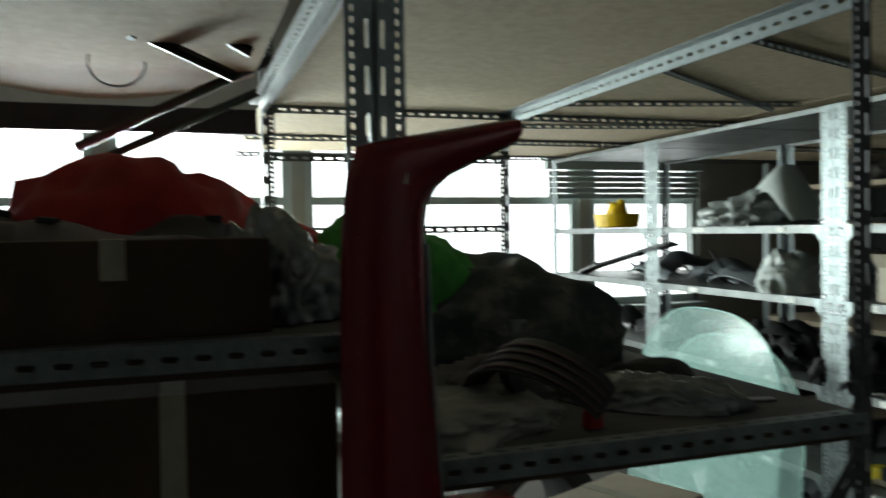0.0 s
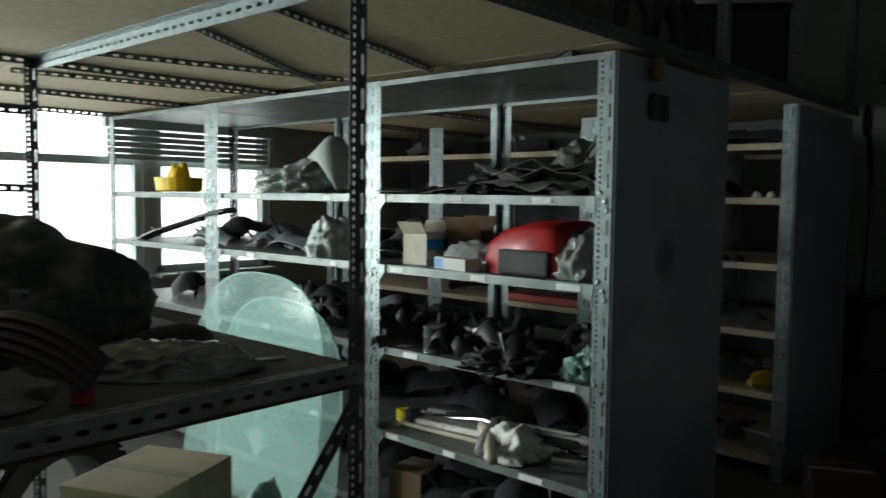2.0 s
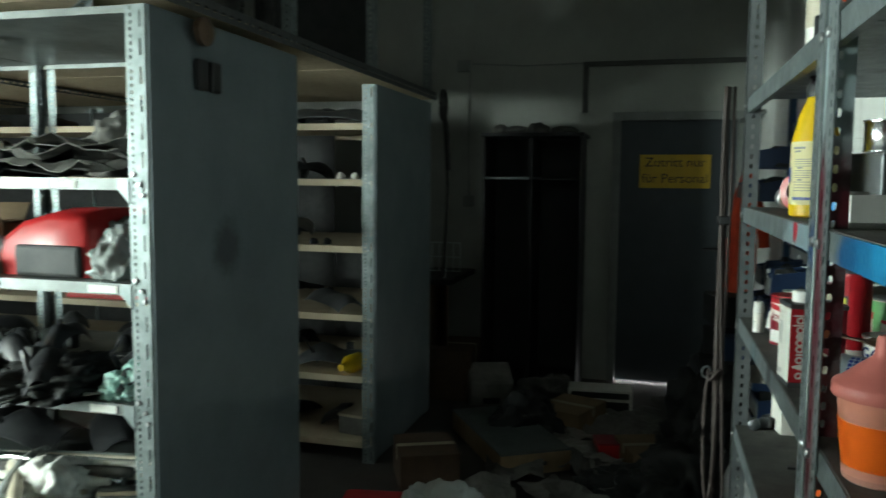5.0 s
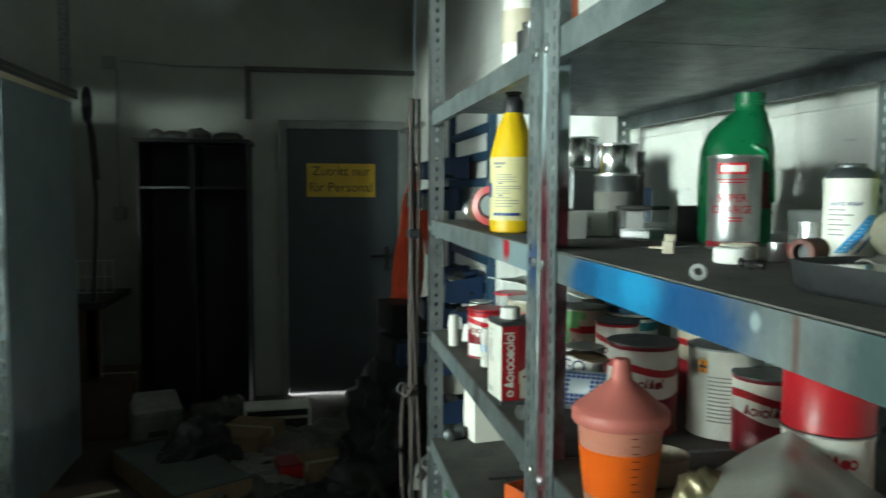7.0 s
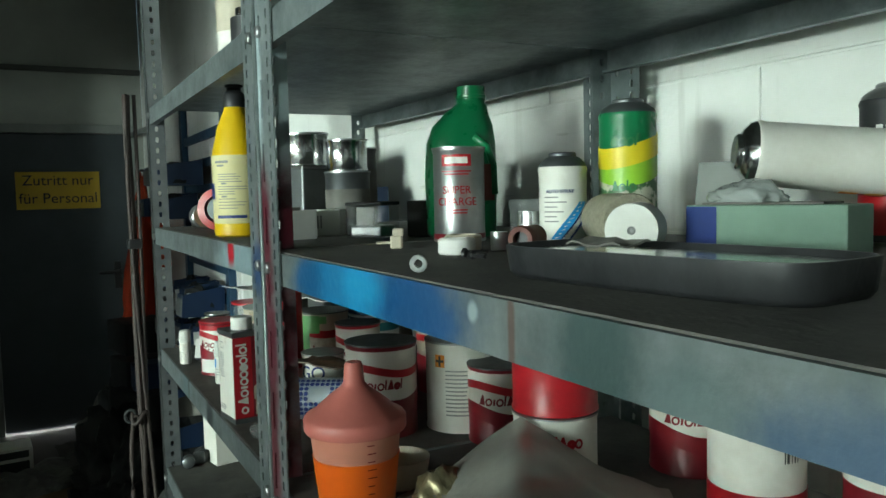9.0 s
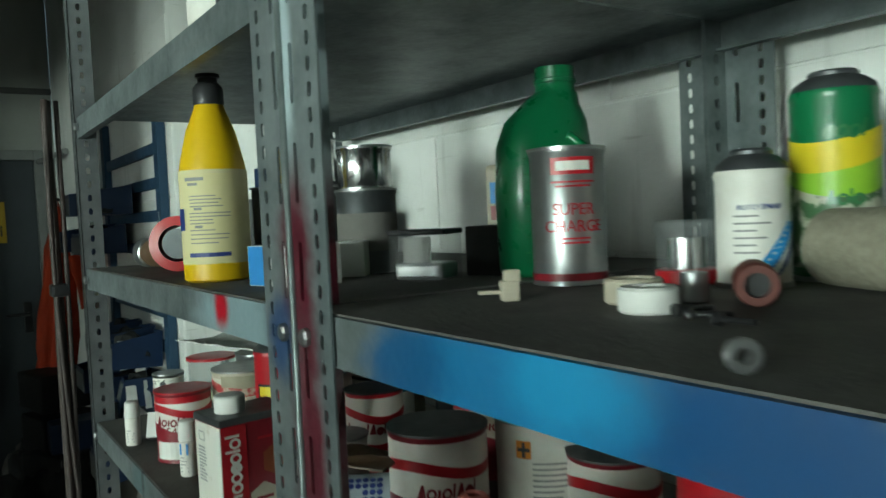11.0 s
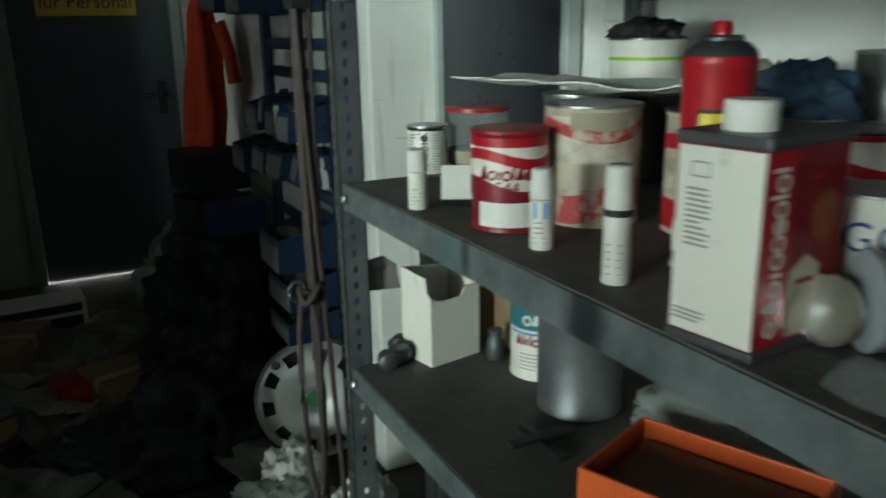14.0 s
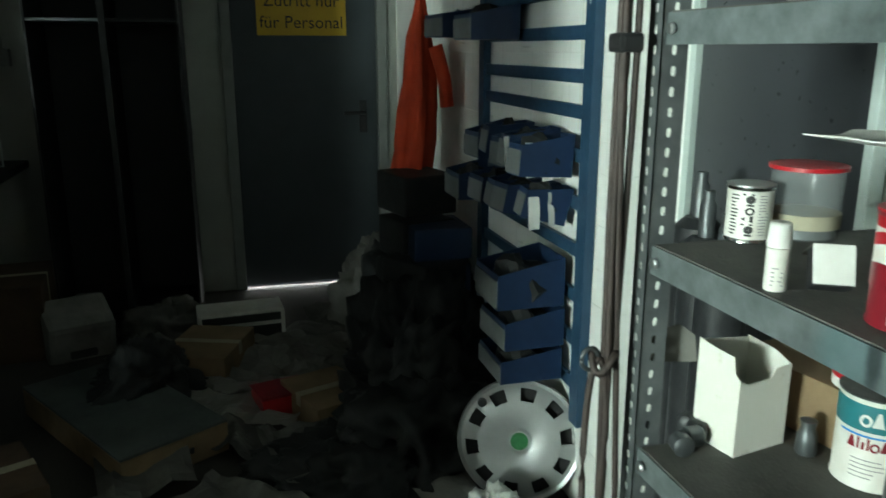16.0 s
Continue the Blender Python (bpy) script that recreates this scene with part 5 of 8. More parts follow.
bars([(0.02, 0.09, 0.05, 0.06)], terracotta, pose(0, -0.0425, 0), gj, "torn_label")
sc = can(1.800, -0.628, Z1, 0.036, 0.130, tin_dull, "bare metal additive tin with red letters SUPER CHARGE", [(0.004, 0.012, can_wine)], face_dir(1.800, -0.628, 1.05, -0.12), name="additive_tin", category="tin")
writing("SUPER", 0.0155, can_red, pose(0, 0, 0.072), sc, "lettering", 0.0366, 0.0008, 0.95)
writing("CHARGE", 0.0155, can_red, pose(0, 0, 0.056), sc, "lettering", 0.0366, 0.0008, 0.95)
bars([(0.0, 0.113, 0.042, 0.016)], can_red, pose(0, 0, 0), sc, "emblem", 0.0366)
bars([(0.0, 0.113, 0.032, 0.009)], can_white, pose(0, 0, 0), sc, "emblem", 0.0372)
for zz, w in ((0.098, 0.042), (0.094, 0.034), (0.045, 0.030), (0.041, 0.028)):
    bars([(0.0, zz, w, 0.0018)], can_red, pose(0, 0, 0), sc, "thin_line", 0.0366)
wb = thing("small_carton", pose(2.145, -0.505, Z1, 0, 0, 232), "small white glossy carton on the shelf", "carton")
part("body", box(0, 0, 0, 0.07, 0.05, 0.045, 0.0015), white_paper, wb)
bars([(0.018 + 0.006 * k, 0.024, 0.003, 0.022) for k in range(4)], grey_print, pose(0, 0, 0), wb, "print")
cl = thing("clear_case", pose(1.972, -0.522, Z1, 0, 0, 212), "clear plastic case of small parts with a dark lid", "case")
part("case", box(0, 0, 0.002, 0.066, 0.05, 0.052, 0.003), clear_plastic, cl)
part("contents", box(0.004, 0.004, 0.004, 0.062, 0.046, 0.022, 0.004), tin_dull, cl)
part("bright_insert", box(0.012, 0.010, 0.020, 0.045, 0.014, 0.050, 0.002), white_paper, cl)
part("lid", box(-0.001, -0.001, 0.052, 0.067, 0.051, 0.058, 0.002), black_plastic, cl)
pk = thing("dark_box", pose(1.98, -0.63, Z1, 0, 0, 205), "dark cardboard part box in the shade", "box")
part("body", box(0, 0, 0, 0.11, 0.06, 0.058, 0.002), dull_black, pk)
part("paper_end", box(-0.001, 0.002, 0.004, 0.001, 0.058, 0.052), dirty_paper, pk)
tb = thing("adhesive_tube", pose(2.10, -0.80, Z1, 0, 0, face_dir(2.10, -0.80, 1.49, -0.09)), "upright cream adhesive pack with blue and purple print", "pack")
part("pack", box(-0.035, -0.02, 0, 0.035, 0.02, 0.140, 0.008), can_cream, tb)
bars([(-0.018, 0.10, 0.02, 0.03), (0.02, 0.085, 0.008, 0.06)], blue_print, pose(0, -0.0205, 0), tb, "blue_print")
bars([(-0.018, 0.072, 0.02, 0.02)], can_wine, pose(0, -0.0205, 0), tb, "purple_print")
bars([(0.0, 0.03, 0.04, 0.01)], can_wine, pose(0, -0.0205, 0), tb, "purple_line")
kn = thing("wall_hook", pose(2.32, YR + 0.006, 1.60), "small dark peg fixed to the white wall", "hook")
turned("peg", [(0.012, 0), (0.012, 0.03), (0.016, 0.034), (0.016, 0.05), (0, 0.052)], cast_black, kn, m=pose(0, 0, 0, -90, 0, 0))
wc = thing("dark_bottle", pose(2.20, -0.90, Z1), "dusty glass bottle against the white wall", "bottle")
turned("body", [(0.028, 0), (0.030, 0.003), (0.030, 0.06), (0.022, 0.075), (0.016, 0.082), (0.016, 0.11), (0.018, 0.112), (0.018, 0.132), (0, 0.134)], cast_black, wc)
cp = thing("hose_clip", pose(1.735, -0.50, Z1, 0, 0, 60) @ Matrix.Scale(0.75, 4), "pale plastic hose clip lying on the shelf", "clip")
part("clip_body", box(-0.010, -0.012, 0, 0.010, 0.012, 0.022, 0.003), can_cream, cp)
part("clip_jaw", box(-0.012, -0.008, 0.020, 0.006, 0.008, 0.034, 0.003), can_cream, cp)
part("tongue", box(0.008, -0.006, 0.008, 0.034, 0.006, 0.012, 0.001), can_cream, cp)
cr = thing("plastic_disc", pose(1.598, -0.512, Z1), "round white plastic disc on the shelf", "disc")
turned("cap", [(0.019, 0), (0.021, 0.002), (0.021, 0.016), (0.019, 0.018), (0.012, 0.018), (0.011, 0.014), (0, 0.014)], white_paper, cr)
cr = thing("tape_ring", pose(1.642, -0.545, Z1), "grey plastic ring beside the cap", "ring")
turned("ring", [(0.020, 0), (0.022, 0.002), (0.022, 0.017), (0.020, 0.019), (0.016, 0.019), (0.015, 0.0), (0.020, 0)], can_cream, cr)
nt = thing("steel_nut", pose(1.432, -0.383, Z1 + 0.0085, 90, 0, 55) @ Matrix.Scale(0.64, 4), "steel flanged nut standing on its side", "nut")
b = lathe([(0.0115, 0), (0.0125, 0.001), (0.0125, 0.004), (0.010, 0.006), (0.010, 0.014), (0.006, 0.014), (0.006, 0.0), (0.0115, 0.0)], 12)
smooth_sharp(part("nut", b, tin_dull, nt))
gl = thing("glass_jar", pose(1.705, -0.685, Z1), "clear jar with a silver lid and red base", "jar")
turned("base", [(0.027, 0), (0.029, 0.001), (0.029, 0.012), (0.028, 0.013)], can_red, gl)
turned("wall", [(0.028, 0.012), (0.028, 0.045), (0.030, 0.046), (0.030, 0.056), (0.027, 0.058), (0, 0.058)], clear_plastic, gl)
turned("insert", [(0.018, 0.013), (0.018, 0.042), (0, 0.042)], chrome, gl)
hs = thing("rubber_bushing", pose(1.566, -0.585, Z1 + 0.0155, 0, 90, -52) @ Matrix.Scale(0.72, 4), "short red rubber bushing with a grey sleeve lying down", "bushing")
turned("sleeve", [(0.012, -0.034), (0.019, -0.034), (0.021, -0.030), (0.021, -0.010), (0.013, -0.010), (0.012, -0.034)], terracotta, hs)
turned("bore", [(0.0, -0.020), (0.012, -0.020), (0.012, -0.012), (0, -0.012)], cast_black, hs)
turned("rubber", [(0.017, -0.010), (0.020, -0.008), (0.020, 0.04), (0.014, 0.042), (0, 0.042)], terracotta, hs)
for k in range(3):
    sc2 = thing("loose_screw", pose(1.50 + 0.03 * k, -0.49 - 0.02 * k, Z1 + 0.004, 0, 90, 35 * k), "loose dark screw on the shelf", "screw", "loose screws")
    turned("shank", [(0.002, 0), (0.002, 0.022), (0.0045, 0.024), (0.0045, 0.028), (0, 0.028)], cast_black, sc2, seg=10)
kn = thing("steel_bush", pose(1.61, -0.575, Z1), "small steel bush standing on the shelf", "bush")
turned("bush", [(0.009, 0), (0.010, 0.001), (0.010, 0.022), (0.006, 0.022), (0.006, 0)], tin_dull, kn)
s1 = aerosol(1.64, -0.69, Z1, 0.030, 0.100, can_white, dark_tin, "white spray can with a blue slash and small print", face_dir(1.64, -0.69, 1.05, -0.12), None, [], nozzle=False)
bars(text_lines(0.03, 0.030, 0.060, 6, 8, -0.006, 0.0016), grey_print, pose(0, 0, 0), s1, "small_print", 0.0305)


def slash(r, x0, z0, x1, z1, w, mat, parent, name="blue_slash"):
    """A slanting printed band wrapped on a can."""
    b = bmesh.new()
    cols = []
    for k in range(11):
        u = k / 10
        z = z0 + (z1 - z0) * u
        cols.append([b.verts.new((r * math.sin(xx / r), -r * math.cos(xx / r), z)) for xx in (x0 + (x1 - x0) * u, x0 + (x1 - x0) * u + w)])
    for p, q in zip(cols, cols[1:]):
        b.faces.new((p[0], p[1], q[1], q[0]))
    return part(name, b, mat, parent)


slash(0.0309, -0.012, 0.008, 0.026, 0.054, 0.013, bright_blue, s1)
slash(0.0306, 0.000, 0.008, 0.030, 0.042, 0.014, navy_print, s1)
writing("AUTO SPRAY", 0.0062, navy_print, pose(0, 0, 0.067), s1, "lettering", 0.0308)
s2 = aerosol(1.615, -0.775, Z1, 0.036, 0.166, green_pl, dark_tin, "green and yellow spray can with speckled print", face_dir(1.615, -0.775, 1.05, -0.12), None, [(0.012, 0.096, camo_print)], nozzle=False)
wave(0.036, 0.104, 0.014, 0.036, lime, s2, turns=1.0)
wave(0.036, 0.118, 0.012, 0.026, yellow_print, s2, turns=1.0, ph=0.6, d=0.0013)
emblem("cooi", 0.015, green_emblem, pose(0, 0, 0.122), s2, 0.0376, 0.25)
emblem("aoio", 0.013, green_emblem, pose(0, 0, 0.066), s2, 0.0364)
s3 = aerosol(1.36, -0.93, Z1, 0.036, 0.16, black_plastic, tin_dull, "black and red spray can by the wall", face_dir(1.36, -0.93, 0.85, -0.07), None, [(0.012, 0.095, can_red)])
bars([(-0.015 + 0.010 * k, 0.122, 0.007, 0.016) for k in range(5)], white_paper, pose(0, 0, 0), s3, "emblem", 0.0368)
s4 = aerosol(0, 0, 0, 0.033, 0.17, can_white, chrome, "white spray can lying tilted with orange warning squares", 0, None, [(0.012, 0.03, can_wine)], Matrix.Translation((1.295, -0.882, 1.552)) @ Vector((0.60, 0.79, 0.10)).to_track_quat('Z', 'Y').to_matrix().to_4x4(), nozzle=False)
bars([(-0.01, 0.05, 0.018, 0.018), (-0.01, 0.075, 0.018, 0.018)], orange_print, pose(0, 0, 0, 0, 0, 20), s4, "warning_square", 0.0338)
tr = thing("abrasive_roll", pose(1.535, -0.69, Z1 + 0.0325, 90, 0, 66), "grey roll of abrasive paper lying on its side", "roll")
turned("roll", [(0.013, -0.05), (0.030, -0.05), (0.031, -0.048), (0.031, 0.048), (0.013, 0.05), (0.012, 0.0), (0.013, -0.05)], grit_paper, tr, seg=40)
turned("core", [(0.0105, -0.049), (0.0130, -0.0505), (0.0130, 0.0505), (0.0105, 0.049), (0.0105, -0.049)], cardboard, tr, "brown card core", seg=24)
tr = thing("tape_roll", pose(1.432, -0.625, Z1 + 0.0275, 90, 0, 36), "white faced roll of masking tape on its side", "roll")
turned("roll", [(0.004, -0.02), (0.026, -0.021), (0.027, -0.018), (0.027, 0.02), (0.004, 0.02), (0.004, -0.02)], white_paper, tr, seg=36)
turned("core", [(0.002, -0.018), (0.0042, -0.0205), (0.0042, 0.0205), (0.002, 0.018)], grey_print, tr, seg=20)
gb = thing("sandpaper_box", pose(1.425, -0.685, Z1, 0, 0, 192), "pale green carton with a blue printed end", "carton")
part("body", box(0, 0, 0, 0.16, 0.055, 0.050, 0.002), pale_green_box, gb)
bars([(0.018, 0.025, 0.034, 0.047)], navy_print, pose(0, 0, 0), gb, "blue_print")
part("flap", box(0.02, -0.002, 0.0505, 0.14, 0.04, 0.0525, 0.0006), dirty_paper, gb)
gc = thing("grey_card", pose(1.43, -0.745, Z1 + 0.022, -12, 0, 200), "folded grey card standing open by the tins", "card")
part("card", box(-0.035, 0, 0, 0.05, 0.003, 0.075, 0.001), frame_paint, gc)
pf = thing("plastic_wrapper", pose(1.36, -0.700, Z1 + 0.053), "crumpled clear film over the lying can", "wrapper")
part("film", heap(0.07, 0.04, 0.016, 41, 0.35, 3.0, 4, True, 0.3), foil, pf, smooth=True)
# the grey lamp glass tray
ty = thing("car_mirror", pose(1.25, -0.49, Z1, 0, 0, 186) @ Matrix.Diagonal((0.56, 0.65, 0.75, 1)), "black car mirror housing lying with its pane up", "car mirror")
b = bmesh.new()
prof = [(0.90, 0.0), (0.96, 0.006), (1.0, 0.030), (1.0, 0.034), (0.965, 0.034), (0.93, 0.014), (0.0, 0.012)]
rings = []
for s_, z in prof:
    ring = []
    for k in range(48):
        t = 2 * math.pi * k / 48
        ca, sa = math.cos(t), math.sin(t)
        ring.append(b.verts.new((math.copysign(abs(ca) ** 0.42, ca) * (0.245 - (1 - s_) * 0.1) * (1 if s_ else 0), math.copysign(abs(sa) ** 0.42, sa) * (0.085 - (1 - s_) * 0.1) * (1 if s_ else 0), z)))
    rings.append(ring)
for p, q in zip(rings, rings[1:]):
    for k in range(48):
        b.faces.new((p[k], p[(k + 1) % 48], q[(k + 1) % 48], q[k]))
b.faces.new(rings[0][::-1])
bmesh.ops.remove_doubles(b, verts=b.verts[:], dist=0.0001)
smooth_sharp(part("shell", b, black_plastic, ty), 50)
part("glossy_pane", box(-0.222, -0.066, 0.026, 0.222, 0.066, 0.029, 0.001), mirror_pane, ty, "glossy dusty mirror pane")
part("scrap", sheet_mesh(0.10, 0.05, 19, 0.006, 8, 20), dirty_paper, ty).location = (-0.10, 0.0, 0.030)

# ---- upper shelf ----
aerosol(2.20, -0.42, Z0, 0.033, 0.16, can_white, dark_tin, "white spray can with orange print on the top shelf", 0, cast_black, [(0.05, 0.11, can_cream)])
bk = thing("black_tub", pose(2.06, -0.41, Z0), "round black plastic lid with a bright disc on it", "tub")
turned("tub", [(0.030, 0), (0.032, 0.002), (0.032, 0.045), (0.028, 0.047), (0, 0.047)], black_plastic, bk)
turned("disc", [(0.020, 0.047), (0.024, 0.048), (0.024, 0.060), (0.010, 0.062), (0, 0.060)], chrome, bk)
ob = aerosol(1.945, -0.41, Z0, 0.032, 0.19, orange_pl, orange_pl, "bright orange spray can on the top shelf", 0)
for k, (xx, yy, hh) in enumerate(((2.42, -0.66, 0.13), (2.56, -0.52, 0.09), (2.64, -0.66, 0.12), (2.76, -0.56, 0.10))):
    can(xx, yy, Z0, 0.04, hh, (dark_tin, blue_bin, tin_dull, dark_tin)[k], ("dark tin", "dark blue tin", "dull tin", "dark tin")[k] + " on the top shelf near the wall end", [(hh * 0.3, hh * 0.7, (dirty_paper, navy_print, can_red, dirty_paper)[k])], 0)

# ---- lower shelf at knee height, far bay ----
wbx = thing("open_carton", pose(2.849, -0.478, Z3, 0, 0, 11), "torn open white cardboard box", "carton")


def card_panel(pts, axis, at, t, mat, parent, name="panel"):
    """A card panel cut to an outline, upright, in the plane axis = at."""
    b = bmesh.new()
    lo = [b.verts.new((at, p, z) if axis == "x" else (p, at, z)) for p, z in pts]
    hi = [b.verts.new((at + t, p, z) if axis == "x" else (p, at + t, z)) for p, z in pts]
    b.faces.new(lo)
    b.faces.new(hi[::-1])
    for k in range(len(pts)):
        q = (k + 1) % len(pts)
        b.faces.new((lo[k], lo[q], hi[q], hi[k]))
    bmesh.ops.recalc_face_normals(b, faces=b.faces[:])
    return part(name, b, mat, parent)


card_panel([(0, 0), (0.082, 0), (0.082, 0.158), (0.046, 0.152), (0.014, 0.150), (0.010, 0.126), (0, 0.118)], "y", -0.002, 0.002, soft_card, wbx)
card_panel([(-0.002, 0), (-0.102, 0), (-0.102, 0.128), (-0.070, 0.126), (-0.062, 0.112), (-0.018, 0.110), (-0.002, 0.118)], "x", 0.0, 0.002, soft_card, wbx)
card_panel([(0.002, 0), (0.082, 0), (0.082, 0.145), (0.03, 0.140), (0.002, 0.128)], "y", -0.102, 0.002, soft_card, wbx)
card_panel([(-0.004, 0), (-0.100, 0), (-0.100, 0.142), (-0.004, 0.155)], "x", 0.080, 0.002, soft_card, wbx)
part("filling", heap(0.045, 0.058, 0.06, 91, 0.25, 3, 3, True, 0.2), dull_black, wbx).location = (0.041, -0.052, 0.003)
f = card_panel([(0, 0), (0.075, 0.004), (0.068, 0.052), (0.020, 0.060), (0, 0.042)], "x", 0.0, 0.002, dirty_paper, wbx, "flap")
f.matrix_basis = pose(0.084, 0.0, 0.118, -8, 0, -38)
cb = thing("brown_carton", pose(3.02, -0.60, Z3, 0, 0, 190), "brown cardboard box behind the white one", "carton")
part("body", box(0, 0, 0, 0.26, 0.14, 0.095, 0.002), cardboard, cb)
for k, (dx, dy) in enumerate(((0, 0), (0.03, -0.02), (-0.03, 0.015), (0.0, -0.04), (0.045, 0.02))):
    kb = thing("socket_knob", pose(2.895 + dx, -0.425 + dy, Z3 + 0.016, 90, 0, 40 * k), "black and chrome socket knob", "knob", "socket knobs")
    turned("knob", [(0.010, 0), (0.016, 0.004), (0.016, 0.026), (0.013, 0.03), (0.008, 0.03), (0.007, 0.02), (0, 0.02)], black_plastic if k % 2 else dark_tin, kb, seg=16)
bu = thing("bulb_socket", pose(2.835, -0.59, Z3), "small dark bulb socket standing up", "socket")
turned("socket", [(0.014, 0), (0.016, 0.004), (0.014, 0.03), (0.010, 0.04), (0.012, 0.052), (0, 0.056)], dark_tin, bu)
dl = can(2.758, -0.630, Z3, 0.049, 0.13, can_white, "white paint tin with teal print and a dark lid", [(0.085, 0.122, teal_print)], face_dir(2.715, -0.625, 2.0, 0.15), "open", lid_mat=black_plastic)
emblem("oai", 0.022, white_paper, pose(-0.0, 0, 0.094), dl, 0.0497)
emblem("aitioao", 0.017, can_wine, pose(0, 0, 0.060), dl, 0.0495)
bars([(0.0, 0.079, 0.09, 0.003)], blue_print, pose(0, 0, 0), dl, "blue_line", 0.0495)
bars(text_lines(0.05, 0.02, 0.045, 5, 12, 0, 0.0014), grey_print, pose(0, 0, 0), dl, "small_print", 0.0495)
can(2.835, -0.690, Z3, 0.052, 0.155, can_white, "red and white paint tin behind the others", [(0.03, 0.085, can_red), (0.11, 0.135, can_red)], 0)
can(2.633, -0.614, Z3, 0.062, 0.160, worn_tin, "tall plain dark grey cylinder can", [], 0, "lid", name="grey_drum")
can(2.56, -0.78, Z3, 0.045, 0.08, dark_tin, "small dark open tin in the shade", [], 0, "open")
wn2 = thing("steel_bracket", pose(2.56, -0.50, Z3), "small black steel cross bracket", "bracket")
part("arm", box(-0.05, -0.008, 0, 0.05, 0.008, 0.008, 0.002), cast_black, wn2)
part("arm", box(-0.008, -0.05, 0.008, 0.008, 0.05, 0.014, 0.002), cast_black, wn2)
ot = thing("orange_tray", pose(2.345, -0.575, Z3, 0, 0, 202) @ Matrix.Diagonal((0.70, 0.66, 1.0, 1)), "orange plastic tray holding flat dark boards", "tray")
b = box(-0.17, -0.12, 0, 0.17, 0.12, 0.006, 0.002)
box(-0.17, -0.12, 0.006, 0.17, -0.112, 0.05, 0.002, b)
box(-0.17, 0.112, 0.006, 0.17, 0.12, 0.05, 0.002, b)
box(-0.17, -0.112, 0.006, -0.162, 0.112, 0.05, 0.002, b)
box(0.162, -0.112, 0.006, 0.17, 0.112, 0.05, 0.002, b)
part("tray_body", b, orange_pl, ot)
part("insert", box(-0.15, -0.10, 0.012, 0.15, 0.10, 0.028, 0.002), brown_glass, ot)
wr = thing("plastic_wrapper", pose(2.505, -0.70, Z3), "striped crumpled plastic packaging", "wrapper")
part("film", heap(0.13, 0.12, 0.05, 57, 0.35, 3.0, 4, True, 0.3), foil, wr, smooth=True)
ob2 = thing("orange_box", pose(1.96, -0.50, Z3, 0, 0, 180), "orange plastic toolbox with a dark recess", "box")
part("body", box(-0.07, -0.06, 0, 0.07, 0.06, 0.075, 0.006), orange_pl, ob2)
part("lid_rim", box(-0.074, -0.064, 0.075, 0.074, 0.064, 0.092, 0.003), orange_pl, ob2)
part("recess", box(-0.045, -0.062, 0.015, 0.045, -0.0595, 0.055, 0.001), terracotta, ob2)

# ---- pier, bin rack and what stands below it ----
block_wall(wall_r, 0.6, XC, YR - 0.006, 1.0, 2.35)
block_wall(wall_p, XC + 0.004, 5.4, YP - 0.004, 0.0, 2.25)

br = thing("bin_rack", pose(0, 0, 0), "blue steel wall rack with rails for storage bins", "rack")
for x in (3.985, 4.93):
    part("upright", box(x - 0.03, YP + 0.004, 0.30, x + 0.03, YP + 0.034, 2.0, 0.003), blue_steel, br)
for z in (0.42, 0.56, 0.70, 0.84, 0.98, 1.12, 1.245, 1.345, 1.465, 1.585, 1.70, 1.82):
    rail = box(4.015, YP + 0.008, z - 0.02, 4.90, YP + 0.024, z + 0.02, 0.002)
    part("rail", rail, blue_steel, br)
bars([(0, 0.04 + 0.006 * k, 0.012, 0.0035) for k in range(10)], white_paper, pose(3.985, YP + 0.0345, 1.50, 0, 0, 180), br, "maker_plate")


def bin_(x, z, w, d, h, rz=0, tilt=0, mat=None, front=None, y=None, flap=True):
    t = thing("storage_bin", pose(x, (YP + 0.04) if y is None else y, z, tilt, 0, 180 + rz), "dark blue plastic storage bin with a grey label front", "bin", "storage bins")
    b = open_box(w, d, h, h * 0.72)
    part("bin_shell", b, mat or blue_bin, t)
    part("label_front", box(-w / 2 - 0.001, -d - 0.004, 0.004, w / 2 + 0.001, -d - 0.001, h * 0.6, 0.001), front or grey_bin, t, "grey label strip")
    if flap:
        part("filling", heap(w * 0.8, d * 0.7, h * 0.7, x * 7 + z, 0.4, 3, 3, True, 0.3), dull_black, t).location = (0, -d / 2, 0.005)
    return t


for x, z, w, d, h, rz, tilt in ((4.60, 1.45, 0.20, 0.17, 0.115, 0, 0), (4.82, 1.46, 0.18, 0.22, 0.11, 6, 0), (4.45, 1.60, 0.20, 0.22, 0.11, 0, 0),
                                (4.10, 1.055, 0.085, 0.17, 0.125, 5, -4), (4.205, 1.06, 0.085, 0.16, 0.13, -3, -6), (4.31, 1.055, 0.09, 0.15, 0.125, 8, -3), (4.42, 1.07, 0.09, 0.15, 0.12, -5, -8), (4.56, 1.06, 0.13, 0.15, 0.12, 4, 0),
                                (4.12, 0.905, 0.085, 0.14, 0.115, -6, -14), (4.23, 0.90, 0.09, 0.18, 0.12, 7, -12), (4.36, 0.895, 0.11, 0.15, 0.12, -4, -10), (4.52, 0.90, 0.13, 0.15, 0.12, 3, -5), (4.72, 0.89, 0.18, 0.17, 0.13, 0, 0),
                                (4.17, 0.66, 0.21, 0.215, 0.150, 0, 0), (4.17, 0.53, 0.21, 0.195, 0.120, 2, 0), (4.17, 0.42, 0.21, 0.20, 0.100, 0, 0)):
    bin_(x, z, w, d, h, rz, tilt)
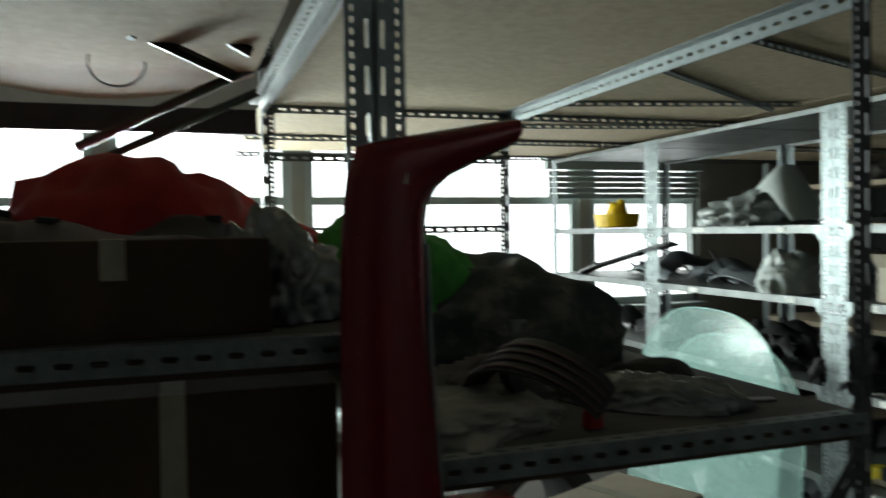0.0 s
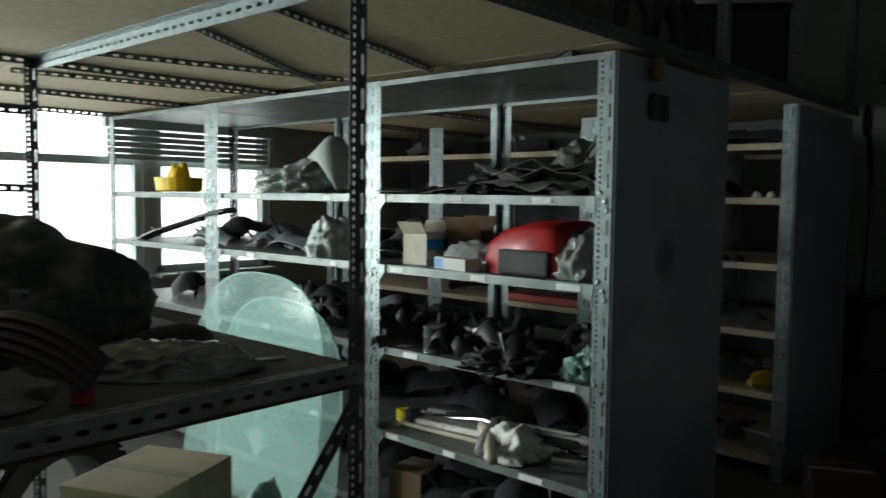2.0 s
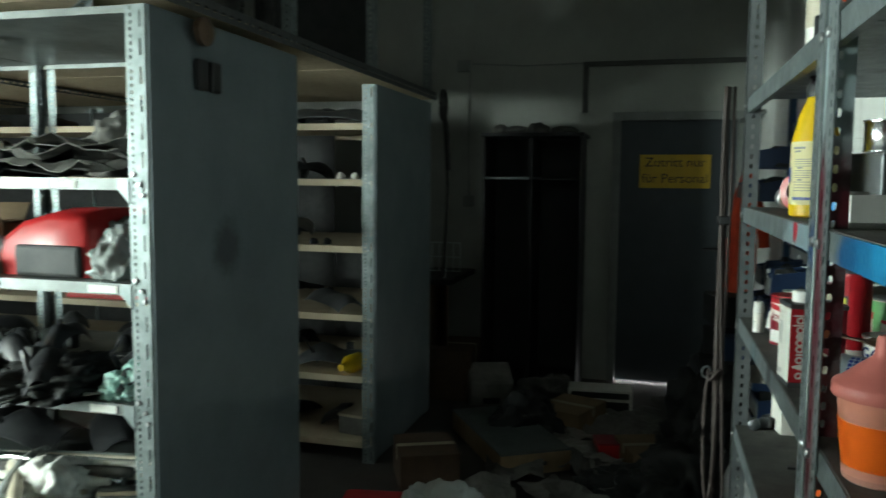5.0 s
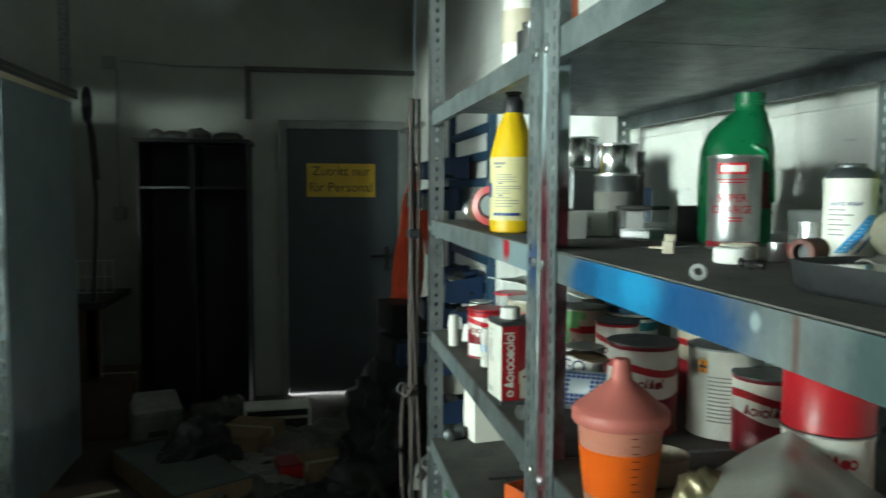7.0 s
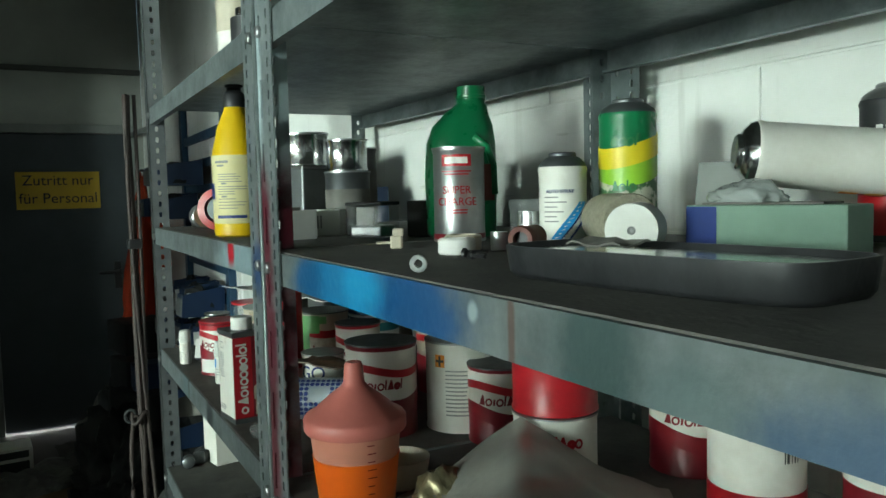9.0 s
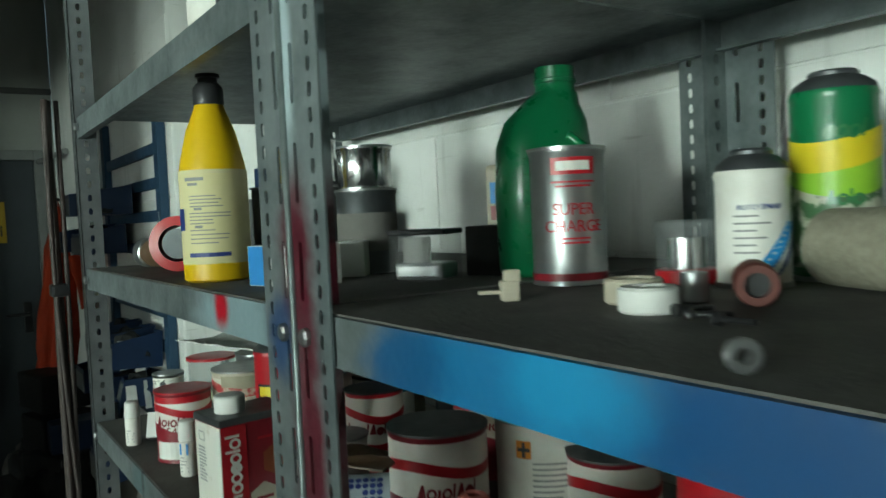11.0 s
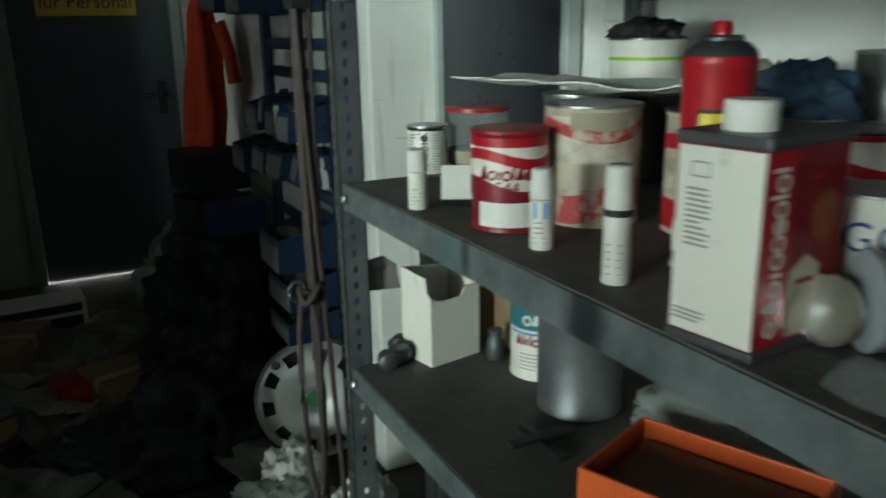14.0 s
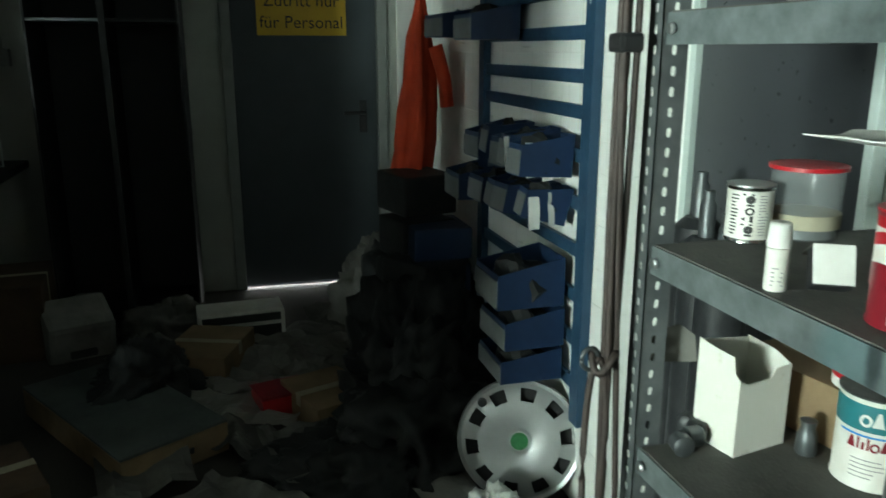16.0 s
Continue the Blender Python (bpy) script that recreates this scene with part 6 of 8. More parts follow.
for k, (x, y, z, tilt) in enumerate(((4.055, -0.64, 1.11, 4), (4.055, -0.69, 1.10, 4), (4.16, -0.61, 1.12, 4), (4.075, -0.66, 0.95, 4), (4.075, -0.72, 0.96, 4))):
    p = thing("paper_tag", pose(x, y, z, tilt, 0, 96 + 9 * (k % 3)), "curled white paper tag hanging on a bin", "tag", "paper tags")
    part("tag", sheet_mesh(0.036, 0.10, 60 + k, 0.006, 6, 14, 0.0008), white_paper, p).matrix_basis = pose(0, 0, 0, 90, 0, 0)
wh = thing("wheel_cover", pose(4.10, -0.64, 0.205, 78, 0, 248) @ Matrix.Scale(1.08, 4), "silver car wheel cover with ten vents leaning on the wall", "wheel cover")
b = bmesh.new()
N = 60
rad = [0.0, 0.030, 0.034, 0.045, 0.095, 0.122, 0.160, 0.172, 0.183, 0.186]
hei = [0.012, 0.012, 0.018, 0.022, 0.026, 0.024, 0.014, 0.008, 0.012, 0.0]
rg = []
for r, hh in zip(rad, hei):
    rg.append([b.verts.new((r * math.cos(2 * math.pi * k / N), r * math.sin(2 * math.pi * k / N), hh)) for k in range(N)] if r else [b.verts.new((0, 0, hh))])
for i in range(len(rad) - 1):
    for k in range(N):
        j = (k + 1) % N
        if i == 0:
            b.faces.new((rg[0][0], rg[1][k], rg[1][j]))
        elif i == 5 and k % 6 in (0, 1, 2):
            continue
        else:
            b.faces.new((rg[i][k], rg[i + 1][k], rg[i + 1][j], rg[i][j]))
r_ = bmesh.ops.extrude_face_region(b, geom=b.faces[:])
for v in r_["geom"]:
    if isinstance(v, bmesh.types.BMVert):
        v.co.z -= 0.004
bmesh.ops.recalc_face_normals(b, faces=b.faces[:])
smooth_sharp(part("disc", b, silver_paint, wh), 40)
turned("backing", [(0.0, -0.006), (0.165, -0.006), (0.165, -0.012), (0, -0.012)], cast_black, wh, seg=40)
turned("emblem", [(0.026, 0.012), (0.026, 0.016), (0.0, 0.017)], green_emblem, wh, "green round emblem")
turned("valve_knob", [(0.014, 0.02), (0.013, 0.028), (0.006, 0.03), (0, 0.03)], dark_tin, wh, m=pose(-0.112, 0.112, 0))

# cables hanging from the shelf post
cb = thing("hanging_cables", pose(2.935, -0.318, 0), "bundle of brown cables hanging on the shelf post", "cables")
for k, (zb, sway) in enumerate(((0.60, 0.012), (0.66, -0.010), (0.97, 0.006), (0.58, 0.020), (0.97, -0.004))):
    a = 1.3 * k
    pts = [(0.007 * math.cos(a) - 0.006 + 0.004 * math.sin(z * 5 + k), 0.010 * math.sin(a) + sway * math.sin((1.8 - z) * 2.4 + 0.4 * k), z) for z in np.linspace(1.80, zb, 26)]
    part("cable", tube(pts, 0.0048, 7), rust_rope, cb, smooth=True)
part("loop", tube([(-0.006, 0.020 + 0.017 * math.cos(t) * (1 + 0.2 * math.sin(t)), 0.80 + 0.19 * math.sin(t)) for t in np.linspace(0, 6.28, 30)], 0.0052, 7), rust_rope, cb, smooth=True)
part("knot", tube([(0.016 * math.cos(t) - 0.006, 0.018 * math.sin(t) + 0.012, 0.985 + 0.014 * math.sin(2 * t)) for t in np.linspace(0, 11, 34)], 0.0055, 6), rust_rope, cb, smooth=True)
part("ring", tube([(-0.006, 0.034 + 0.013 * math.cos(t), 0.99 + 0.016 * math.sin(t)) for t in np.linspace(0, 6.28, 18)], 0.0035, 6), dark_tin, cb, smooth=True)
part("clamp", box(-0.022, -0.014, 1.415, 0.018, 0.020, 1.440, 0.006), cast_black, cb)

# board and frame in the recess
gb = thing("grey_board", pose(0, 0, 0), "glossy dark grey board in a pale frame leaning in the recess", "board")
part("board", box(3.19, YR + 0.012, 0.0, 3.76, YR + 0.03, 1.62, 0.003), grey_board, gb)
part("frame_strip", box(3.765, YR + 0.01, 0.0, 3.79, YR + 0.045, 1.64, 0.003), window_metal, gb)
part("frame_strip", box(3.16, YR + 0.01, 0.0, 3.185, YR + 0.045, 1.64, 0.003), window_metal, gb)
for k, x in enumerate((3.46, 3.40, 3.30)):
    t = thing("dark_bottle", pose(x, -0.80 + 0.02 * k, 0.0), "tall dark canister with a chrome neck standing in the recess", "canister", "dark canisters")
    hgt = 1.16 - 0.03 * k
    turned("body", [(0.05, 0), (0.052, 0.004), (0.052, hgt - 0.12), (0.03, hgt - 0.10)], black_plastic, t)
    turned("neck", [(0.017, hgt - 0.10), (0.017, hgt - 0.03), (0.012, hgt - 0.02), (0.012, hgt), (0, hgt)], dark_tin, t)

# orange overalls on the wall
jk = thing("orange_jacket", pose(5.30, -0.615, -0.12) @ Matrix.Diagonal((0.85, 0.85, 1.0, 1)), "orange work overalls hanging limp from a hook", "jacket")
b = bmesh.new()
rings = []
for z, rx, ry, cx in ((1.80, 0.012, 0.012, 0.0), (1.70, 0.035, 0.03, 0.0), (1.60, 0.06, 0.05, 0.01), (1.45, 0.085, 0.07, 0.01), (1.30, 0.11, 0.085, 0.02), (1.15, 0.125, 0.09, 0.04), (1.02, 0.12, 0.085, 0.06), (0.92, 0.10, 0.075, 0.08), (0.84, 0.085, 0.06, 0.10), (0.82, 0.06, 0.04, 0.10)):
    ring = []
    for k in range(40):
        t = 2 * math.pi * k / 40
        f = 1 + 0.22 * math.sin(5 * t + z * 4) + 0.14 * math.sin(11 * t - z * 9)
        ring.append(b.verts.new((rx * f * math.cos(t), ry * f * math.sin(t) + cx, z + 0.015 * math.sin(3 * t))))
    rings.append(ring)
for p, q in zip(rings, rings[1:]):
    for k in range(40):
        b.faces.new((p[k], q[k], q[(k + 1) % 40], p[(k + 1) % 40]))
part("cloth", b, orange_cloth, jk, smooth=True)
part("sleeve", tube([(-0.06, -0.06, 1.55), (-0.08, -0.10, 1.42), (-0.08, -0.115, 1.30)], 0.035, 10), orange_cloth, jk, smooth=True)
part("strap", tube([(0.0, 0.05, 1.1), (0.0, 0.02, 0.9), (-0.01, -0.02, 0.70), (0, 0.03, 0.62)], 0.006), cast_black, jk)
part("hook_bar", tube([(0.0, -0.13, 1.80), (0.0, 0.0, 1.82), (0.0, 0.03, 1.80)], 0.008), cast_black, jk)

# ---- far end: locker, bench, hose ----
lk = thing("locker", pose(6.22, 0.40, 0), "black open steel double locker with things on top", "locker")
part("side", box(0, 0, 0, 0.44, 0.012, 1.86, 0.001), cab_black, lk)
part("side", box(0, 0.70, 0, 0.44, 0.712, 1.86, 0.001), cab_black, lk)
part("divider", box(0.0, 0.345, 0.01, 0.44, 0.375, 1.85, 0.001), cab_black, lk)
part("back", box(0.43, 0.012, 0, 0.44, 0.70, 1.86, 0.0), cab_black, lk)
part("top", box(-0.02, -0.02, 1.86, 0.44, 0.73, 1.885, 0.003), cab_black, lk)
part("bottom", box(0, 0.012, 0.0, 0.43, 0.70, 0.06, 0.001), cab_black, lk)
part("shelf", box(0.01, 0.375, 1.55, 0.43, 0.70, 1.565, 0.001), grey_plastic, lk)
part("shelf", box(0.01, 0.012, 1.55, 0.43, 0.345, 1.565, 0.001), cab_black, lk)
for k, (y, w, h) in enumerate(((0.55, 0.2, 0.05), (0.75, 0.16, 0.07), (0.92, 0.22, 0.05), (1.02, 0.12, 0.06))):
    t = thing("bundle", pose(6.42, y, 1.886), "grey dusty bundle lying on the locker", "bundle", "bundles on the locker")
    part("cloth", heap(0.25, w, h, 60 + k, 0.4, 3, 3), dirty_paper, t, smooth=True)
bn = thing("workbench", pose(6.15, 2.0, 0), "dark cluttered bench against the wall", "bench")
part("bench_top", box(-0.3, -0.75, 0.80, 0.45, 0.9, 0.84, 0.003), dull_black, bn)
part("bench_front", box(-0.28, -0.72, 0.25, -0.24, 0.88, 0.80, 0.002), shaded_card, bn)
for yy in (-0.7, 0.82):
    part("leg", box(-0.28, yy, 0, -0.22, yy + 0.06, 0.80), cast_black, bn)
cg = thing("wire_basket", pose(6.35, 1.48, 0.84), "pale green wire basket on the bench", "basket")
for k in range(7):
    part("wire", tube([(0, -0.17 + 0.056 * k, 0), (0, -0.17 + 0.056 * k, 0.22)], 0.004, 6), window_metal, cg)
for z in (0.0, 0.11, 0.22):
    part("wire", tube([(0, -0.17, z), (0, 0.17, z)], 0.005, 6), window_metal, cg)
hz = thing("black_hose", pose(5.50, 1.24, 0), "black rubber hose looped over the rack corner and hanging", "hose")
part("hose", tube([(0.0 + 0.11 * math.cos(t) * 0.5, -0.02, 2.02 + 0.09 * math.sin(t)) for t in np.linspace(0, 9.2, 26)] + [(0.03, -0.04, 1.85), (0.05, -0.05, 1.60)], 0.016, 8), rubber, hz, smooth=True)
part("cable", tube([(0.02, -0.02, 1.98), (0.06, -0.04, 1.5), (0.02, -0.04, 1.2), (0.0, -0.03, 0.9)], 0.013, 8), rubber, hz, smooth=True)
for k, (x, y, z) in enumerate(((3.0, 1.45, 2.08), (3.35, 1.5, 2.08))):
    hz = thing("coiled_hose", pose(x, y, z), "black coiled hose lying on the deck edge", "hose", "coiled hoses")
    part("hose", tube([(0.20 * math.cos(t), 0.04 * math.sin(2 * t) - 0.05, 0.20 + 0.20 * math.sin(t)) for t in np.linspace(-1.4, 3.6, 26)], 0.03, 8), rubber, hz, smooth=True)
    part("coil", tube([(0.12 * math.cos(t), 0.02, 0.14 + 0.11 * math.sin(t)) for t in np.linspace(0, 6.2, 24)], 0.025, 8), rubber, hz, smooth=True)
for x in (3.5, 4.44, 5.45):
    up = thing("deck_post", pose(x, 1.30, 2.075), "slotted steel upright above the deck edge", "post", "deck posts")
    put("angle", own(post_mesh(1.2, 0.052, 0.045, False), galv), None, pose(0, 0, 0), up)
for k, (x, y, w, d, h) in enumerate(((2.0, 2.2, 0.7, 0.5, 0.35), (3.0, 2.4, 0.8, 0.6, 0.5), (3.9, 2.0, 0.7, 0.5, 0.45), (4.8, 1.9, 0.8, 0.6, 0.5), (4.6, 3.2, 0.9, 0.8, 0.6), (1.2, 2.5, 0.6, 0.5, 0.4), (3.2, 3.6, 0.9, 0.7, 0.6))):
    t = thing("deck_box", pose(x, y, 2.076, 0, 0, 12 * k), "dusty storage box standing on the deck", "box", "deck boxes")
    part("box_body", box(-w / 2, -d / 2, 0, w / 2, d / 2, h, 0.004), (dull_black, cardboard, dirty_paper)[k % 3], t)
    part("box_lid", box(-w / 2 - 0.006, -d / 2 - 0.006, h, w / 2 + 0.006, d / 2 + 0.006, h + 0.03, 0.004), (dull_black, cardboard, dirty_paper)[k % 3], t)
ht = thing("panel_magnet", pose(2.86, 1.283, 1.86), "pair of black lamp magnets hung on the side panel", "magnet")
for dx in (-0.035, 0.04):
    part("magnet", box(dx - 0.03, -0.012, -0.05, dx + 0.03, 0.008, 0.05, 0.01), cast_black, ht)
hr = thing("panel_hook", pose(2.80, 1.275, 1.99), "round rusty hook knob on the side panel", "hook")
turned("knob", [(0.02, 0), (0.045, 0.01), (0.045, 0.03), (0.02, 0.04), (0, 0.04)], brown_glass, hr, m=pose(0, 0, 0, 90, 0, 0))


# ---- things on the parts racks ----
def car_part(x, y, z, w, d, h, seed, mat, rz=0, label="black plastic car trim part", tilt=0, name="car_trim", cat="car part"):
    """A moulded car part: a bent, ribbed shell with a flange and a stub."""
    t = thing(name, pose(x, y, z, 0, tilt, rz), label, cat, "loose car parts")
    rnd = random.Random(seed)
    b = bmesh.new()
    nu, nv = 14, 7
    bow, tw, ph = rnd.uniform(0.3, 1.0), rnd.uniform(-0.5, 0.5), rnd.uniform(0, 6)
    rows = []
    for i in range(nu + 1):
        u = i / nu - 0.5
        row = []
        ww = d * (0.6 + 0.4 * math.cos(u * 2.2 + tw))
        for k in range(nv + 1):
            v = k / nv - 0.5
            zz = h * (bow * (1 - 4 * u * u) * 0.55 + 0.35 * (1 - 4 * v * v)) + h * 0.10 * math.sin(9 * u + ph) * (1 if abs(v) < 0.3 else 0.2)
            row.append(b.verts.new((u * w, v * ww + tw * w * 0.2 * u, max(zz, 0.0) + 0.004)))
        rows.append(row)
    for i in range(nu):
        for k in range(nv):
            b.faces.new((rows[i][k], rows[i + 1][k], rows[i + 1][k + 1], rows[i][k + 1]))
    r = bmesh.ops.extrude_face_region(b, geom=b.faces[:])
    for v in r["geom"]:
        if isinstance(v, bmesh.types.BMVert):
            v.co.z -= 0.004
    smooth_sharp(part("shell", b, mat, t), 40)
    sx = rnd.uniform(-0.3, 0.3) * w
    part("mounting_lug", box(sx - 0.02, -d * 0.2, 0, sx + 0.02, -d * 0.2 + 0.03, h * 0.6 + 0.01, 0.004), dull_black, t)
    if rnd.random() < 0.6:
        part("stub", tube([(-sx, 0, 0.01), (-sx, d * 0.3, h * 0.4), (-sx + 0.05, d * 0.45, h * 0.9)], 0.009, 7), cast_black, t)
    return t


def bag(x, y, z, w, d, h, seed, mat, label, rz=0, rough=0.4, sharp=0.35, name="plastic_bag", cat="plastic bag"):
    t = thing(name, pose(x, y, z, 0, 0, rz), label, cat)
    part("film", heap(w, d, h, seed, rough, 2.8, 5, True, sharp), mat, t, smooth=True)
    if name == "rubbish_bag":
        part("knot", heap(0.07, 0.06, 0.07, seed + 1, 0.4, 3, 3, True, 0.3), mat, t, smooth=True).location = (0.02, 0.0, h * 0.86)
    return t


def carton(x, y, z, w, d, h, rz, mat, label, name="carton", open_=False):
    t = thing(name, pose(x, y, z, 0, 0, rz), label, "carton", "cartons")
    part("body", box(-w / 2, -d / 2, 0, w / 2, d / 2, h, 0.003), mat, t)
    if open_:
        for s in (-1, 1):
            f = part("flap", box(0, -d / 2, 0, w * 0.5, d / 2, 0.003), mat, t)
            f.matrix_basis = pose(s * w / 2, 0, h, 0, -50 if s > 0 else -130, 0)
    else:
        part("tape", box(-0.02, -d / 2 - 0.001, h * 0.6, 0.02, d / 2 + 0.001, h + 0.001), tan_tape, t)
    return t


rnd = random.Random(11)
S1, S2, S3, S4, S5 = 1.532, 1.217, 0.847, 0.462, 0.102
# top shelf
t = thing("foam_sheet", pose(2.80, 3.10, S1, 0, 0, 0), "white packing foam sheet folded to a point", "foam sheet")
b = bmesh.new()
rows = []
for i in range(15):
    u = i / 14
    row = []
    for k in range(9):
        v = k / 8
        peak = 0.24 * max(0.0, 1 - abs(u - 0.62) * (2.3 if u > 0.62 else 1.25)) ** 1.1
        row.append(b.verts.new((-0.16 + 0.30 * v + 0.03 * math.sin(4 * u), 0.27 - 0.54 * u, 0.004 + (peak + 0.07 * math.sin(math.pi * u)) * math.sin(math.pi * min(1.0, 0.12 + 0.88 * v)) ** 0.6 + 0.012 * noise.noise(Vector((u * 6, v * 6, 1.0))))))
    rows.append(row)
for p, q in zip(rows, rows[1:]):
    for k in range(8):
        b.faces.new((p[k], p[k + 1], q[k + 1], q[k]))
r = bmesh.ops.extrude_face_region(b, geom=b.faces[:])
for v in r["geom"]:
    if isinstance(v, bmesh.types.BMVert):
        v.co.z -= 0.003
bmesh.ops.recalc_face_normals(b, faces=b.faces[:])
part("sheet", b, milky, t, smooth=True)
bag(2.80, 3.25, S1, 0.55, 0.40, 0.13, 5, foil, "clear crumpled plastic film over flat parts", 20)
car_part(2.85, 2.55, S1, 0.75, 0.26, 0.05, 1, dull_black, 84, "long black trim strip lying on the shelf")
car_part(2.78, 2.05, S1, 0.55, 0.2, 0.05, 2, dull_black, 96, "long black trim strip lying on the shelf")
bag(2.82, 2.02, S1, 0.20, 0.20, 0.05, 8, dull_black, "tangle of thin black cable on the shelf", 0, 0.6, 0.6, "cable_tangle", "cable")
for k, (y, w, d, tilt, mat) in enumerate(((1.76, 0.5, 0.3, 0, dirty_paper), (1.68, 0.42, 0.30, 8, dirty_paper), (1.62, 0.34, 0.28, 14, dirty_paper), (1.80, 0.36, 0.18, 2, white_paper))):
    t = thing("folded_sheet", pose(2.80 - 0.03 * k, y, S1 + 0.012 * k + 0.025 * (tilt > 0), tilt, 0, 80 + 14 * k), "stiff grey folded sheet resting on the shelf", "sheet", "folded sheets")
    part("sheet", sheet_mesh(w, d, 30 + k, 0.05, 12, 5, 0.003), mat, t)
bag(2.95, 1.58, S1, 0.32, 0.30, 0.18, 13, dirty_paper, "crumpled grey paper sacking piled on the shelf", 30, 0.45, 0.3, "paper_sack", "paper")
t = thing("yellow_light_bar", pose(2.72, 4.48, S1, 0, 0, 90), "small yellow plastic basket on the shelf", "basket")
part("basket", lathe([(0.12, 0), (0.14, 0.01), (0.15, 0.09), (0.14, 0.09), (0.13, 0.012), (0, 0.012)], 20), yellow_pl, t)
part("yellow_cap", heap(0.16, 0.12, 0.16, 5, 0.3), yellow_pl, t, smooth=True)
# second shelf
for k in range(9):
    car_part(2.62 + rnd.uniform(0.1, 0.75), 2.75 + 0.25 * k + rnd.uniform(-0.1, 0.1), S2, rnd.uniform(0.35, 0.6), rnd.uniform(0.15, 0.25), rnd.uniform(0.06, 0.13), 20 + k, rnd.choice((grey_plastic, dull_black, black_plastic)), rnd.uniform(50, 130), rnd.choice(("dark grey plastic car trim panel", "black bent plastic car trim")))
car_part(2.60, 4.25, S2 + 0.10, 1.15, 0.12, 0.05, 44, black_plastic, 88, "long black bumper strip slanting over other parts", 11)
bag(2.72, 2.95, S2, 0.28, 0.24, 0.16, 21, milky, "white plastic bag of small parts", 0, 0.35, 0.3)
t = carton(2.72, 2.34, S2, 0.14, 0.13, 0.14, 8, can_cream, "white and blue carton with torn top", "carton", True)
bars([(0, 0.09, 0.14, 0.05), (0, 0.02, 0.14, 0.012)], blue_print, pose(0, -0.0655, 0, 0, 0, 0), t, "blue_print")
carton(2.93, 2.24, S2, 0.17, 0.16, 0.15, 20, cardboard, "open brown carton with raised flaps", "carton", True)
t = thing("wrapped_lamp", pose(2.74, 2.05, S2, 0, 0, 80), "long clear wrapped lamp in film", "lamp")
part("film", heap(0.34, 0.16, 0.10, 77, 0.25, 2.5, 4, True, 0.3), foil, t, smooth=True)
t = thing("small_carton", pose(2.63, 2.06, S2, 0, 0, 262), "flat light blue and white carton", "carton")
part("body", box(-0.10, -0.045, 0, 0.10, 0.045, 0.05, 0.002), white_paper, t)
bars([(-0.07, 0.025, 0.055, 0.042)], blue_print, pose(0, -0.0455, 0), t, "blue_print")
# the red tail lamp housing
t = thing("red_housing", pose(2.80, 1.74, S2, 0, 0, -92), "glossy red and black moulded car housing", "housing")
b = bmesh.new()
prof = [(-0.20, 0.0), (-0.21, 0.06), (-0.185, 0.13), (-0.10, 0.185), (0.02, 0.215), (0.16, 0.215), (0.19, 0.16), (0.20, 0.0)]
rr = []
for yy, sc_ in ((-0.16, 0.82), (-0.14, 0.93), (-0.05, 1.0), (0.08, 1.0), (0.14, 0.94), (0.16, 0.84)):
    rr.append([b.verts.new((px * sc_, yy, pz * sc_)) for px, pz in prof])
for p, q in zip(rr, rr[1:]):
    for k in range(len(prof)):
        j = (k + 1) % len(prof)
        b.faces.new((p[k], p[j], q[j], q[k]))
b.faces.new(rr[0])
b.faces.new(rr[-1][::-1])
bmesh.ops.recalc_face_normals(b, faces=b.faces[:])
smooth_sharp(part("shell", b, red_plastic, t), 45)
part("dark_front", box(-0.10, -0.178, 0.0, 0.15, -0.135, 0.10, 0.012), dull_black, t)
bag(2.76, 1.50, S2, 0.24, 0.20, 0.14, 33, foil, "clear film bag leaning on the post", 0, 0.4, 0.4)
for k in range(4):
    car_part(3.2, 1.70 + 0.28 * k, S2, 0.4, 0.2, 0.12, 60 + k, dull_black, 70 + 20 * k)
# third shelf: dark jumble
for k in range(26):
    car_part(2.66 + rnd.uniform(0.0, 0.7), 1.64 + 0.09 * k + rnd.uniform(-0.05, 0.05), S3 + (0.0 if k % 3 else 0.07), rnd.uniform(0.18, 0.36), rnd.uniform(0.08, 0.18), rnd.uniform(0.06, 0.15), 100 + k, rnd.choice((black_plastic, black_plastic, dull_black, dark_tin)), rnd.uniform(0, 180), rnd.choice(("black plastic engine part", "dusty black bracket part", "black ribbed duct part")))
can(2.63, 2.19, S3, 0.045, 0.11, dark_tin, "dark round oil filter on the shelf edge", [(0.02, 0.07, dull_black)], 0, name="oil_filter", category="filter", group="")
bag(2.70, 1.45, S3, 0.14, 0.12, 0.07, 39, mint_film, "small crumpled green film by the post", 0, 0.5, 0.5)
bag(2.68, 1.75, S3, 0.30, 0.24, 0.05, 40, dull_black, "tangled black wiring hanging at the shelf edge", 0, 0.6, 0.7, "wiring_loom", "cable")
for k, (y, rz) in enumerate(((2.35, 20), (1.62, 60), (1.55, 130))):
    t = thing("paper_tag", pose(2.62, y, S3 + 0.002, 0, 0, rz), "small white paper tag on the shelf", "tag", "paper tags")
    part("tag", sheet_mesh(0.07, 0.05, 50 + k, 0.008, 6, 12, 0.001), white_paper, t)
rj = random.Random(23)
for k in range(34):
    car_part(2.60 + rj.uniform(0.03, 0.5), 1.42 + 0.068 * k + rj.uniform(-0.03, 0.03), S3, rj.uniform(0.12, 0.28), rj.uniform(0.05, 0.13), rj.uniform(0.06, 0.18), 900 + k, rj.choice((black_plastic, black_plastic, dull_black, gloss_black)), rj.uniform(0, 180), rj.choice(("shiny black plastic car part", "black ribbed car bracket", "small black moulded part")))
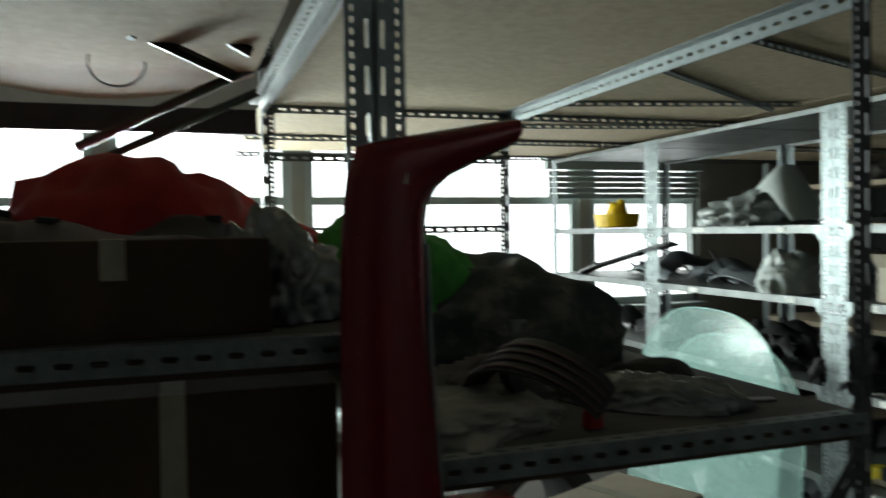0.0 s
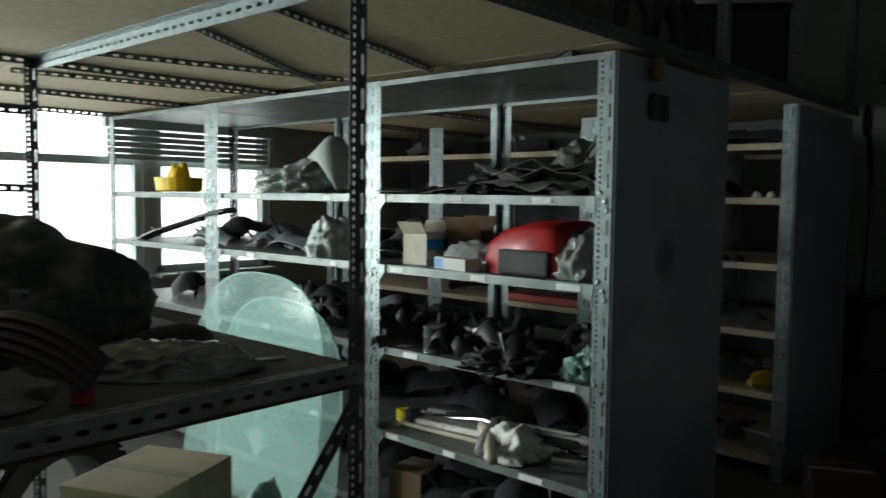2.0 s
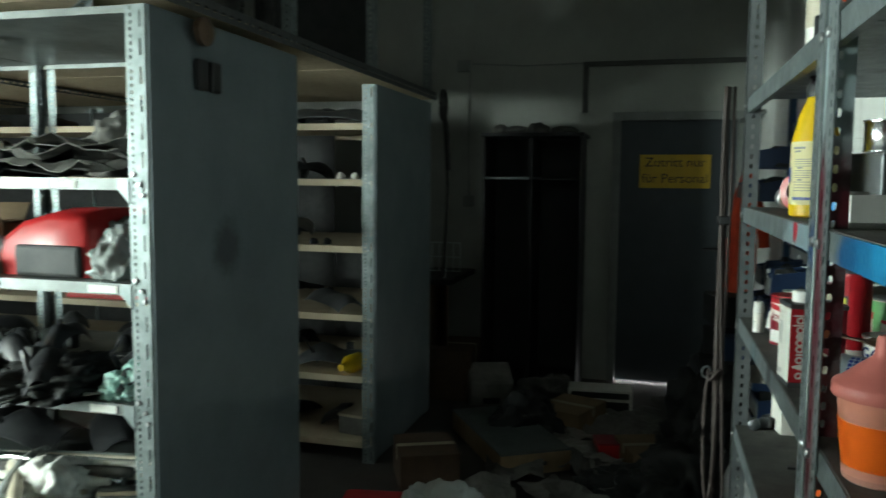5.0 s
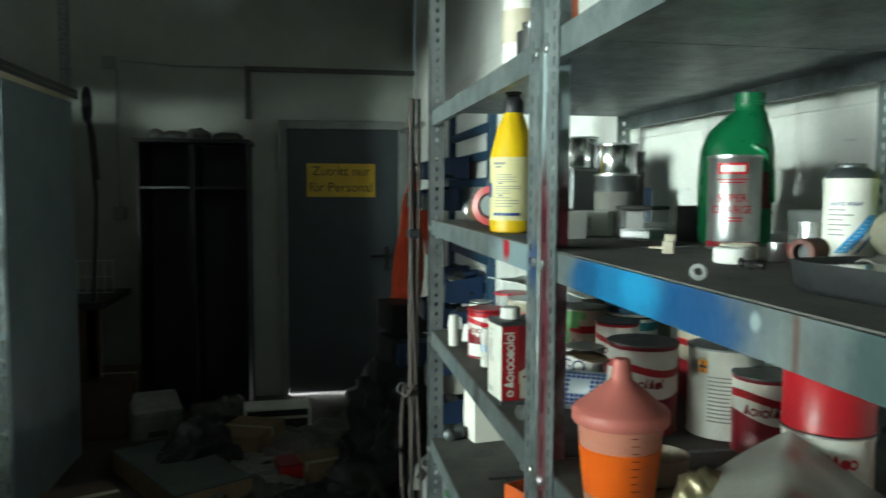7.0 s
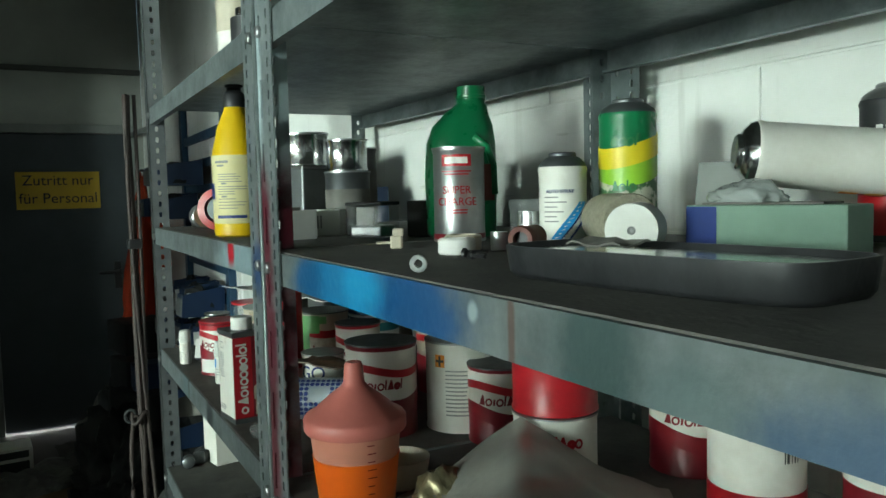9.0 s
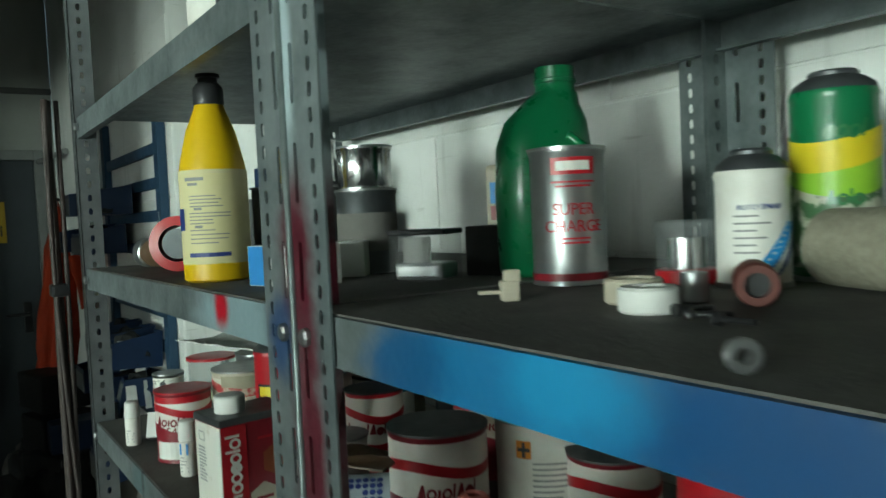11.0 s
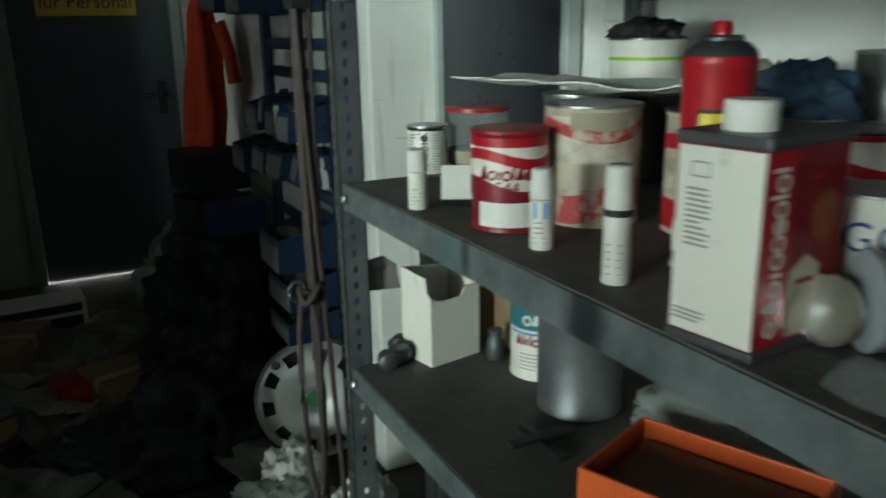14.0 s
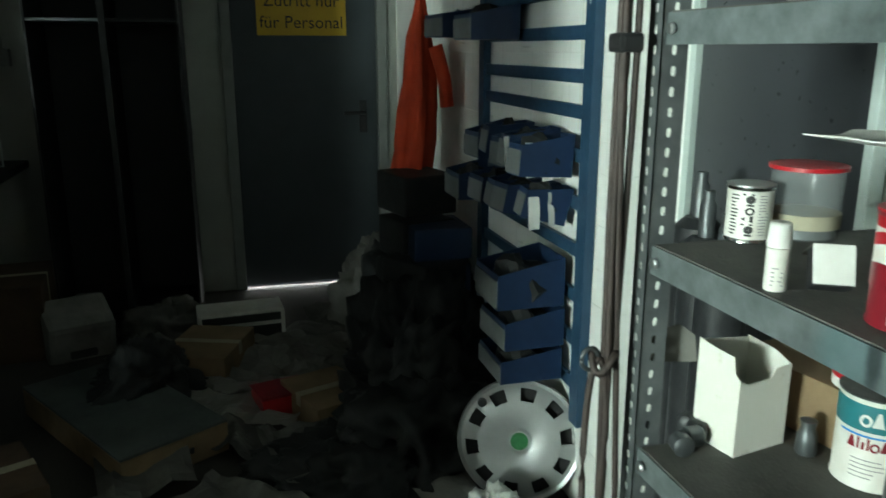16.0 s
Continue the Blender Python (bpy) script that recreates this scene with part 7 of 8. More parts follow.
for k in range(7):
    y = 1.50 + 0.30 * k
    t = thing("wiring_loom", pose(2.62, y, S3), "loose loop of black wiring among the parts", "cable", "wiring looms")
    part("wire", tube([(0.06 * math.cos(1.3 * q + k) + 0.05, 0.05 * q - 0.2, 0.012 + 0.05 * abs(math.sin(0.9 * q + k))) for q in range(10)], 0.005, 6), gloss_black, t, smooth=True)
# fourth shelf: wrapped tubes
for k in range(9):
    y0 = 2.44 - 0.03 * k
    r = 0.012 + 0.003 * (k % 4)
    t = thing("wrapped_tube", pose(0, 0, S4), "pale rolled tube lying along the shelf", "tube", "wrapped tubes")
    part("tube", tube([(2.68 + 0.028 * k + 0.05 * q, y0 - (0.75 + 0.04 * (k % 3)) * q, r + 0.03 * (k % 3) * (0.4 + 0.6 * q)) for q in np.linspace(0, 1, 8)], r, 9), (can_cream, soft_card, dirty_paper, foil)[k % 4], t, smooth=True)
for k, (y0, y1, x0, x1, r) in enumerate(((2.42, 1.42, 2.80, 2.95, 0.024), (2.45, 1.50, 2.88, 3.05, 0.02), (2.40, 1.45, 2.90, 2.85, 0.018), (2.10, 1.75, 2.85, 2.50, 0.022), (2.05, 1.85, 2.95, 2.54, 0.024), (2.36, 1.6, 2.76, 2.78, 0.016))):
    t = thing("wrapped_tube", pose(0, 0, S4), "long pale tube in clear film", "tube", "wrapped tubes")
    part("tube", tube([(x0 + (x1 - x0) * s + 0.01 * math.sin(9 * s + k), y0 + (y1 - y0) * s, r + 0.012 * k * (1 - abs(2 * s - 1)) + 0.02 * (k > 2)) for s in np.linspace(0, 1, 10)], r, 9), (can_cream, foil, chrome)[k % 3], t, smooth=True)
bag(2.72, 1.80, S4, 0.22, 0.20, 0.09, 71, white_paper, "crumpled white cloth bag on the tubes", 0, 0.45, 0.3, "cloth_bag", "bag")
t = thing("tin_pipe", pose(2.70, 1.50, S4 + 0.036, 0, 90, 110), "short bright metal pipe end", "pipe")
turned("pipe", [(0.03, -0.05), (0.035, -0.048), (0.035, 0.09), (0.03, 0.09), (0.03, -0.05)], chrome, t)
t = thing("small_carton", pose(2.74, 2.46, S4, 0, 0, 250), "small yellow and blue carton", "carton")
part("body", box(-0.05, -0.03, 0, 0.05, 0.03, 0.055, 0.002), yellow_print, t)
part("blue_part", box(0.05, -0.03, 0, 0.10, 0.03, 0.075, 0.004), blue_bin, t)
for k in range(5):
    car_part(3.15 + 0.1 * (k % 2), 1.6 + 0.35 * k, S4, 0.45, 0.25, 0.2, 160 + k, black_plastic, 40 * k)
# bottom shelf
for k in range(8):
    car_part(2.7 + rnd.uniform(0, 0.5), 1.68 + 0.25 * k, S5, 0.5, 0.28, 0.2, 180 + k, rnd.choice((black_plastic, dull_black, dark_tin)), rnd.uniform(0, 180))
carton(2.75, 2.40, S5, 0.2, 0.18, 0.16, 10, cardboard, "small brown carton on the bottom shelf")
t = thing("brake_drum", pose(2.76, 1.95, S5, 0, 0, 0), "bare steel brake drum on the bottom shelf", "drum")
turned("drum", [(0.13, 0), (0.15, 0.01), (0.15, 0.06), (0.14, 0.07), (0.14, 0.12), (0.10, 0.125), (0.10, 0.06), (0, 0.06)], tin_dull, t)
for k in range(20):
    z = (S2, S3, S4, S5)[k % 4]
    car_part(2.7 + rnd.uniform(0, 0.55), 2.8 + 0.11 * k, z, 0.45, 0.25, 0.2, 300 + k, rnd.choice((black_plastic, dull_black, grey_plastic, dark_tin)), rnd.uniform(0, 180))
# black sheets added at the rack's back in place of the deep shade there
t = thing("shade_sheet", pose(0, 0, 0), "added black sheet standing in for the darkness behind the rack", "board")
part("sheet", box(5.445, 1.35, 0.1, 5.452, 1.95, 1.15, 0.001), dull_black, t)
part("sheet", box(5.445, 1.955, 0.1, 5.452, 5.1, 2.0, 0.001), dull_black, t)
# back rack
bz = (1.832, 1.538, 1.182, 0.812, 0.477, 0.117)
for k in range(34):
    z = bz[k % 6]
    y = 1.5 + (k // 6) * 0.55 + rnd.uniform(-0.12, 0.12)
    y = max(y, 1.64)
    if z in (1.538, 1.182) and y < 1.9:
        continue
    car_part(4.62 + rnd.uniform(0.0, 0.5), y, z, rnd.uniform(0.3, 0.5), 0.22, rnd.uniform(0.06, 0.22), 400 + k, rnd.choice((black_plastic, dull_black, dull_black, dark_tin, dirty_paper)), rnd.uniform(0, 180), "dusty dark car part on the shelf")
t = thing("red_lamp_bar", pose(4.53, 2.94, bz[3], 0, 0, 90), "flat red plastic lamp strip on the shelf", "lamp strip")
part("strip", box(-0.35, -0.05, 0, 0.35, 0.05, 0.05, 0.008), red_plastic, t)
part("strip_rib", box(-0.34, -0.052, 0.018, 0.34, -0.048, 0.03, 0.002), can_red, t)
t = thing("yellow_bottle", pose(4.60, 1.44, bz[4] + 0.052, 90, 0, -100), "yellow plastic bottle lying on the shelf", "bottle")
turned("body", [(0.045, 0), (0.05, 0.01), (0.05, 0.11), (0.02, 0.17), (0.02, 0.20), (0, 0.20)], yellow_pl, t)
t = thing("egg_crate", pose(4.62, 1.44, bz[5], 0, 0, 80), "small pale perforated box", "box")
part("body", box(-0.10, -0.08, 0, 0.10, 0.08, 0.11, 0.006), dirty_paper, t)
part("rim", box(-0.105, -0.085, 0.10, 0.105, 0.085, 0.115, 0.003), carton_light, t)
for k in range(5):
    t = thing("small_part", pose(4.52, 1.36 + 0.08 * k, bz[1 if k < 3 else 2]), "small white plastic part on the shelf", "part", "small parts")
    part("body", heap(0.05, 0.04, 0.03, 200 + k, 0.3), can_white if k < 3 else dull_black, t, smooth=True)

# ---- deep rack by the window ----
SB = 1.119
# red door pillar panel hung on the near post
t = thing("red_car_panel", pose(0.315, 1.20, 1.09, 0, 0, 0), "dark red painted car door pillar panel leaning on the rack", "car panel")
b = bmesh.new()
secs = [((-0.09, -1.085), (0.09, -1.085)), ((-0.088, -0.3), (0.087, -0.3)), ((-0.085, 0.0), (0.082, 0.0)), ((-0.08, 0.3), (0.066, 0.25)), ((-0.075, 0.46), (0.062, 0.45)), ((-0.068, 0.52), (0.066, 0.48)), ((-0.05, 0.575), (0.082, 0.51)), ((0.0, 0.588), (0.105, 0.53)), ((0.10, 0.606), (0.15, 0.552)), ((0.225, 0.628), (0.222, 0.585))]
rows = []
for (ax, az), (bx, bz_) in secs:
    q = []
    for k in range(7):
        v = k / 6
        q.append(b.verts.new((ax + (bx - ax) * v, -0.022 + 0.03 * abs(2 * v - 1) ** 3, az + (bz_ - az) * v)))
    rows.append(q)
for p, q in zip(rows, rows[1:]):
    for k in range(6):
        b.faces.new((p[k], p[k + 1], q[k + 1], q[k]))
r = bmesh.ops.extrude_face_region(b, geom=b.faces[:])
for v in r["geom"]:
    if isinstance(v, bmesh.types.BMVert):
        v.co.y += 0.004
bmesh.ops.recalc_face_normals(b, faces=b.faces[:])
smooth_sharp(part("panel", b, dark_red_paint, t), 50)
part("sealing_edge", tube([(0.064, 0.012, 0.42), (0.070, 0.012, 0.22), (0.084, 0.012, 0.0), (0.089, 0.012, -0.3)], 0.005), galv, t)
part("lower_bracket", box(0.06, -0.03, -0.03, 0.20, 0.02, 0.0, 0.008), dark_red_paint, t)
part("sticker", box(0.005, -0.0215, 0.515, 0.025, -0.0195, 0.535), can_cream, t)
# heaps of cloth
t = thing("cloth_heap", pose(0.82, 2.40, SB), "dark patterned cloth bundle heaped on the board", "cloth bundle")
part("cloth", heap(0.95, 0.8, 0.27, 6, 0.32, 2.4, 5, True, 0.15), dark_cloth, t, smooth=True)
t = thing("green_bag", pose(0.60, 2.36, SB + 0.17), "bright green fabric bag on the cloth heap", "bag")
part("cloth", heap(0.55, 0.5, 0.26, 9, 0.25, 2.4, 5, True, 0.1), green_cloth, t, smooth=True)
t = thing("grey_box", pose(0.98, 2.05, SB, 0, 0, 10), "small faded blue and grey box before the heap", "box")
part("body", box(-0.13, -0.06, 0, 0.13, 0.06, 0.16, 0.004), grey_plastic, t)
part("blue_side", box(-0.10, -0.063, 0.01, 0.06, -0.0605, 0.15), blue_bin, t)
# the curved ribbed lamp cowl
t = thing("ribbed_cowl", pose(0.745, 1.56, SB + 0.035, 0, 0, -66) @ pose(0, 0, 0, 32, 0, 0) @ Matrix.Diagonal((0.70, 1.0, 0.76, 1)), "black curved car grille cowl with dull maroon ribs", "car grille")
b = bmesh.new()
rows = []
for i in range(25):
    s = i / 24
    a = radians(170 - 160 * s)
    row = []
    for k in range(9):
        v = k / 8
        rr_ = 1.0 - 0.10 * v
        row.append(b.verts.new((0.24 * rr_ * math.cos(a) + 0.05 * s, (v - 0.5) * 0.15 * (1 - 0.35 * s), 0.185 * rr_ * math.sin(a) * (1 - 0.15 * s) + 0.005)))
    rows.append(row)
for i in range(24):
    for k in range(8):
        b.faces.new((rows[i][k], rows[i + 1][k], rows[i + 1][k + 1], rows[i][k + 1]))
r = bmesh.ops.extrude_face_region(b, geom=b.faces[:])
for v in r["geom"]:
    if isinstance(v, bmesh.types.BMVert):
        v.co *= 0.94
smooth_sharp(part("shell", b, black_plastic, t), 50)
for k in range(4):
    v = 0.1 + 0.22 * k
    rr_ = 1.0 - 0.10 * v
    part("rib", tube([(0.24 * rr_ * math.cos(radians(165 - 150 * s)) + 0.05 * s, (v - 0.5) * 0.15 * (1 - 0.35 * s), 0.187 * rr_ * math.sin(radians(165 - 150 * s)) * (1 - 0.15 * s) + 0.008) for s in np.linspace(0, 1, 22)], 0.0045, 6), cowl_rib, t, smooth=True)
part("stem", box(-0.10, -0.02, 0.0, -0.07, 0.02, 0.10, 0.004), black_plastic, t)
t = thing("wrapped_packet", pose(1.04, 1.56, SB, 0, 0, -38), "flat shiny film-wrapped packet with ripples", "packet")
b = heap(0.38, 0.20, 0.055, 15, 0.16, 3.4, 5, True, 0.55)
for v in b.verts:
    v.co.z += 0.004 * (1 + math.sin(v.co.x * 130 + 3 * noise.noise(v.co * 20))) * min(1, v.co.z * 40)
part("film", b, shiny_film, t, smooth=True)
t = thing("dark_pouch", pose(1.18, 1.78, SB, 0, 0, -40), "dark folded pouch on the board", "pouch")
part("body", heap(0.22, 0.15, 0.06, 18, 0.15, 2, 4), dull_black, t, smooth=True)
t = thing("metal_strip", pose(1.25, 1.50, SB, 0, 0, -15), "flat pale metal strip on the board", "strip")
part("strip", box(-0.07, -0.012, 0, 0.07, 0.012, 0.006, 0.002), tin_dull, t)
t = thing("red_plug", pose(0.80, 1.42, SB), "small red plastic plug", "plug")
turned("cap", [(0.02, 0), (0.022, 0.003), (0.02, 0.035), (0, 0.037)], red_plastic, t)
bag(0.55, 1.60, SB, 0.42, 0.38, 0.05, 27, sheet_film, "dusty plastic sheet lying flat on the board", 0, 0.3, 0.2, "plastic_sheeting", "plastic sheet")
bag(0.72, 1.80, SB, 0.26, 0.2, 0.07, 28, dirty_paper, "torn pale paper under the cowl", 0, 0.4, 0.3, "torn_paper", "paper")
# below the board
FB = 0.161
t = thing("tyre", pose(1.15, 2.55, FB + 0.30, 90, 0, 20), "worn black car tyre standing upright", "tyre")
turned("tread", [(0.205, -0.085), (0.25, -0.095), (0.285, -0.09), (0.30, -0.06), (0.302, 0.0), (0.30, 0.06), (0.285, 0.09), (0.25, 0.095), (0.205, 0.085), (0.20, 0.0), (0.205, -0.085)], rubber, t, seg=48)
for k in range(40):
    a = 2 * math.pi * k / 40
    part("tread_block", box(-0.016, -0.08, 0.298, 0.016, 0.08, 0.306, 0.0), rubber, t).matrix_basis = pose(0, 0, 0, -90, 0, 0) @ pose(0, 0, 0, 0, math.degrees(a), 0)
t = carton(1.22, 1.98, FB, 0.36, 0.30, 0.58, 24, carton_light, "pale brown cardboard box with printed diamond mark")
bars([(0.0, 0.40, 0.10, 0.003), (0.0, 0.30, 0.10, 0.003)], black_print, pose(0, -0.152, 0), t, "print_lines")
bag(1.22, 1.52, FB, 0.46, 0.34, 0.52, 61, mint_film, "large crumpled pale green plastic bag", 0, 0.3, 0.12)
bag(0.66, 1.60, FB, 0.40, 0.35, 0.45, 62, milky, "white plastic bag full of scraps", 0, 0.4, 0.35)
bag(0.95, 1.50, FB, 0.25, 0.2, 0.40, 66, lime, "small yellow-green plastic bag", 0, 0.35, 0.3)
for k in range(8):
    car_part(0.45 + 0.1 * k, 1.9 + 0.15 * (k % 4), FB, 0.5, 0.25, 0.35, 500 + k, rnd.choice((black_plastic, dull_black, grey_plastic)), rnd.uniform(0, 180))
# car glass leaning on the parts rack
for k, (x, y, w, h, lean, mat) in enumerate(((2.40, 3.16, 1.10, 1.14, -7, dusty_glass), (2.47, 3.02, 0.98, 1.02, -5, dusty_glass))):
    t = thing("car_window_glass", pose(x - 0.12, y, 0.0, 0, -lean, 0), "green tinted dusty car window glass leaning on the rack", "car glass", "car windows")
    b = bmesh.new()
    pts = []
    for i in range(33):
        a = math.pi * i / 32
        pts.append((w / 2 * math.copysign(abs(math.cos(a)) ** 0.75, math.cos(a)), h * (0.52 + 0.48 * math.sin(a) ** 0.8)))
    pts = [(w / 2, 0.03)] + pts + [(-w / 2, 0.03)]
    f0 = [b.verts.new((0.0, yy, zz)) for yy, zz in pts]
    f1 = [b.verts.new((0.005, yy, zz)) for yy, zz in pts]
    b.faces.new(f0)
    b.faces.new(f1[::-1])
    for q in range(len(pts)):
        j = (q + 1) % len(pts)
        b.faces.new((f0[j], f0[q], f1[q], f1[j]))
    bmesh.ops.recalc_face_normals(b, faces=b.faces[:])
    part("pane", b, mat, t)
    part("glass_edge", tube([(0.0025, yy, zz) for yy, zz in pts[1:-1]], 0.004, 6), mint_film, t)
# left bay: red plastic and cardboard
SL = 1.353
t = thing("red_bumper", pose(-0.10, 2.30, SL), "faded red plastic bumper pieces piled up", "bumper")
part("shell", heap(0.75, 0.5, 0.34, 81, 0.3, 2.0, 4, True, 0.1), red_cloth, t, smooth=True)
t = thing("red_bumper", pose(0.16, 2.45, SL), "crumpled red plastic sheet piece", "bumper")
part("shell", heap(0.55, 0.3, 0.22, 84, 0.3, 2.6, 4, True, 0.2), red_cloth, t, smooth=True)
for k, (x, y, z, rz, w) in enumerate(((-0.35, 1.95, 0.16, 20, 0.7), (-0.15, 1.85, 0.20, -30, 0.6), (-0.45, 2.2, 0.24, 40, 0.6), (0.05, 2.1, 0.22, 10, 0.5), (-0.3, 1.7, 0.12, -10, 0.5))):
    car_part(x, y, SL + z - 0.1, w, 0.22, 0.16, 600 + k, black_plastic, rz, "black moulded car trim on the pile", 6 * (k % 3))
carton(-0.12, 1.55, SL, 0.52, 0.30, 0.17, 4, shaded_card, "brown cardboard box with the gloom in its colour")
carton(-0.53, 1.60, SL, 0.26, 0.34, 0.20, -3, shaded_card, "brown cardboard box on the shelf, shade in its colour")
bag(0.18, 1.66, SL, 0.20, 0.24, 0.14, 87, shiny_film, "shiny grey film bag beside the post", 0, 0.45, 0.45)
t = thing("grey_bucket", pose(0.14, 2.85, SL), "dull grey bucket by the window", "bucket")
turned("bucket", [(0.10, 0), (0.13, 0.2), (0.135, 0.2), (0.13, 0.21), (0.12, 0.2), (0.09, 0.01), (0, 0.01)], grey_plastic, t)
# tall shade-coloured boxes added to close the black space under the shelf
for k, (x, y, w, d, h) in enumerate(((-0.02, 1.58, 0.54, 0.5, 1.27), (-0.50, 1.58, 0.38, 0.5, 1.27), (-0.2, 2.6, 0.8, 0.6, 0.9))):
    carton(x, y, 0.0, w, d, h, 0, shaded_card, "large carton added to fill the dark under the shelf")
t = thing("warped_board", pose(0, 0, 0), "water-stained sagging chipboard sheet above the rack", "board")
b = bmesh.new()
g = []
for i in range(21):
    row = []
    for k in range(13):
        x = -0.78 + 1.03 * i / 20
        yend = 2.75 + 0.30 * math.sin((x + 0.9) * 2.6)
        y = 1.28 + (yend - 1.28) * k / 12
        row.append(b.verts.new((x, y, 2.075 - 0.05 * math.sin(math.pi * i / 20) * (k / 12))))
    g.append(row)
for i in range(20):
    for k in range(12):
        b.faces.new((g[i][k], g[i + 1][k], g[i + 1][k + 1], g[i][k + 1]))
r = bmesh.ops.extrude_face_region(b, geom=b.faces[:])
for v in r["geom"]:
    if isinstance(v, bmesh.types.BMVert):
        v.co.z += 0.016
part("sheet", b, chip_stain, t)
# dark beams and struts in the left bay
t = thing("steel_bracing", pose(0, 0, 0), "dark steel beams and struts crossing the rack", "bracing")
part("beam", box(-0.75, 3.22, 1.93, 0.30, 3.27, 2.03, 0.003), cast_black, t)
for a, b_ in (((-0.28, 2.9, 1.78), (0.28, 3.0, 2.06)), ((-0.30, 2.6, 1.80), (0.30, 2.7, 2.12)), ((-0.15, 2.2, 2.22), (0.20, 2.3, 2.05)), ((-0.15, 2.25, 2.10), (0.15, 2.3, 1.98)), ((-0.12, 2.2, 2.05), (-0.02, 2.25, 2.25))):
    part("strut", tube([a, b_], 0.018, 6), cast_black, t)
part("wire", tube([(-0.15 + 0.07 * math.cos(s), 2.2, 1.98 + 0.06 * math.sin(s)) for s in np.linspace(2.8, 6.4, 14)], 0.003, 5), cast_black, t)
# window side rails and the rolled shutter
for z in (1.55, 1.86):
    t = thing("window_rail", pose(0.33, 3.28, z), "dark slotted rail across the rack's back", "rail", "window rails")
    put("rail", own(beam_mesh(1.08, 0.03, 0.03), galv_dark), None, pose(0, 0, 0), t)
t = thing("roller_blind", pose(0, 0, 0), "grey half-lowered metal roller blind at the window", "blind")
for k in range(5):
    part("slat", box(2.75, YW - 0.06, 1.77 + 0.045 * k, 4.15, YW - 0.045, 1.81 + 0.045 * k, 0.004), window_metal, t)
part("blind_box", box(2.72, YW - 0.10, 2.0, 4.18, YW - 0.02, 2.12, 0.006), window_metal, t)

# scraps at the foot of the pier and under the paint shelves
for k, (x, y, w, d, h, m_) in enumerate(((3.92, -0.50, 0.16, 0.14, 0.10, white_paper), (3.80, -0.42, 0.22, 0.18, 0.07, foil), (3.66, -0.62, 0.16, 0.14, 0.10, white_paper), (3.72, -0.30, 0.18, 0.14, 0.06, clear_plastic))):
    bag(x, y, 0.0, w, d, h, 950 + k, m_, "crumpled white packaging scrap on the floor", 30 * k, 0.45, 0.5, "packaging_scrap", "scrap")
t = thing("metal_plate", pose(3.86, -0.56, 0.004, 0, 0, 30), "grey drilled metal plate on the floor", "plate")
part("plate", box(-0.07, -0.05, 0, 0.07, 0.05, 0.005, 0.001), galv, t)

# ---- litter on the floor ----
def litter(x, y, z, w, d, rz, mat, seed, label, amp=0.03, name="paper_sheet", cat="paper"):
    t = thing(name, pose(x, y, z, 0, 0, rz), label, cat, "floor litter")
    part("sheet", sheet_mesh(w, d, seed, amp, 12, 5, 0.002), mat, t)
    return t


t = thing("long_carton", pose(4.92, 0.66, 0.0, 0, 0, 32), "long flat brown carton with a grey plastic top", "carton")
part("body", box(-0.42, -0.20, 0, 0.42, 0.20, 0.11, 0.004), cardboard, t)
part("top_sheet", box(-0.42, -0.20, 0.111, 0.42, 0.20, 0.122, 0.003), worn_board, t)
part("slot", box(-0.425, -0.06, 0.045, -0.419, 0.06, 0.065), black_print, t)
t = thing("white_canister", pose(5.86, 0.97, 0.0, 0, -18, 20), "dirty white plastic canister lying on the floor", "canister")
part("body", box(-0.13, -0.15, 0.0, 0.13, 0.15, 0.24, 0.03), dirty_paper, t)
part("grip", box(-0.135, -0.06, 0.06, -0.128, 0.06, 0.10, 0.01), black_print, t)
t = thing("vent_box", pose(5.85, 0.20, 0.0, 0, 0, 4), "white framed box with black openings on the floor", "box")
part("frame", box(-0.10, -0.21, 0, 0.10, 0.21, 0.16, 0.008), can_white, t)
part("opening", box(-0.104, -0.19, 0.02, -0.099, 0.19, 0.085, 0.003), black_print, t)
part("opening", box(-0.104, -0.19, 0.105, -0.099, 0.19, 0.145, 0.003), black_print, t)
for k, (x, y, w, d, rz, m_) in enumerate(((5.55, -0.20, 0.7, 0.6, 20, dirty_paper), (5.25, 0.10, 0.5, 0.4, -30, dirty_paper), (4.66, 0.22, 0.28, 0.2, 40, dirty_paper), (4.45, -0.02, 0.4, 0.3, 10, dirty_paper), (4.98, 0.20, 0.5, 0.4, 70, sheet_film), (4.55, 0.55, 0.4, 0.3, 10, dirty_paper), (4.2, 0.25, 0.4, 0.25, 50, dirty_paper), (5.2, -0.45, 0.4, 0.3, -20, dirty_paper), (5.9, -0.35, 0.5, 0.35, 15, dirty_paper), (4.1, 0.62, 0.5, 0.3, 15, dirty_paper), (5.6, 0.55, 0.4, 0.3, 60, dirty_paper), (3.9, 0.05, 0.35, 0.25, 25, dirty_paper), (4.75, -0.3, 0.45, 0.3, 33, dirty_paper), (4.3, -0.35, 0.3, 0.2, 80, dirty_paper), (4.02, -0.42, 0.26, 0.2, 15, dirty_paper))):
    litter(x, y, 0.003 + 0.012 * (k % 4), w, d, rz, m_, 700 + k, "crumpled dirty paper sheet on the floor", 0.05)
carton(4.86, -0.12, 0.0, 0.34, 0.26, 0.12, 20, cardboard, "flattened brown carton on the floor")
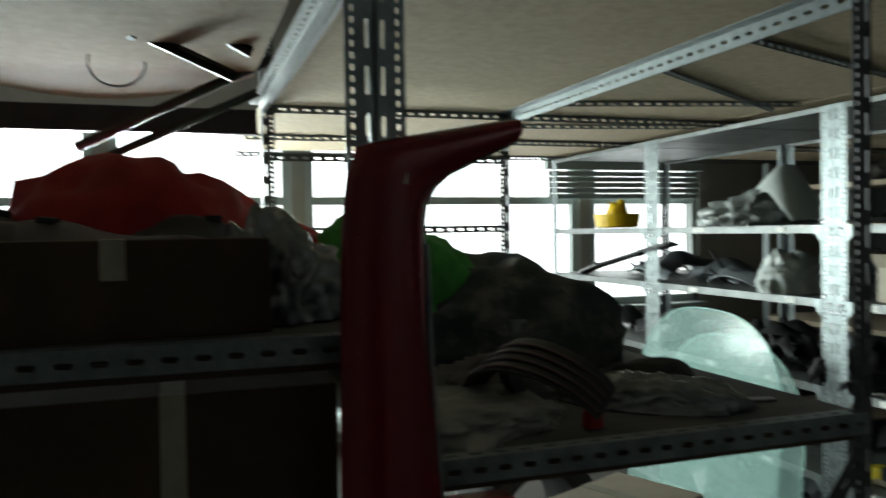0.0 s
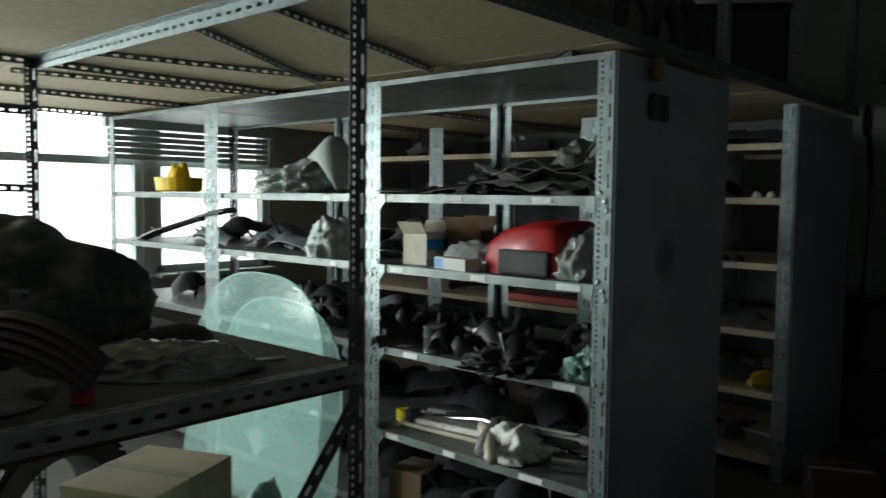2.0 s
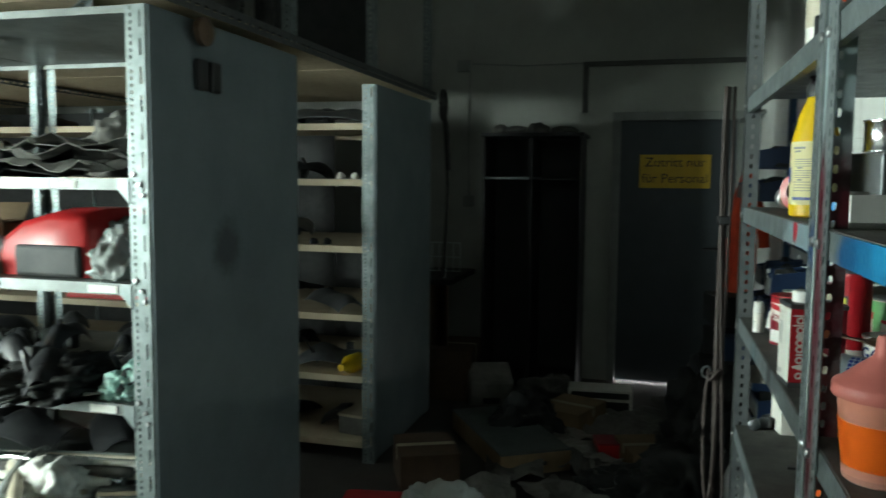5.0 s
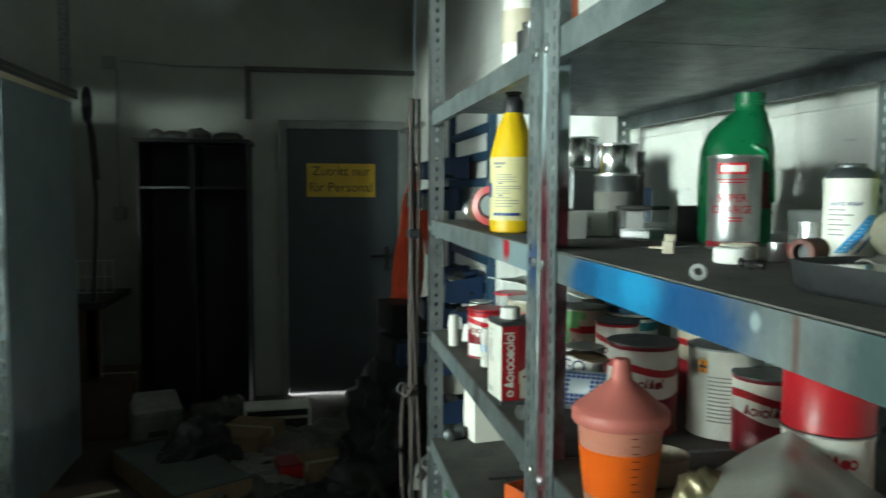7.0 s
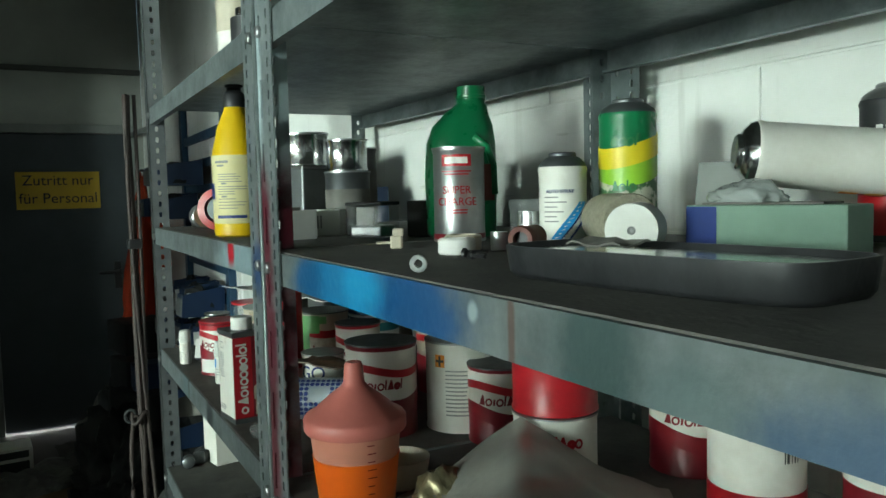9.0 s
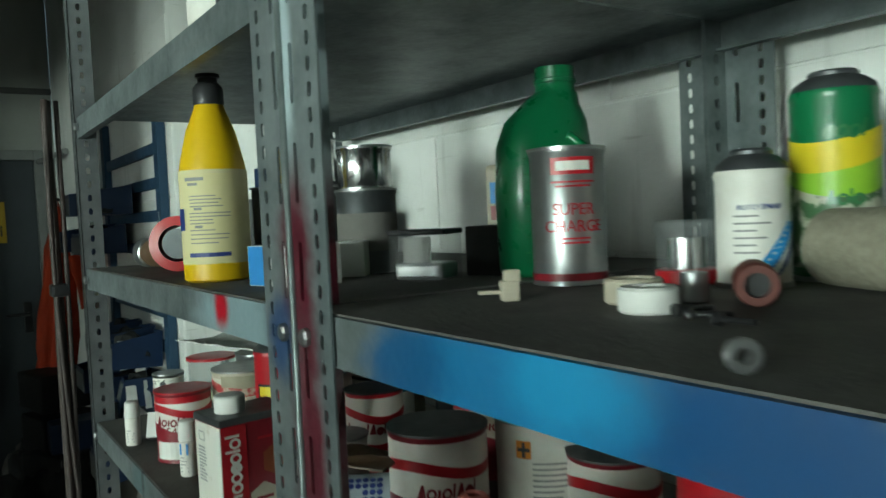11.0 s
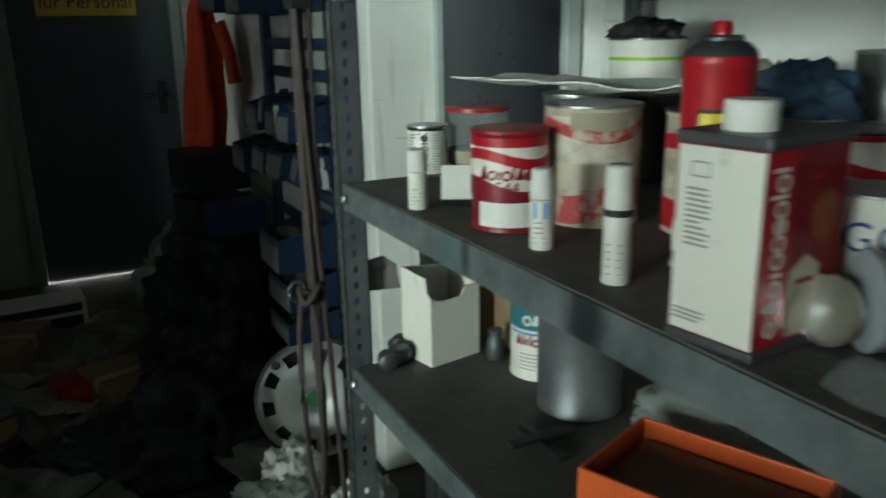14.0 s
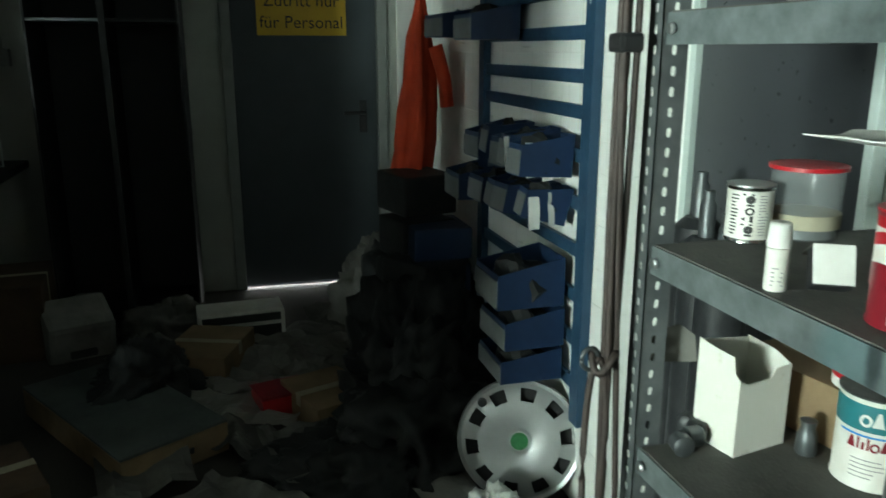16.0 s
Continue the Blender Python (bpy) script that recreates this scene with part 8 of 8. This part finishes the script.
carton(5.45, 0.35, 0.0, 0.4, 0.3, 0.14, -20, cardboard, "brown carton on the floor by the litter")
carton(6.0, 1.3, 0.0, 0.5, 0.4, 0.36, 5, shaded_card, "brown carton beside the locker")
carton(4.35, 0.98, 0.0, 0.35, 0.3, 0.18, 25, shaded_card, "small brown carton beside the rack")
t = thing("red_box", pose(4.95, 0.06, 0.0, 0, 0, 15), "small red plastic box in the litter", "box")
part("body", box(-0.08, -0.10, 0, 0.08, 0.10, 0.09, 0.008), red_plastic, t)
part("lid", box(-0.084, -0.104, 0.09, 0.084, 0.104, 0.10, 0.004), can_wine, t)
for k, (x, y, w, d, h, m_) in enumerate(((4.55, -0.42, 0.6, 0.5, 0.22, dull_black), (4.85, -0.50, 0.5, 0.5, 0.40, dull_black), (5.25, -0.58, 0.45, 0.35, 0.5, dull_black), (5.75, -0.6, 0.5, 0.35, 0.35, dirty_paper), (4.35, -0.15, 0.5, 0.4, 0.12, dull_black), (6.2, -0.62, 0.4, 0.3, 0.3, dirty_paper), (3.75, 0.75, 0.4, 0.35, 0.16, milky), (5.15, 0.6, 0.4, 0.3, 0.2, dull_black), (6.0, 0.55, 0.35, 0.4, 0.12, dirty_paper))):
    bag(x, y, 0.0, w, d, h, 800 + k, m_, "dark rubbish bag slumped on the floor" if m_ is dull_black else "dusty crumpled sack on the floor", 20 * k, 0.45, 0.35, "rubbish_bag", "bag")
t = thing("red_crate", pose(3.75, 1.08, 0.0, 0, 0, 10), "red plastic lid lying on the floor", "lid")
part("lid", box(-0.25, -0.14, 0, 0.25, 0.14, 0.06, 0.02), red_plastic, t)
for k, (x, y, h, m_) in enumerate(((5.0, -0.60, 0.75, blue_bin), (5.12, -0.55, 0.95, dull_black), (4.95, -0.55, 0.62, dull_black))):
    t = thing("parts_stack", pose(x, y, 0.0, 0, 0, 14 * k), "stack of dark plastic parts against the wall", "stack", "dark stacks")
    for q in range(5):
        part("tray", box(-0.13 + 0.01 * (q % 2), -0.12, h * q / 5, 0.13 + 0.012 * (q % 3), 0.12, h * (q + 0.86) / 5, 0.01), m_, t)
